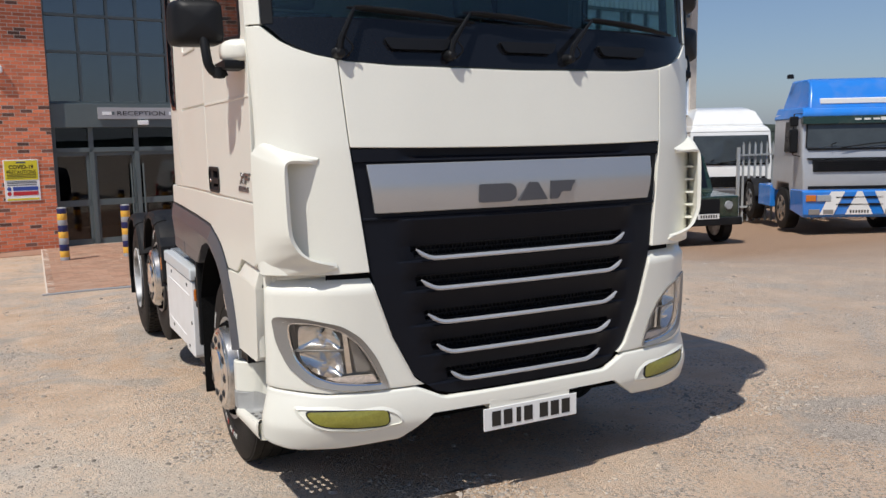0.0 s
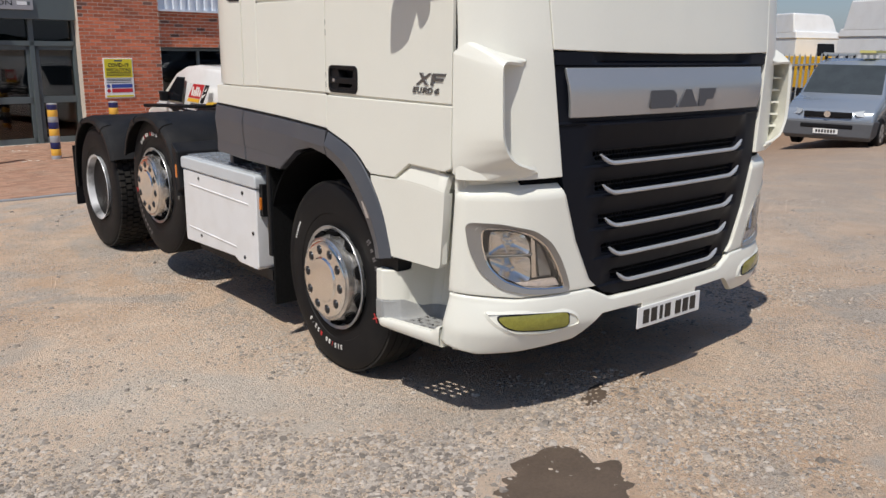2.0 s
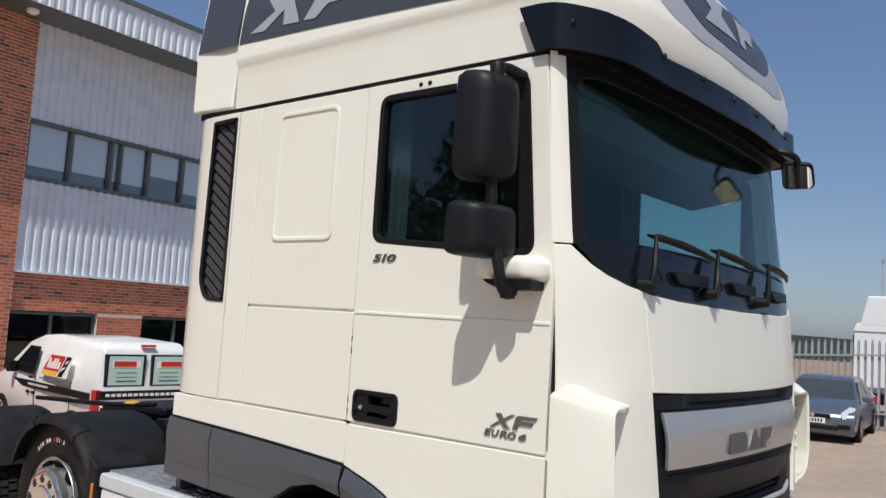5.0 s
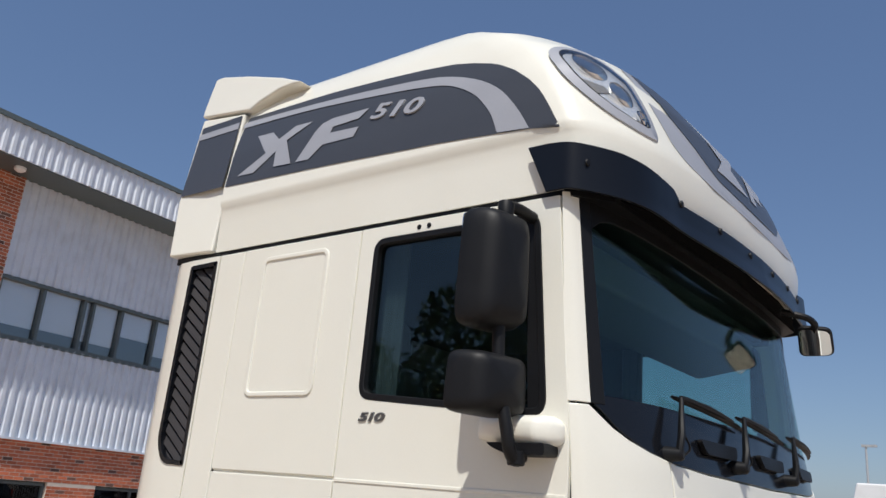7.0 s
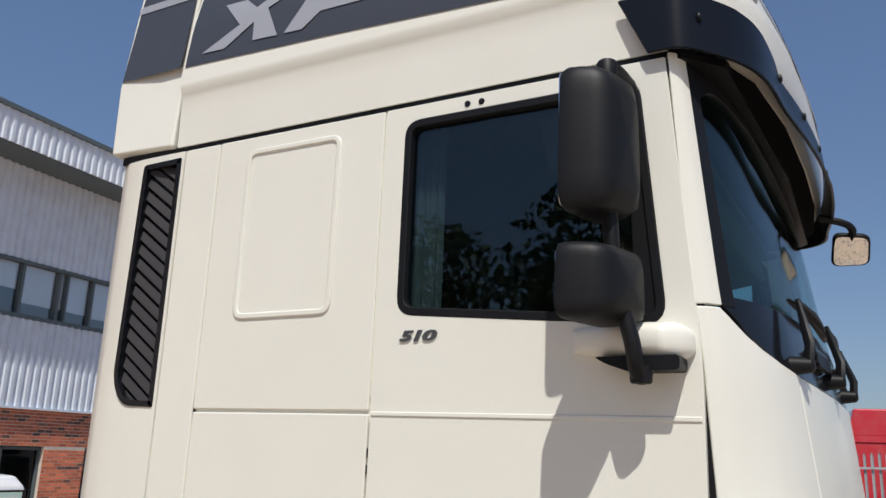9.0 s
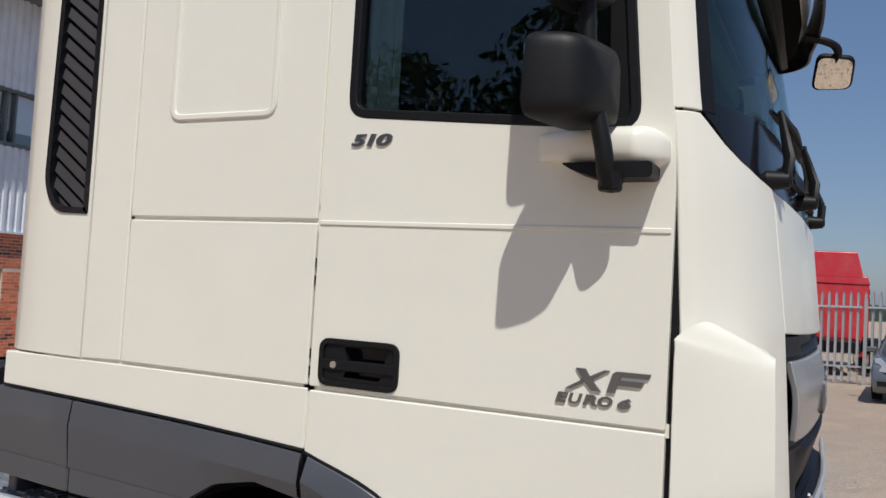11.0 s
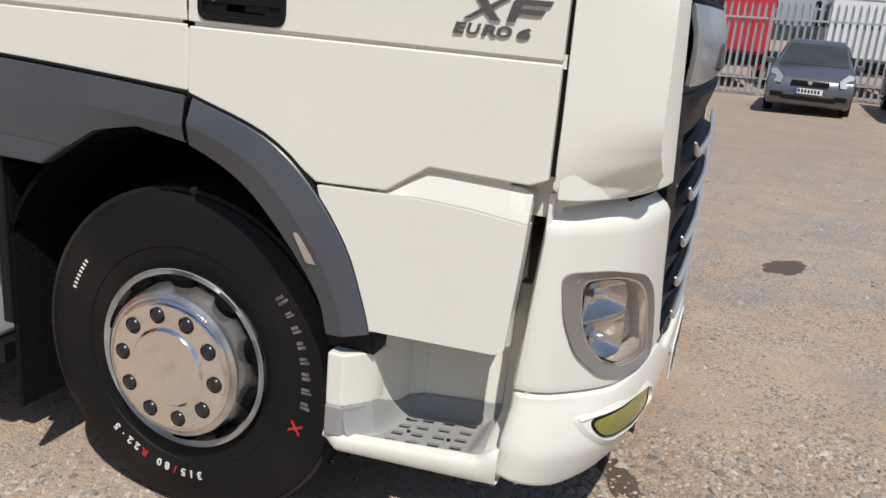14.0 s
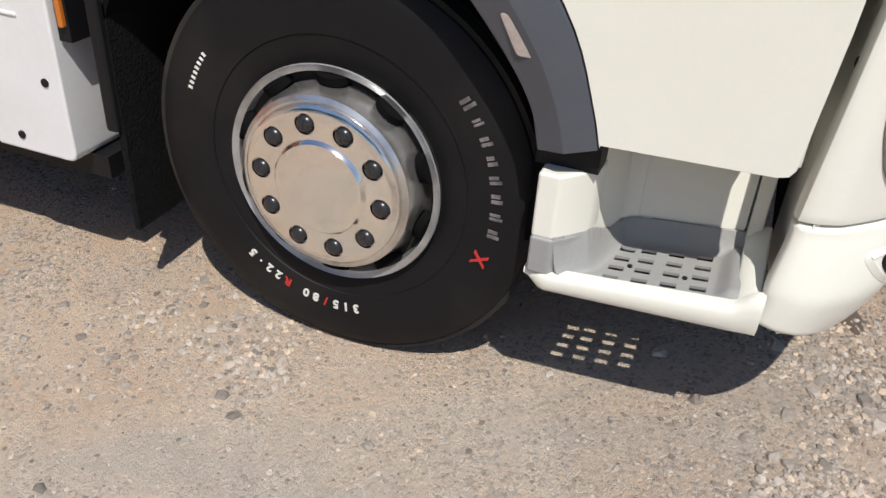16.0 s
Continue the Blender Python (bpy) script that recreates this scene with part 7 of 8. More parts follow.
def hatchback(name, label, at, turn, L, W, H, body, bonnet=0.95, belt=0.92, nose=0.7, wb=(0.75, 3.2), r=0.30, roofbars=False, screen=(0.9, 1.55), roof_end=None, tail=None, blue=False, slot=True):
    v = thing(name, label, "car", at, turn)
    hw = W / 2
    roof_end = roof_end or L - 0.55
    wide = [(0.15, hw - 0.08), (0.35, hw), (0.6, hw), (belt, hw - 0.03), (belt + 0.05, hw - 0.06)]
    prof = [(0.10, 0.18), (0.0, 0.30), (-0.02, 0.52), (0.06, nose), (0.35, nose + 0.12), (screen[0], bonnet), (screen[0] + 0.5, belt + 0.03), (L - 0.1, belt + 0.06), (L, belt - 0.1), (L, 0.4), (L - 0.1, 0.22)]
    for y in wb:
        pass
    b = part("body", taper_prism(prof, wide), body, v, "painted car body", bevel=0.05, segs=3)
    arches = bm_new()
    for y in wb:
        lathe(arches, [(-hw - 0.1, r + 0.06), (hw + 0.1, r + 0.06)], 24, Matrix.Translation((0, y, r)))
    cut(b, arches)
    cw = [(belt, hw - 0.07), (H - 0.08, hw - 0.24), (H, hw - 0.32)]
    cab = [(screen[0], belt), (screen[1], H - 0.06), (screen[1] + 0.35, H), (roof_end - 0.4, H), (roof_end, H - 0.05), (tail or L - 0.08, belt)]
    part("cabin", taper_prism(cab, cw), body, v, bevel=0.05, segs=3)
    # glazing a little proud of the cabin
    def wx(z):
        return lerp(cw, z)
    def on(ya, za, yb, zb, t):
        return ya + (yb - ya) * t, za + (zb - za) * t
    y0, z0 = on(screen[0], belt, screen[1], H - 0.06, 0.08)
    y1, z1 = on(screen[0], belt, screen[1], H - 0.06, 0.92)
    part("windscreen", quad_plate([(-wx(z0) + 0.08, y0 - 0.008, z0), (wx(z0) - 0.08, y0 - 0.008, z0), (wx(z1) - 0.06, y1 - 0.008, z1), (-wx(z1) + 0.06, y1 - 0.008, z1)]), WSCREEN, v, "dark windscreen")
    y2, z2 = on(tail or L - 0.08, belt, roof_end, H - 0.05, 0.15)
    y3, z3 = on(tail or L - 0.08, belt, roof_end, H - 0.05, 0.85)
    part("rear_window", quad_plate([(wx(z2) - 0.1, y2 + 0.008, z2), (-wx(z2) + 0.1, y2 + 0.008, z2), (-wx(z3) + 0.1, y3 + 0.008, z3), (wx(z3) - 0.1, y3 + 0.008, z3)]), BLACKG, v)
    mid = (screen[1] + roof_end) / 2
    for sg in (-1, 1):
        for ya, yb, yc, yd in ((screen[0] + 0.28, mid - 0.06, mid - 0.06, screen[1] + 0.12), (mid + 0.03, (tail or L) - 0.45, roof_end - 0.22, mid + 0.03)):
            za, zb = belt + 0.05, H - 0.10
            p = [(sg * (wx(za) + 0.004), ya, za), (sg * (wx(za) + 0.004), yb, za), (sg * (wx(zb) + 0.004), yc, zb), (sg * (wx(zb) + 0.004), yd, zb)]
            part("side_window", quad_plate(p if sg > 0 else p[::-1], 0.006), BLACKG, v, "dark side glass")
        for y in wb:
            simple_wheel(v, sg * (hw - 0.10), y, r, 0.2)
        part("mirror", box(bm_new(), -0.09, -0.05, -0.06, 0.09, 0.05, 0.06, Matrix.Translation((sg * (hw + 0.05), screen[0] + 0.35, belt + 0.06))), body, v, bevel=0.03, segs=3)
        hl = [(sg * (hw - 0.06), 0.26, nose + 0.12), (sg * (hw - 0.08), 0.06, nose - 0.13), (sg * (hw - 0.29), -0.015, nose - 0.13), (sg * (hw - 0.32), 0.02, nose + 0.0), (sg * (hw - 0.17), 0.24, nose + 0.14)]
        part("headlamp", quad_plate(hl if sg < 0 else hl[::-1], 0.02), CARL, v, "clear headlamp", bevel=0.006)
        part("fog_recess", boxed(min(sg * (hw - 0.12), sg * (hw - 0.36)), -0.03, 0.34, max(sg * (hw - 0.12), sg * (hw - 0.36)), 0.05, 0.44), BLACKP, v, bevel=0.01)
        part("tail_lamp", boxed(min(sg * (hw - 0.02), sg * (hw - 0.16)), L - 0.06, 0.7, max(sg * (hw - 0.02), sg * (hw - 0.16)), L + 0.01, belt), REDL, v, bevel=0.01)
        part("door_line", boxed(min(sg * (hw - 0.004), sg * (hw + 0.002)), mid, 0.3, max(sg * (hw - 0.004), sg * (hw + 0.002)), mid + 0.012, belt), BLACKP, v)
        part("door_handle", boxed(min(sg * (hw - 0.01), sg * (hw + 0.012)), mid - 0.22, belt - 0.12, max(sg * (hw - 0.01), sg * (hw + 0.012)), mid - 0.05, belt - 0.09), body, v, bevel=0.006)
    if slot:
        part("grille", boxed(-0.36, -0.035, nose - 0.14, 0.36, 0.03, nose - 0.04), BLACKP, v, bevel=0.02)
    part("emblem", lathe(bm_new(), [(-0.055, 0.045), (-0.03, 0.05)], 16, Matrix.Translation((0, 0.01, nose - 0.07)), "y"), CHROME, v, "plain chrome emblem")
    part("lower_grille", boxed(-0.52, -0.035, 0.30, 0.52, 0.03, 0.40), BLACKP, v, bevel=0.02)
    plate_bars(v, -0.035, 0.44, blue=blue)
    return v


GREYCAR = paint("metallic_grey_paint", (0.16, 0.17, 0.19), metal=0.5)
BLUEGREY = paint("metallic_blue_grey_paint", (0.13, 0.16, 0.21), metal=0.5)
SILVERV = paint("silver_blue_paint", (0.33, 0.37, 0.42), metal=0.45)
BLUE = paint("bright_blue_paint", (0.02, 0.20, 0.66))
GREEN = paint("dark_green_paint", (0.012, 0.032, 0.02))
REDP = paint("red_paint", (0.55, 0.02, 0.03))
LWHITE = paint("plain_white_paint", (0.8, 0.8, 0.79))
YELLOW = mat("yellow_container", (0.70, 0.40, 0.02), 0.5, dirt=(0.3, 0.2, 0.1), dirt_amount=0.3)


def gz(x, y):
    return ground_z(x, y) + 0.002


hatchback("small_hatchback", "metallic grey small hatchback parked by the fence", (15.3, -1.38, gz(15.3, -1.38)), -94, 3.7, 1.69, 1.50, GREYCAR, bonnet=0.98, belt=0.95, nose=0.74, wb=(0.75, 3.12), r=0.30, screen=(0.78, 1.42), blue=True)
hatchback("hatchback", "metallic blue-grey hatchback parked in front of the fence", (15.75, 3.95, gz(15.75, 3.95)), -84, 4.25, 1.75, 1.42, BLUEGREY, bonnet=0.94, belt=0.90, nose=0.68, wb=(0.9, 3.5), r=0.32, screen=(1.0, 1.8), roof_end=3.4, tail=4.1)
hatchback("parked_suv", "pale grey off-road car parked by the fence", (14.6, -3.95, gz(14.6, -3.95)), -92, 4.5, 1.85, 1.75, SILVERV, bonnet=1.1, belt=1.1, nose=0.85, wb=(0.85, 3.5), r=0.37, screen=(1.1, 1.7))


def panel_van(name, label, at, turn, body, L=5.2, W=1.9, H=1.97, small=False):
    v = thing(name, label, "van", at, turn)
    hw = W / 2
    low = mat(name + "_bumper", (0.10, 0.105, 0.115), 0.6, var=0.08) if not small else body
    prof = [(0.12, 0.2), (0.02, 0.32), (0.0, 0.62), (0.10, 0.86), (0.62, 1.06), (0.95, 1.14), (1.72, H - 0.10), (2.1, H), (L - 0.12, H), (L, H - 0.12), (L, 0.3), (L - 0.1, 0.22)] if not small else [(0.12, 0.2), (0.0, 0.35), (0.0, 0.62), (0.10, 0.82), (0.85, 1.06), (1.55, 1.62), (1.95, H - 0.04), (2.5, H), (L - 0.2, H - 0.03), (L - 0.06, H - 0.16), (L, 1.0), (L, 0.3), (L - 0.1, 0.22)]
    wide = [(0.2, hw - 0.06), (0.4, hw), (1.05, hw), (H - 0.15, hw - 0.14), (H, hw - 0.24)]
    b = part("body", taper_prism(prof, wide), body, v, "van body", bevel=0.06, segs=3)
    r = 0.335 if not small else 0.31
    wb = (0.95, L - 1.25) if not small else (0.85, L - 0.75)
    arches = bm_new()
    for y in wb:
        lathe(arches, [(-hw - 0.1, r + 0.06), (hw + 0.1, r + 0.06)], 24, Matrix.Translation((0, y, r)))
    cut(b, arches)
    def wx(z):
        return lerp(wide, z)
    a, c = ((1.03, 1.19), (1.66, H - 0.15)) if not small else ((0.93, 1.11), (1.50, 1.57))
    part("windscreen", quad_plate([(-wx(a[1]) + 0.08, a[0] - 0.03, a[1]), (wx(a[1]) - 0.08, a[0] - 0.03, a[1]), (wx(c[1]) - 0.06, c[0] - 0.03, c[1]), (-wx(c[1]) + 0.06, c[0] - 0.03, c[1])]), WSCREEN, v, "dark windscreen")
    for sg in (-1, 1):
        z0, z1 = (1.10, H - 0.32) if not small else (1.08, 1.55)
        p = [(sg * (wx(z0) + 0.004), (1.28 if not small else 1.15), z0), (sg * (wx(z0) + 0.004), 2.15, z0), (sg * (wx(z1) + 0.004), 2.12, z1), (sg * (wx(z1) + 0.004), 1.68, z1)]
        part("side_window", quad_plate(p if sg > 0 else p[::-1], 0.006), BLACKG, v, "dark cab window")
        for y in wb:
            simple_wheel(v, sg * (hw - 0.1), y, r, 0.21, STEELW)
        part("mirror", box(bm_new(), -0.08, -0.06, -0.1, 0.08, 0.06, 0.1, Matrix.Translation((sg * (hw + 0.09), 1.42, 1.16))), BLACKP, v, bevel=0.03, segs=3)
        hl = [(sg * (hw - 0.02), 0.30, 0.90), (sg * (hw - 0.04), 0.12, 0.72), (sg * (hw - 0.36), 0.015, 0.74), (sg * (hw - 0.42), 0.03, 0.84)]
        part("headlamp", quad_plate(hl if sg < 0 else hl[::-1], 0.02), CARL, v, "clear headlamp", bevel=0.006)
        for y in (2.25, 3.6):
            part("door_line", boxed(min(sg * (hw - 0.004), sg * (hw + 0.003)), y, 0.35, max(sg * (hw - 0.004), sg * (hw + 0.003)), y + 0.014, 1.08), BLACKP, v)
        part("door_handle", boxed(min(sg * hw, sg * (hw + 0.02)), 2.0, 1.0, max(sg * hw, sg * (hw + 0.02)), 2.14, 1.04), BLACKP, v, bevel=0.006)
    if not small:
        part("front_bumper", taper_prism([(0.1, 0.2), (-0.03, 0.28), (-0.04, 0.6), (0.06, 0.66), (0.6, 0.62), (0.6, 0.3)], [(0.2, hw - 0.06), (0.4, hw + 0.01), (0.7, hw + 0.01)]), low, v, bevel=0.03)
        part("grille", boxed(-0.5, -0.03, 0.70, 0.5, 0.08, 0.82), BLACKP, v, bevel=0.02)
        part("lower_grille", boxed(-0.55, -0.05, 0.46, 0.55, 0.05, 0.56), BLACKP, v, bevel=0.02)
        part("emblem", lathe(bm_new(), [(-0.05, 0.07), (-0.02, 0.075)], 20, Matrix.Translation((0, 0.0, 0.77)), "y"), CHROME, v, "plain chrome emblem")
        plate_bars(v, -0.05, 0.34)
        rack = part("roof_rack", boxed(-0.7, 1.9, H + 0.05, -0.66, L - 0.3, H + 0.09), STEEL, v, "steel roof rack")
        part("rack_rail", boxed(0.66, 1.9, H + 0.05, 0.7, L - 0.3, H + 0.09), STEEL, rack)
        for y in (2.0, 3.0, 4.0, 4.8):
            part("rack_bar", boxed(-0.75, y, H + 0.09, 0.75, y + 0.05, H + 0.13), STEEL, rack)
            for x in (-0.68, 0.68):
                part("rack_foot", boxed(x - 0.03, y, H - 0.06, x + 0.03, y + 0.05, H + 0.09), BLACKP, rack)
        part("ladder", boxed(0.1, 1.8, H + 0.13, 0.45, L - 0.4, H + 0.19), mat("yellow_grp", (0.6, 0.55, 0.2), 0.5), v, "ladder on the rack")
    return v, wx


panel_van("panel_van", "silver-blue panel van with grey bumpers and a roof rack", (14.85, 6.35, gz(14.85, 6.35)), -78, SILVERV)

# white company van, nose to the building
CADDY, _ = panel_van("delivery_van", "small white company van with a black stripe, nose to the building", (3.5, 14.6, gz(3.5, 13)), 178, LWHITE, 4.4, 1.8, 1.80, small=True)
CADDY.scale = (0.95, 0.95, 0.95)
def van_side(z):
    return lerp([(0.4, 0.9), (1.05, 0.9), (1.65, 0.76), (1.8, 0.66)], z) + 0.006


def livery(name, poly, material, parent, sg, off, label=""):
    """Flat film on the van's side; poly is (y, z)."""
    p = [(sg * (van_side(z) + off), y, z) for y, z in poly]
    return part(name, quad_plate(p if sg > 0 else p[::-1], 0.003), material, parent, label)


LOGOR, LOGOY = mat("logo_red", (0.50, 0.025, 0.03), 0.4), mat("logo_yellow", (0.75, 0.42, 0.03), 0.4)
for sg in (-1, 1):
    part("side_stripe", boxed(min(sg * 0.896, sg * 0.905), 0.9, 0.84, max(sg * 0.896, sg * 0.905), 4.3, 0.96), BLACKP, CADDY, "black side stripe")
    lg = livery("logo_panel", [(2.42, 1.10), (3.42, 1.10), (3.42, 1.46), (2.42, 1.46)], LWHITE, CADDY, sg, 0.0, "red, yellow and black company logo panel")
    livery("logo_red", [(2.46, 1.19), (3.06, 1.19), (3.18, 1.45), (2.62, 1.45)], LOGOR, lg, sg, 0.005)
    livery("logo_yellow", [(2.44, 1.115), (3.02, 1.115), (3.05, 1.18), (2.455, 1.18)], LOGOY, lg, sg, 0.005)
    livery("logo_black", [(3.08, 1.115), (3.24, 1.115), (3.40, 1.45), (3.22, 1.45)], BLACKP, lg, sg, 0.005)
    for k in range(2):
        livery("logo_flash", [(3.15 + k * 0.09, 1.20 + k * 0.11), (3.27 + k * 0.05, 1.26 + k * 0.11), (3.28 + k * 0.05, 1.29 + k * 0.11), (3.16 + k * 0.09, 1.25 + k * 0.11)], WHITET, lg, sg, 0.010)
    for k in range(5):
        y = 2.60 + k * 0.095
        livery("logo_block", [(y, 1.23), (y + 0.07, 1.23), (y + 0.09, 1.40 if k in (0, 2, 3) else 1.345), (y + 0.02, 1.40 if k in (0, 2, 3) else 1.345)], WHITET, lg, sg, 0.010)
    for k in range(12):
        livery("text_bar", [(2.42 + k * 0.085, 1.03), (2.48 + k * 0.085, 1.03), (2.48 + k * 0.085, 1.055), (2.42 + k * 0.085, 1.055)], FRAME, CADDY, sg, 0.0)
    for k in range(9):
        part("text_bar", boxed(min(sg * 0.905, sg * 0.909), 2.0 + k * 0.09, 0.885, max(sg * 0.905, sg * 0.909), 2.06 + k * 0.09, 0.92), WHITET, CADDY)
    for y in (1.95, 2.16):
        part("door_handle", boxed(min(sg * 0.89, sg * 0.925), y, 0.74, max(sg * 0.89, sg * 0.925), y + 0.12, 0.79), BLACKP, CADDY, bevel=0.012)
    part("tail_lamp", boxed(min(sg * 0.78, sg * 0.9), 4.33, 0.62, max(sg * 0.78, sg * 0.9), 4.41, 1.02), REDL, CADDY, "red tail lamp", bevel=0.015)
    pw = part("rear_pane", boxed(min(sg * 0.05, sg * 0.74), 4.36, 1.07, max(sg * 0.05, sg * 0.74), 4.40, 1.58), BLACKG, CADDY, "rear door window")
    part("sticker", boxed(min(sg * 0.10, sg * 0.68), 4.4, 1.09, max(sg * 0.10, sg * 0.68), 4.404, 1.55), mat("pale_green_film", (0.45, 0.62, 0.55), 0.4), pw)
    part("sticker_logo", boxed(min(sg * 0.14, sg * 0.62), 4.404, 1.36, max(sg * 0.14, sg * 0.62), 4.407, 1.48), WHITET, pw)
    part("sticker_red", boxed(min(sg * 0.22, sg * 0.60), 4.407, 1.385, max(sg * 0.22, sg * 0.60), 4.409, 1.47), LOGOR, pw)
    part("sticker_yellow", boxed(min(sg * 0.22, sg * 0.60), 4.407, 1.365, max(sg * 0.22, sg * 0.60), 4.409, 1.382), LOGOY, pw)
    for k in range(3):
        part("text_bar", boxed(min(sg * 0.2, sg * 0.55), 4.404, 1.14 + k * 0.07, max(sg * 0.2, sg * 0.55), 4.407, (1.165 if k == 0 else 1.152) + k * 0.07), FRAME, pw)
part("rear_stripe", boxed(-0.85, 4.395, 0.86, 0.85, 4.41, 1.0), BLACKP, CADDY)
for k in range(15):
    part("text_bar", boxed(-0.7 + k * 0.095, 4.41, 0.91, -0.63 + k * 0.095, 4.414, 0.955), WHITET, CADDY)
part("brake_light", boxed(-0.12, 4.30, 1.70, 0.12, 4.37, 1.74), REDL, CADDY)


def lorry(name, label, at, turn, body, roof, H=3.6, bumper=None, swoop=False, screen=(1.80, 2.62), grille=(1.05, 1.38), trailer=0.0):
    v = thing(name, label, "truck", at, turn)
    c = part("cab", taper_prism([(0.05, 0.55), (-0.02, 0.75), (0.0, 1.45), (0.06, 1.75), (0.25, 2.75), (2.1, 2.75), (2.15, 0.95), (1.9, 0.9), (1.75, 1.1), (0.95, 1.1), (0.8, 0.55)], [(0.5, 1.2), (2.0, 1.24), (2.8, 1.2)]), body, v, "lorry cab", bevel=0.05, segs=3)
    base = screen[1] + 0.12
    if swoop:
        part("roof_deflector", taper_prism([(0.62, 2.90), (0.60, 2.98), (0.72, 3.10), (1.0, H - 0.16), (1.4, H - 0.06), (1.9, H), (2.9, H), (2.9, 2.8)], [(2.8, 1.10), (3.0, 1.06), (H - 0.14, 0.92), (H, 0.72)]), roof, v, bevel=0.06, segs=3)
        part("cab_roof", taper_prism([(0.22, 2.72), (0.30, 2.86), (0.55, 2.93), (2.1, 2.95), (2.12, 2.72)], [(2.7, 1.22), (2.95, 1.08)]), roof, v, bevel=0.05, segs=3)
    else:
        part("cab_roof", taper_prism([(0.14, base - 0.02), (0.12, base + 0.10), (0.20, base + 0.20), (0.36, base + 0.25), (2.12, base + 0.27), (2.14, base - 0.02)], [(base, 1.235), (base + 0.12, 1.22), (base + 0.27, 1.14)]), roof, v, bevel=0.05, segs=3)
        part("roof_deflector", taper_prism([(0.26, base + 0.18), (0.30, base + 0.27), (0.48, H - 0.24), (0.62, H - 0.10), (0.86, H - 0.03), (2.1, H), (2.13, base + 0.18)], [(base, 1.06), (base + 0.3, 1.03), (H - 0.3, 0.99), (H - 0.09, 0.94), (H, 0.82)]), roof, v, bevel=0.07, segs=4)
    fy = [(1.45, 0.0), (1.75, 0.06), (2.75, 0.25)]
    part("windscreen", quad_plate([(-1.12, lerp(fy, screen[0]) - 0.015, screen[0]), (1.12, lerp(fy, screen[0]) - 0.015, screen[0]), (1.08, lerp(fy, screen[1]) - 0.015, screen[1]), (-1.08, lerp(fy, screen[1]) - 0.015, screen[1])], 0.02), WSCREEN, v, "dark windscreen")
    for x in (-1.13, 1.13):
        part("screen_post", tube(bm_new(), [(x, lerp(fy, screen[0]) - 0.02, screen[0] - 0.02), (x * 0.965, lerp(fy, screen[1]) - 0.02, screen[1])], 0.022, 6), BLACKP, v)
    part("grille", boxed(-1.0, -0.04, grille[0], 1.0, 0.05, grille[1]), BLACKP, v, "black grille", bevel=0.01)
    part("scuttle", boxed(-1.1, lerp(fy, screen[0]) - 0.05, screen[0] - 0.07, 1.1, lerp(fy, screen[0]), screen[0] - 0.02), BLACKP, v, bevel=0.01)
    for k in range(5):
        zb = grille[0] + 0.04 + k * (grille[1] - grille[0] - 0.04) / 5
        part("grille_bar", boxed(-0.92, -0.055, zb, 0.92, -0.035, zb + 0.015), MUDGUARD, v)
    part("bumper", taper_prism([(0.0, 0.38), (-0.08, 0.45), (-0.10, 0.98), (0.0, 1.02), (0.75, 1.0), (0.75, 0.5)], [(0.3, 1.15), (0.5, 1.23), (1.1, 1.24)]), bumper or body, v, bevel=0.03)
    for sg in (-1, 1):
        part("headlamp", boxed(min(sg * 0.62, sg * 0.92), -0.125, 0.76, max(sg * 0.62, sg * 0.92), -0.05, 0.90), CARL, v, bevel=0.01)
        part("indicator", boxed(min(sg * 0.94, sg * 1.16), -0.12, 0.76, max(sg * 0.94, sg * 1.16), -0.02, 0.90), AMBER, v, bevel=0.01)
        for x in (0.55, 0.85):
            part("lower_lamp", boxed(min(sg * x, sg * (x + 0.24)), -0.115, 0.46, max(sg * x, sg * (x + 0.24)), -0.05, 0.58), BEZEL, v, bevel=0.01)
        w = part("side_window", quad_plate([(sg * 1.243, 0.40, 1.85), (sg * 1.243, 1.2, 1.85), (sg * 1.225, 1.2, 2.55), (sg * 1.225, 0.5, 2.55)][::sg], 0.01), BLACKG, v)
        arm = part("mirror", boxed(min(sg * 1.32, sg * 1.5), 0.06, 1.85, max(sg * 1.32, sg * 1.5), 0.18, 2.38), BLACKP, v, "black door mirror", bevel=0.03)
        part("mirror", boxed(min(sg * 1.32, sg * 1.5), 0.06, 2.44, max(sg * 1.32, sg * 1.5), 0.18, 2.66), BLACKP, v, bevel=0.03)
        part("mirror_arm", tube(bm_new(), [(sg * 1.2, 0.2, 2.72), (sg * 1.41, 0.12, 2.72), (sg * 1.41, 0.12, 1.80), (sg * 1.2, 0.2, 1.76)], 0.014, 6), BLACKP, v)
        part("wiper", tube(bm_new(), [(sg * 0.1 - 0.5, -0.0, screen[0] - 0.02), (sg * 0.4 - 0.2, 0.02, screen[0] + 0.06), (sg * 0.6 + 0.1, 0.03, screen[0] + 0.1)], 0.012, 6), BLACKP, v)
        for y in (1.35, 4.0, 5.3):
            t = simple_wheel(v, sg * 1.08, y, 0.5, 0.3, ALLOY)
            if y > 2:
                part("mudguard", side_prism([(yy, zz) for yy, zz in sector(0.56, 0.60, y, 0.5, -75, 75, 14)], -1.24, -0.8, sg), MUDGUARD, v)
        part("side_box", boxed(min(sg * 0.8, sg * 1.2), 2.3, 0.45, max(sg * 0.8, sg * 1.2), 3.3, 1.0), bumper or body, v, bevel=0.03)
    part("chassis", boxed(-0.45, 1.0, 0.7, 0.45, 6.2, 1.0), BLACKP, v)
    plate_bars(v, -0.10, 0.47)
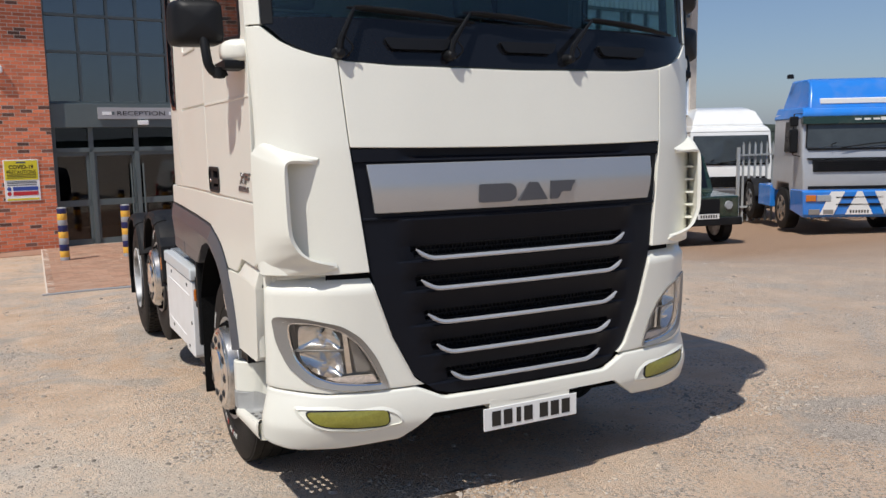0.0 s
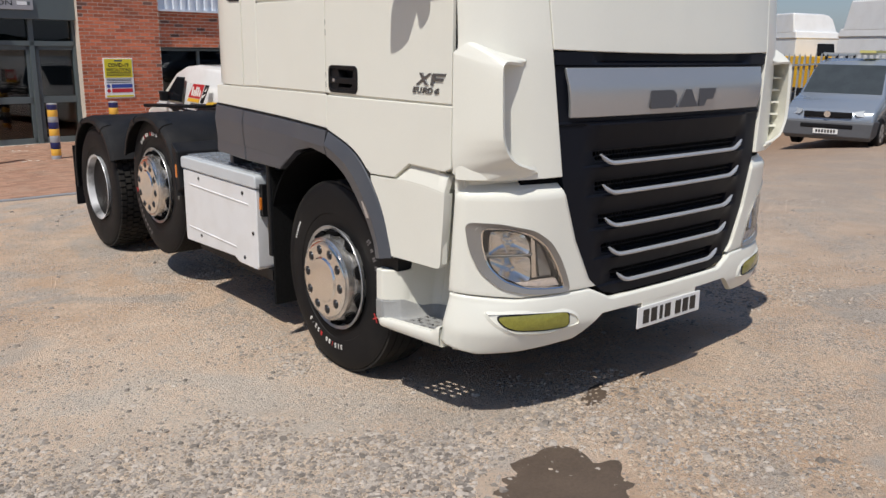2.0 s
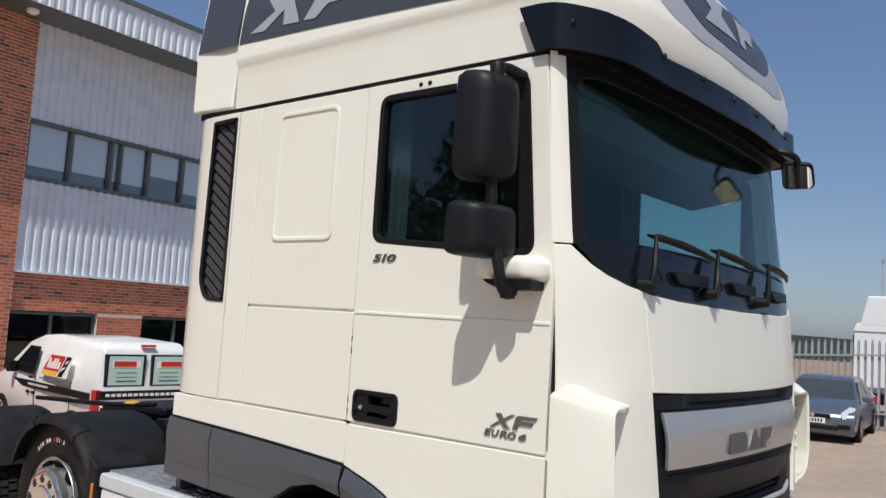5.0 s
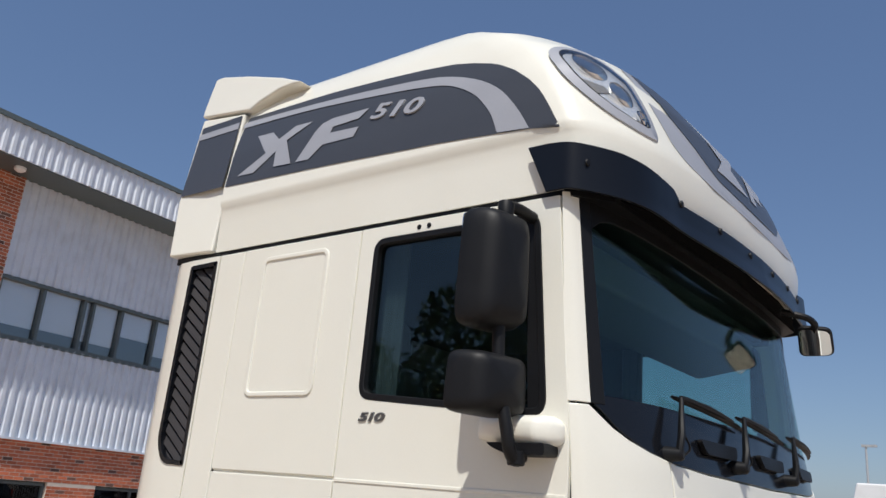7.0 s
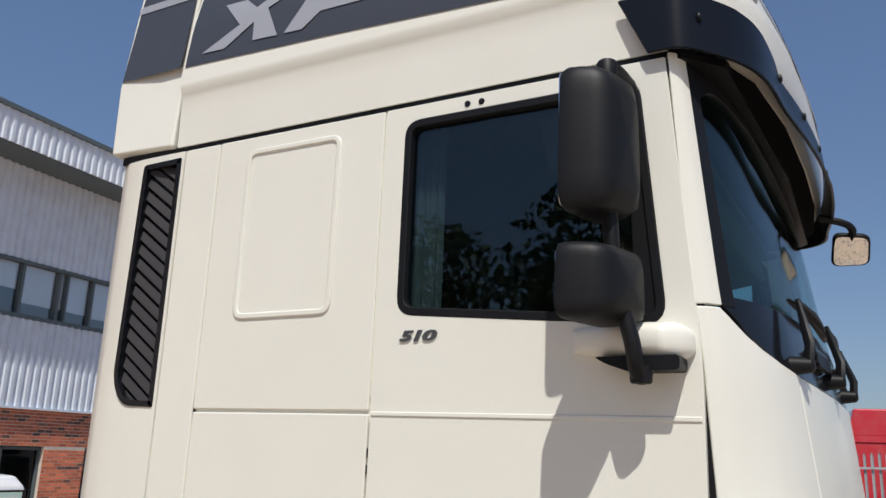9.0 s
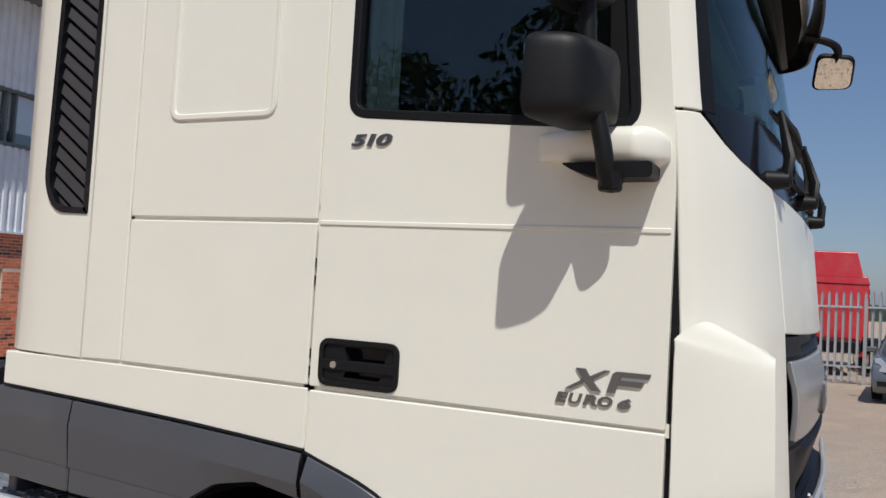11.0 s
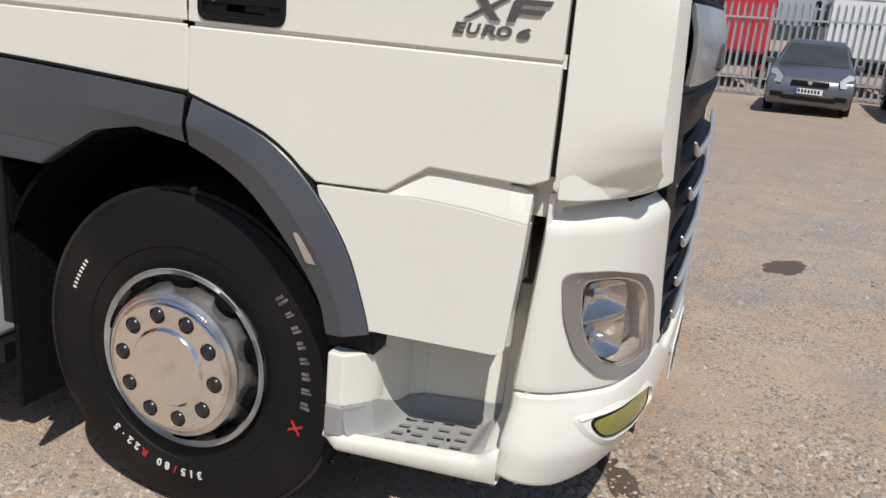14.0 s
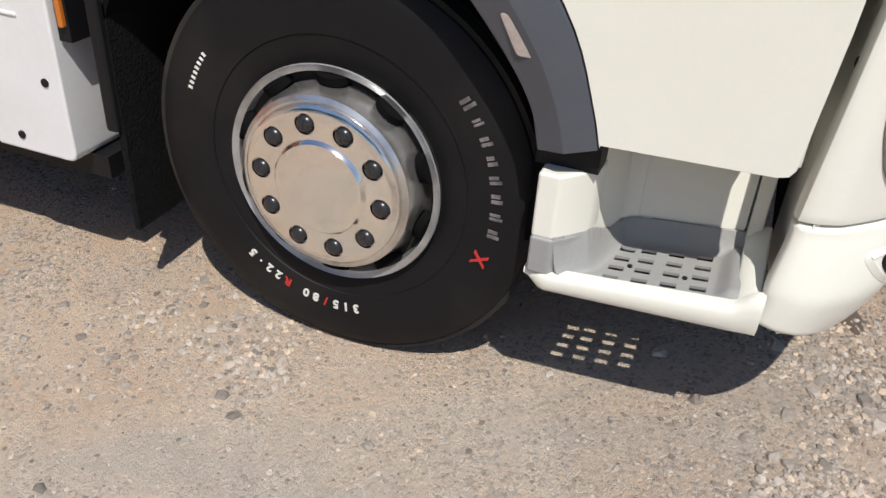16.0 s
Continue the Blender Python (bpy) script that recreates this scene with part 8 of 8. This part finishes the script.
    if trailer:
        part("trailer_box", boxed(-1.25, 2.6, 1.1, 1.25, 2.6 + trailer, H + 0.1), LWHITE, v, "white box body", bevel=0.02)
    return v


BT = lorry("blue_truck", "bright blue tractor unit with silver front and chevron bumper", (15.3, 9.6, gz(15.3, 9.6)), -31, mat("silver_cab_paint", (0.46, 0.47, 0.49), 0.3, metal=0.3), BLUE, 3.56, BLUE, screen=(1.97, 2.50), grille=(1.42, 1.68))
BT.scale = (1.05, 1.05, 1.05)
part("green_band", taper_prism([(0.20, 2.48), (0.08, 2.49), (0.10, 2.66), (0.30, 2.68)], [(2.4, 1.22), (2.9, 1.22)]), GREEN, BT, "dark green sun visor band")
part("roof_strip", boxed(-0.78, 0.30, 2.93, 0.95, 0.60, 3.06), PLATEW, BT, "white roof light box", bevel=0.02)
for x in (-0.1, 0.1, 0.3):
    part("text_bar", boxed(x, 0.075, 2.56, x + 0.14, 0.095, 2.60), WHITET, BT)
part("logo_block", boxed(0.46, 0.072, 2.55, 0.72, 0.095, 2.62), WHITET, BT)
for q in ([(-0.86, 0.46), (-0.56, 0.46), (-0.32, 0.98), (-0.62, 0.98)], [(-0.30, 0.46), (0.30, 0.46), (0.05, 0.98), (-0.05, 0.98)], [(0.56, 0.46), (0.86, 0.46), (0.62, 0.98), (0.32, 0.98)]):
    part("chevron", quad_plate([(x, -0.108, z) for x, z in q], 0.006), LWHITE, BT, "pale chevron stripe")
for z in (0.66, 0.82):
    part("bumper_slot", boxed(-0.52, -0.114, z, 0.52, -0.09, z + 0.05), BLACKP, BT, bevel=0.01)
part("front_strip", boxed(-1.1, -0.03, 1.03, 1.1, 0.05, 1.10), BLACKP, BT, bevel=0.01)
part("front_strip", boxed(-1.12, -0.035, 1.70, 1.12, 0.06, 1.73), BLACKP, BT, bevel=0.008)
part("beacon", lathe(bm_new(), [(3.6, 0.08), (3.68, 0.08), (3.70, 0.05)], 14, Matrix.Translation((-1.0, 1.7, 0)), "z"), BLACKP, BT)

# dark off-roader beside it
OR = thing("off_roader", "dark green boxy off-road vehicle with worn paint", "car", (11.05, 10.15, gz(11.05, 10.15)), -12)
part("body", taper_prism([(0.0, 0.5), (0.0, 1.08), (0.9, 1.14), (1.0, 1.15), (1.25, 1.95), (4.0, 1.97), (4.1, 0.5)], [(0.4, 0.85), (1.1, 0.86), (2.0, 0.72)]), GREEN, OR, "dark green body", bevel=0.04)
part("front_bumper", boxed(-0.85, -0.14, 0.45, 0.85, 0.02, 0.62), MUDGUARD, OR, bevel=0.02)
part("grille", boxed(-0.35, -0.02, 0.70, 0.35, 0.02, 1.02), BLACKP, OR)
plate_bars(OR, -0.14, 0.60)
for sg in (-1, 1):
    part("headlamp", lathe(bm_new(), [(-0.03, 0.09), (0.01, 0.1)], 18, Matrix.Translation((sg * 0.58, 0, 0.88)), "y"), CARL, OR)
    for y in (0.6, 3.2):
        simple_wheel(OR, sg * 0.74, y, 0.38, 0.24, STEELW)
part("windscreen", quad_plate([(-0.68, 1.02, 1.22), (0.68, 1.02, 1.22), (0.64, 1.20, 1.86), (-0.64, 1.20, 1.86)], 0.02), BLACKG, OR)

lorry("white_truck", "white tractor unit with a high roof behind the gate", (17.0, 15.2, -0.80), -33, LWHITE, LWHITE, 3.52, swoop=True, bumper=mat("grey_bumper_plastic", (0.1, 0.1, 0.11), 0.6))
for at, turn, h in (((27.5, 4.3, -0.2), 95, 3.9), ((28.0, -3.4, 0.1), 92, 3.8), ((26.5, 9.3, -0.4), 70, 3.9), ((30, 14, -0.4), 60, 3.7)):
    lorry("white_truck", "white tractor unit parked beyond the fence", at, turn, LWHITE, LWHITE, h)
lorry("red_truck", "red tractor unit parked beyond the fence", (28.5, 0.75, 0.0), 97, REDP, REDP, 3.8)
cont = thing("yellow_skip", "yellow steel container beyond the fence", "container", (25.5, 13.6, -0.42), -25)
part("shell", boxed(-3, -1.2, 0.9, 3, 1.2, 2.1), YELLOW, cont, bevel=0.03)
for k in range(13):
    part("rib", boxed(-3 + k * 0.48, -1.26, 0.95, -2.92 + k * 0.48, -1.2, 2.05), YELLOW, cont)
part("under_frame", boxed(-3, -1.0, 0.0, 3, 1.0, 0.9), BLACKP, cont)

# ==== fence, bollards, paving, wet patches ====
def palisade(name, a, b, top=2.35):
    """Rows of pointed steel pales on two rails between two places."""
    a, b = Vector((*a, 0)), Vector((*b, 0))
    d = (b - a)
    n = int(d.length / 0.165)
    turn = math.degrees(math.atan2(d.y, d.x))
    f = thing(name, "galvanised steel palisade fence with pointed pales", "fence", (a.x, a.y, ground_z(a.x, a.y)), turn)
    bm = bm_new()
    prof = [(-0.034, 0.0), (-0.012, 0.018), (0.012, 0.018), (0.034, 0.0)]
    zs = [0.05, top - 0.10, top]
    grid(bm, lambda k, z: ((prof[k][0] if z < top else prof[k][0] * 0.12), -prof[k][1], z), range(4), zs, thick=(0, 0.004, 0))
    first = part("pale", bm, STEEL, f)
    gz0 = ground_z(a.x, a.y)
    for i in range(n):
        p = a + d * (i / n)
        o = first if i == 0 else first.copy()
        if i:
            scene.collection.objects.link(o)
        o.location = (d.length * i / n, 0, ground_z(p.x, p.y) - gz0 + 0.004 * math.sin(i * 1.7))
    dz = ground_z(b.x, b.y) - gz0
    for z in (0.45, top - 0.4):
        bm = bm_new()
        box(bm, 0, 0.01, z, d.length, 0.05, z + 0.05)
        for v in bm.verts:
            v.co.z += dz * v.co.x / d.length
        part("rail", bm, STEEL, f)
    k = max(1, int(d.length / 2.75))
    for i in range(k + 1):
        x = d.length * i / k
        part("post", boxed(x - 0.04, 0.05, dz * x / d.length, x + 0.04, 0.13, top - 0.15 + dz * x / d.length), STEEL, f)
    return f


palisade("palisade_fence", (20.2, -9.5), (20.0, 2.5))
palisade("palisade_fence", (20.0, 2.5), (20.4, 12.0))
palisade("palisade_gate", (20.4, 12.0), (16.2, 14.2))

NAVYB = mat("navy_band", (0.015, 0.018, 0.09), 0.4)
YELB = mat("yellow_band", (0.75, 0.42, 0.06), 0.45)
POSTG = mat("grey_post", (0.33, 0.34, 0.36), 0.45, dirt=(0.2, 0.18, 0.15), dirt_amount=0.3)


def bollard(x, y):
    b = thing("bollard", "steel bollard with navy, yellow and grey bands", "bollard", (x, y, ground_z(x, y) - 0.01), 0, group="bollards at the entrance")
    bands = [(0.0, 0.09, POSTG), (0.09, 0.21, YELB), (0.21, 0.33, NAVYB), (0.33, 0.45, POSTG), (0.45, 0.57, YELB), (0.57, 0.69, NAVYB), (0.69, 0.79, POSTG), (0.79, 0.91, YELB), (0.91, 1.0, NAVYB)]
    for z0, z1, m_ in bands:
        part("band", lathe(bm_new(), [(z0, 0.084), (z0 + 0.002, 0.085), (z1 - 0.002, 0.085), (z1, 0.084)], 24, None, "z"), m_, b)
    part("cap", lathe(bm_new(), [(1.0, 0.08), (1.012, 0.086), (1.022, 0.078), (1.03, 0.02)], 24, None, "z"), POSTG, b)


for bx, by in ((-1.66, 13.5), (-0.555, 13.45), (0.54, 13.5), (1.65, 13.6)):
    bollard(bx, by)


def many_boxes(name, rows, material, parent=None, label="", kind="stuff", category=""):
    """One mesh of many small blocks; each row is a list of eight corners."""
    faces = ((3, 2, 1, 0), (4, 5, 6, 7), (0, 1, 5, 4), (1, 2, 6, 5), (2, 3, 7, 6), (3, 0, 4, 7))
    vs = [c for r in rows for c in r]
    fs = [[8 * i + k for k in f] for i in range(len(rows)) for f in faces]
    me = bpy.data.meshes.new(name)
    me.from_pydata(vs, [], fs)
    me.materials.append(material)
    ob = new(name, me)
    if parent:
        ob.parent = parent
    return tagged(ob, label, category, kind=kind)


def corners(x0, y0, z0, x1, y1, z1):
    return [(x, y, z) for z in (z0, z1) for x, y in ((x0, y0), (x1, y0), (x1, y1), (x0, y1))]


def build_paving():
    bm = bm_new()
    xs, ys = steps(-2.05, 3.6, 24), steps(9.0, 16.4, 24)
    grid(bm, lambda x, y: (x, y + x * 0.06, ground_z(x, y + x * 0.06) + 0.012), xs, ys, thick=(0, 0, -0.1))
    pave = tagged(link("pavement", bm, MORTAR), "red brick paving before the entrance", "pavement", kind="structure")
    bm = bm_new()
    grid(bm, lambda x, y: (x, y + x * 0.06, ground_z(x, y + x * 0.06) + 0.012), steps(-14, -2.05, 20), steps(15.0, 16.4, 4), thick=(0, 0, -0.1))
    tagged(link("pavement", bm, PAVER), "red brick pavement along the wall", "pavement", kind="structure")
    rows, rng = [], random.Random(2)
    for i in range(int(7.3 / 0.105)):
        y = 9.03 + i * 0.105
        x = -2.03 + (0.1 if i % 2 else 0.0)
        while x < 3.4:
            w = 0.2
            z = ground_z(x, y + x * 0.06) + 0.012 + rng.uniform(0.003, 0.008)
            r = corners(x, y, z - 0.02, x + w, y + 0.098, z)
            rows.append([(a, b + a * 0.06, c) for a, b, c in r])
            x += 0.207
    many_boxes("paving_bricks", rows, PAVER, pave, "red paving bricks")
    kerb = bm_new()
    grid(kerb, lambda k, x: (x, 9.0 - 0.01 + x * 0.06 - (0.1 if k else 0), ground_z(x, 9 + x * 0.06) + 0.02), (0, 1), steps(-2.1, 3.6, 24), thick=(0, 0, -0.1))
    tagged(link("kerb", kerb, POSTG), "worn concrete paving edge", "kerb", kind="structure")


build_paving()

WET = mat("wet_oily_dirt", (0.115, 0.083, 0.06), 0.55, spec=0.5, var=0.25, scale=6, fine=60, bump=0.3, bump_scale=60)


def wet_patch(name, cx, cy, rx, ry, seed, label, turn=0.0):
    bm, n = bm_new(), 72
    c = bm.verts.new((cx, cy, ground_z(cx, cy) + 0.004))
    prev = None
    for ring in range(1, 6):
        t = ring / 5
        vs = []
        for k in range(n):
            a = 2 * math.pi * k / n
            w = 1 + 0.32 * noise.noise((math.cos(a) * 1.3 + seed, math.sin(a) * 1.3, seed * 2)) + 0.26 * noise.noise((math.cos(a) * 4 + seed, math.sin(a) * 4, 5)) + 0.08 * noise.noise((math.cos(a) * 11, math.sin(a) * 11, seed))
            px, py = rx * w * t * math.cos(a), ry * w * t * math.sin(a)
            q = radians(turn)
            x, y = cx + px * math.cos(q) - py * math.sin(q), cy + px * math.sin(q) + py * math.cos(q)
            vs.append(bm.verts.new((x, y, ground_z(x, y) + (0.004 if ring < 5 else -0.004))))
        for k in range(n):
            if prev:
                bm.faces.new((prev[k], vs[k], vs[(k + 1) % n], prev[(k + 1) % n]))
            else:
                bm.faces.new((c, vs[k], vs[(k + 1) % n]))
        prev = vs
    tagged(link(name, bm, WET, smooth=80), label, "puddle", kind="structure")


wet_patch("wet_patch", -1.30, -0.52, 0.34, 0.28, 1.3, "dark damp patch on the dirt", 20)
wet_patch("wet_patch", 2.75, -0.60, 0.24, 0.13, 4.1, "small dark oil stain on the dirt", -25)
wet_patch("wet_patch", -0.43, 0.05, 0.17, 0.06, 9.7, "small dark drip stain by the bumper", 30)


def build_stones():
    """Loose gravel: many small angular stones, thicker in drifts."""
    rng = np.random.RandomState(7)
    ang5 = np.arange(5) * 2 * math.pi / 5
    oct_v = np.array([(math.cos(a), math.sin(a), -0.1) for a in ang5] + [(0.62 * math.cos(a + 0.6), 0.62 * math.sin(a + 0.6), 0.8) for a in ang5])
    oct_f = np.array([(5, 6, 7), (5, 7, 8), (5, 8, 9)] + [t for i in range(5) for t in ((i, (i + 1) % 5, 5 + i), ((i + 1) % 5, 5 + (i + 1) % 5, 5 + i))])
    for name, count, smin, smax, box_, m_ in (("gravel", 24000, 0.004, 0.014, (-4.6, 4.5, -3.2, 5.5), GRAVEL), ("gravel", 16000, 0.004, 0.015, (-4.6, 3, -3, 5), TANST), ("gravel", 6000, 0.006, 0.021, (-3.9, -1.3, -1.2, 2.4), GRAVEL), ("gravel", 15000, 0.0025, 0.008, (-3.7, -1.0, -1.4, 2.5), GRAVEL), ("gravel", 1500, 0.014, 0.03, (-5.0, 9, -4, 9), GRAVEL)):
        pts = []
        while len(pts) < count and smax >= 0.01:
            x, y = rng.uniform(box_[0], box_[1]), rng.uniform(box_[2], box_[3])
            n = noise.noise((x * 0.9, y * 0.9, 2.2)) + 0.55 * noise.noise((x * 2.8, y * 2.8, 7.0)) + 0.3 * noise.noise((x * 7, y * 7, 1.0))
            bank = 0.5 * math.exp(-((x + 2.6) ** 2 + (y - 0.9) ** 2) / 0.7) + 0.4 * math.exp(-((x + 0.4) ** 2 + (y + 0.35) ** 2) / 0.5) + 0.3 * math.exp(-((x + 1.7) ** 2 + (y + 0.1) ** 2) / 0.25)
            d = min(1.0, max(0.0, (n + bank - 0.2) * 2.2)) + 0.04
            near = math.exp(-((x + 1.8) ** 2 + (y - 0.2) ** 2) / 9.0)
            damp = any((x - px) ** 2 / (rx * rx) + (y - py) ** 2 / (ry * ry) < 1 for px, py, rx, ry in ((-1.30, -0.52, 0.36, 0.32), (2.75, -0.6, 0.24, 0.15), (0.15, 0.15, 0.2, 0.1)))
            if rng.rand() < d * (0.2 + 0.8 * near) * (0.05 if damp else 1.0):
                pts.append((x, y, ground_z(x, y)))
        if smax < 0.01:
            # fine chippings lie everywhere
            pts = [(x, y, ground_z(x, y)) for x, y in zip(rng.uniform(box_[0], box_[1], count), rng.uniform(box_[2], box_[3], count))]
        P = np.array(pts)
        S_ = rng.uniform(0, 1, count) ** 2.2 * (smax - smin) + smin
        ang = rng.uniform(0, 2 * math.pi, count)
        j = 1 + rng.uniform(-0.38, 0.38, (count, 10, 3))
        V = oct_v[None] * j * S_[:, None, None] * np.stack([np.ones(count), rng.uniform(0.6, 1, count), rng.uniform(0.22, 0.6, count)], 1)[:, None, :]
        ca, sa = np.cos(ang)[:, None], np.sin(ang)[:, None]
        W = np.stack([V[..., 0] * ca - V[..., 1] * sa, V[..., 0] * sa + V[..., 1] * ca, V[..., 2]], -1) + P[:, None, :]
        W[..., 2] += (S_ * 0.02)[:, None]
        F = (oct_f[None] + 10 * np.arange(count)[:, None, None]).reshape(-1, 3)
        me = bpy.data.meshes.new(name)
        me.from_pydata(W.reshape(-1, 3).tolist(), [], F.tolist())
        me.materials.append(m_)
        tagged(new(name, me), "loose angular grey and tan gravel on the dirt", "gravel", kind="stuff")


TANST = mat("tan_stone", (0.43, 0.345, 0.265), 0.95, spec=0.15, var=0.15, scale=30, island=0.4, bump=0.2)
GRAVEL = mat("gravel_stone", (0.35, 0.305, 0.262), 0.95, spec=0.15, var=0.15, scale=30, island=0.5, bump=0.2)
build_stones()


DARKBR = mat("burnt_brick", (0.15, 0.075, 0.055), 0.85, var=0.2, island=0.35)


def build_bricks():
    """Proud bricks on the mortar walls: the entrance pier brick by brick, the rest joined."""
    rng = random.Random(5)
    me = bpy.data.meshes.new("brick")
    me.from_pydata(corners(0, -0.002, 0, 0.212, 0.01, 0.062), [], [(3, 2, 1, 0), (4, 5, 6, 7), (0, 1, 5, 4), (1, 2, 6, 5), (2, 3, 7, 6), (3, 0, 4, 7)])
    me.materials.append(BRICKS)
    for w, x0, x1, z0, z1, y in BRICK_WALLS:
        rows, dark, loose = [], [], 0
        x0_, x1_ = max(x0, -6.5), min(x1, 12.5)
        k = 0
        z = z0 + 0.01
        while z + 0.065 <= z1:
            x = x0_ - (0.1125 if k % 2 else 0.0)
            while x < x1_ - 0.02:
                a, b = max(x, x0_), min(x + 0.215, x1_)
                if b - a > 0.03:
                    full = b - a > 0.21
                    if x0 == 1.95 and z < 2.6 and full and loose < 290:
                        o = bpy.data.objects.new("brick", me)
                        scene.collection.objects.link(o)
                        o.parent, o.location = w, (a, y - rng.uniform(0, 0.0015), z)
                        loose += 1
                    else:
                        (dark if rng.random() < 0.07 else rows).append(corners(a, y - 0.002 - rng.uniform(0, 0.0015), z, max(a + 0.03, b - 0.003), y + 0.01, z + 0.062))
                x += 0.225
            z += 0.075
            k += 1
        if rows:
            many_boxes("bricks", rows, BRICKS, w, "red-orange facing bricks")
        if dark:
            many_boxes("dark_bricks", dark, DARKBR, w, "dark burnt facing bricks")


build_bricks()


def tree(x, y, h, seed):
    t = thing("tree", "broad leafy tree with a dark green crown", "tree", (x, y, ground_z(x, y) - 0.05), 0, group="trees across the yard")
    rng = np.random.RandomState(seed)
    bark, leaf = BARK, LEAF
    part("trunk", tube(bm_new(), [(0, 0, 0), (0.05, 0.02, h * 0.2), (-0.03, 0.05, h * 0.45), (0.08, 0, h * 0.7)], [0.24, 0.18, 0.13, 0.05], 10), bark, t)
    cl = []
    for k in range(9):
        a, r = rng.uniform(0, 6.28), rng.uniform(0.15, 0.36) * h
        z = h * rng.uniform(0.42, 0.92)
        r *= 1.15 - abs(z / h - 0.6)
        e = (r * math.cos(a), r * math.sin(a), z)
        part("limb", tube(bm_new(), [(0, 0, h * 0.3), (e[0] * 0.5, e[1] * 0.5, (h * 0.35 + z) / 2), e], [0.09, 0.06, 0.02], 6), bark, t)
        cl.append((e, rng.uniform(0.12, 0.2) * h))
    cl.append(((0, 0, h * 0.88), 0.16 * h))
    n = 420
    V, F = [], []
    for c, r in cl:
        d = rng.normal(size=(n, 3))
        d /= np.linalg.norm(d, axis=1)[:, None]
        p = np.array(c) + d * (r * rng.uniform(0.45, 1.05, n) ** 0.6)[:, None]
        for q in p:
            u, w = rng.normal(size=3), rng.normal(size=3)
            u /= np.linalg.norm(u)
            w = np.cross(u, w)
            w /= np.linalg.norm(w)
            s = rng.uniform(0.07, 0.16) * h / 8
            b = len(V)
            V += [tuple(q - u * s), tuple(q + w * s * 0.6), tuple(q + u * s), tuple(q - w * s * 0.6)]
            F.append((b, b + 1, b + 2, b + 3))
    me = bpy.data.meshes.new("crown")
    me.from_pydata(V, [], F)
    me.materials.append(leaf)
    o = new("crown", me)
    o.parent = t


BARK = mat("grey_brown_bark", (0.09, 0.07, 0.05), 0.95, var=0.3, bump=0.4, bump_scale=30)
LEAF = mat("dark_green_leaves", (0.045, 0.085, 0.025), 0.6, var=0.3, island=0.4)
for k, (tx, ty, th) in enumerate(((-24, 0.5, 9.8), (-25, 7.0, 12.2), (-23, 13, 9.5), (-25, 19, 10.5), (-27, 26, 9.5), (-24, 33, 9), (-27, -6, 9.5))):
    tree(tx, ty, th, 20 + k)


def far_woods():
    """A low line of hedges and trees on the horizon."""
    rng = np.random.RandomState(3)
    bm = bm_new()
    for ring, (r, h0) in enumerate(((160, 4.0), (420, 9.0))):
        n = 150
        grid(bm, lambda k, t: ((r + 3 * (k % 2)) * math.cos(k / n * 6.2832), (r + 3 * (k % 2)) * math.sin(k / n * 6.2832), -1 + t * h0 * (0.75 + 0.5 * noise.noise((k * 0.31, ring * 9.0, 1)) + 0.25 * noise.noise((k * 1.1, 2, ring)))), range(n), (0, 0.5, 1), thick=(0, 0, -0.01), close_u=True)
    tagged(link("far_woods", bm, mat("hazy_far_trees", (0.10, 0.135, 0.12), 0.95, var=0.3, scale=0.1, fine=2)), "hazy distant trees and hedges", "woods", kind="stuff")


far_woods()
lamp = thing("street_lamp", "thin grey lighting column beyond the fence", "street lamp", (46, 8.6, -0.4))
part("column", lathe(bm_new(), [(0, 0.09), (7.2, 0.05)], 10, None, "z"), STEEL, lamp)
part("lantern", boxed(-0.1, -0.55, 7.2, 0.1, 0.2, 7.32), STEEL, lamp)
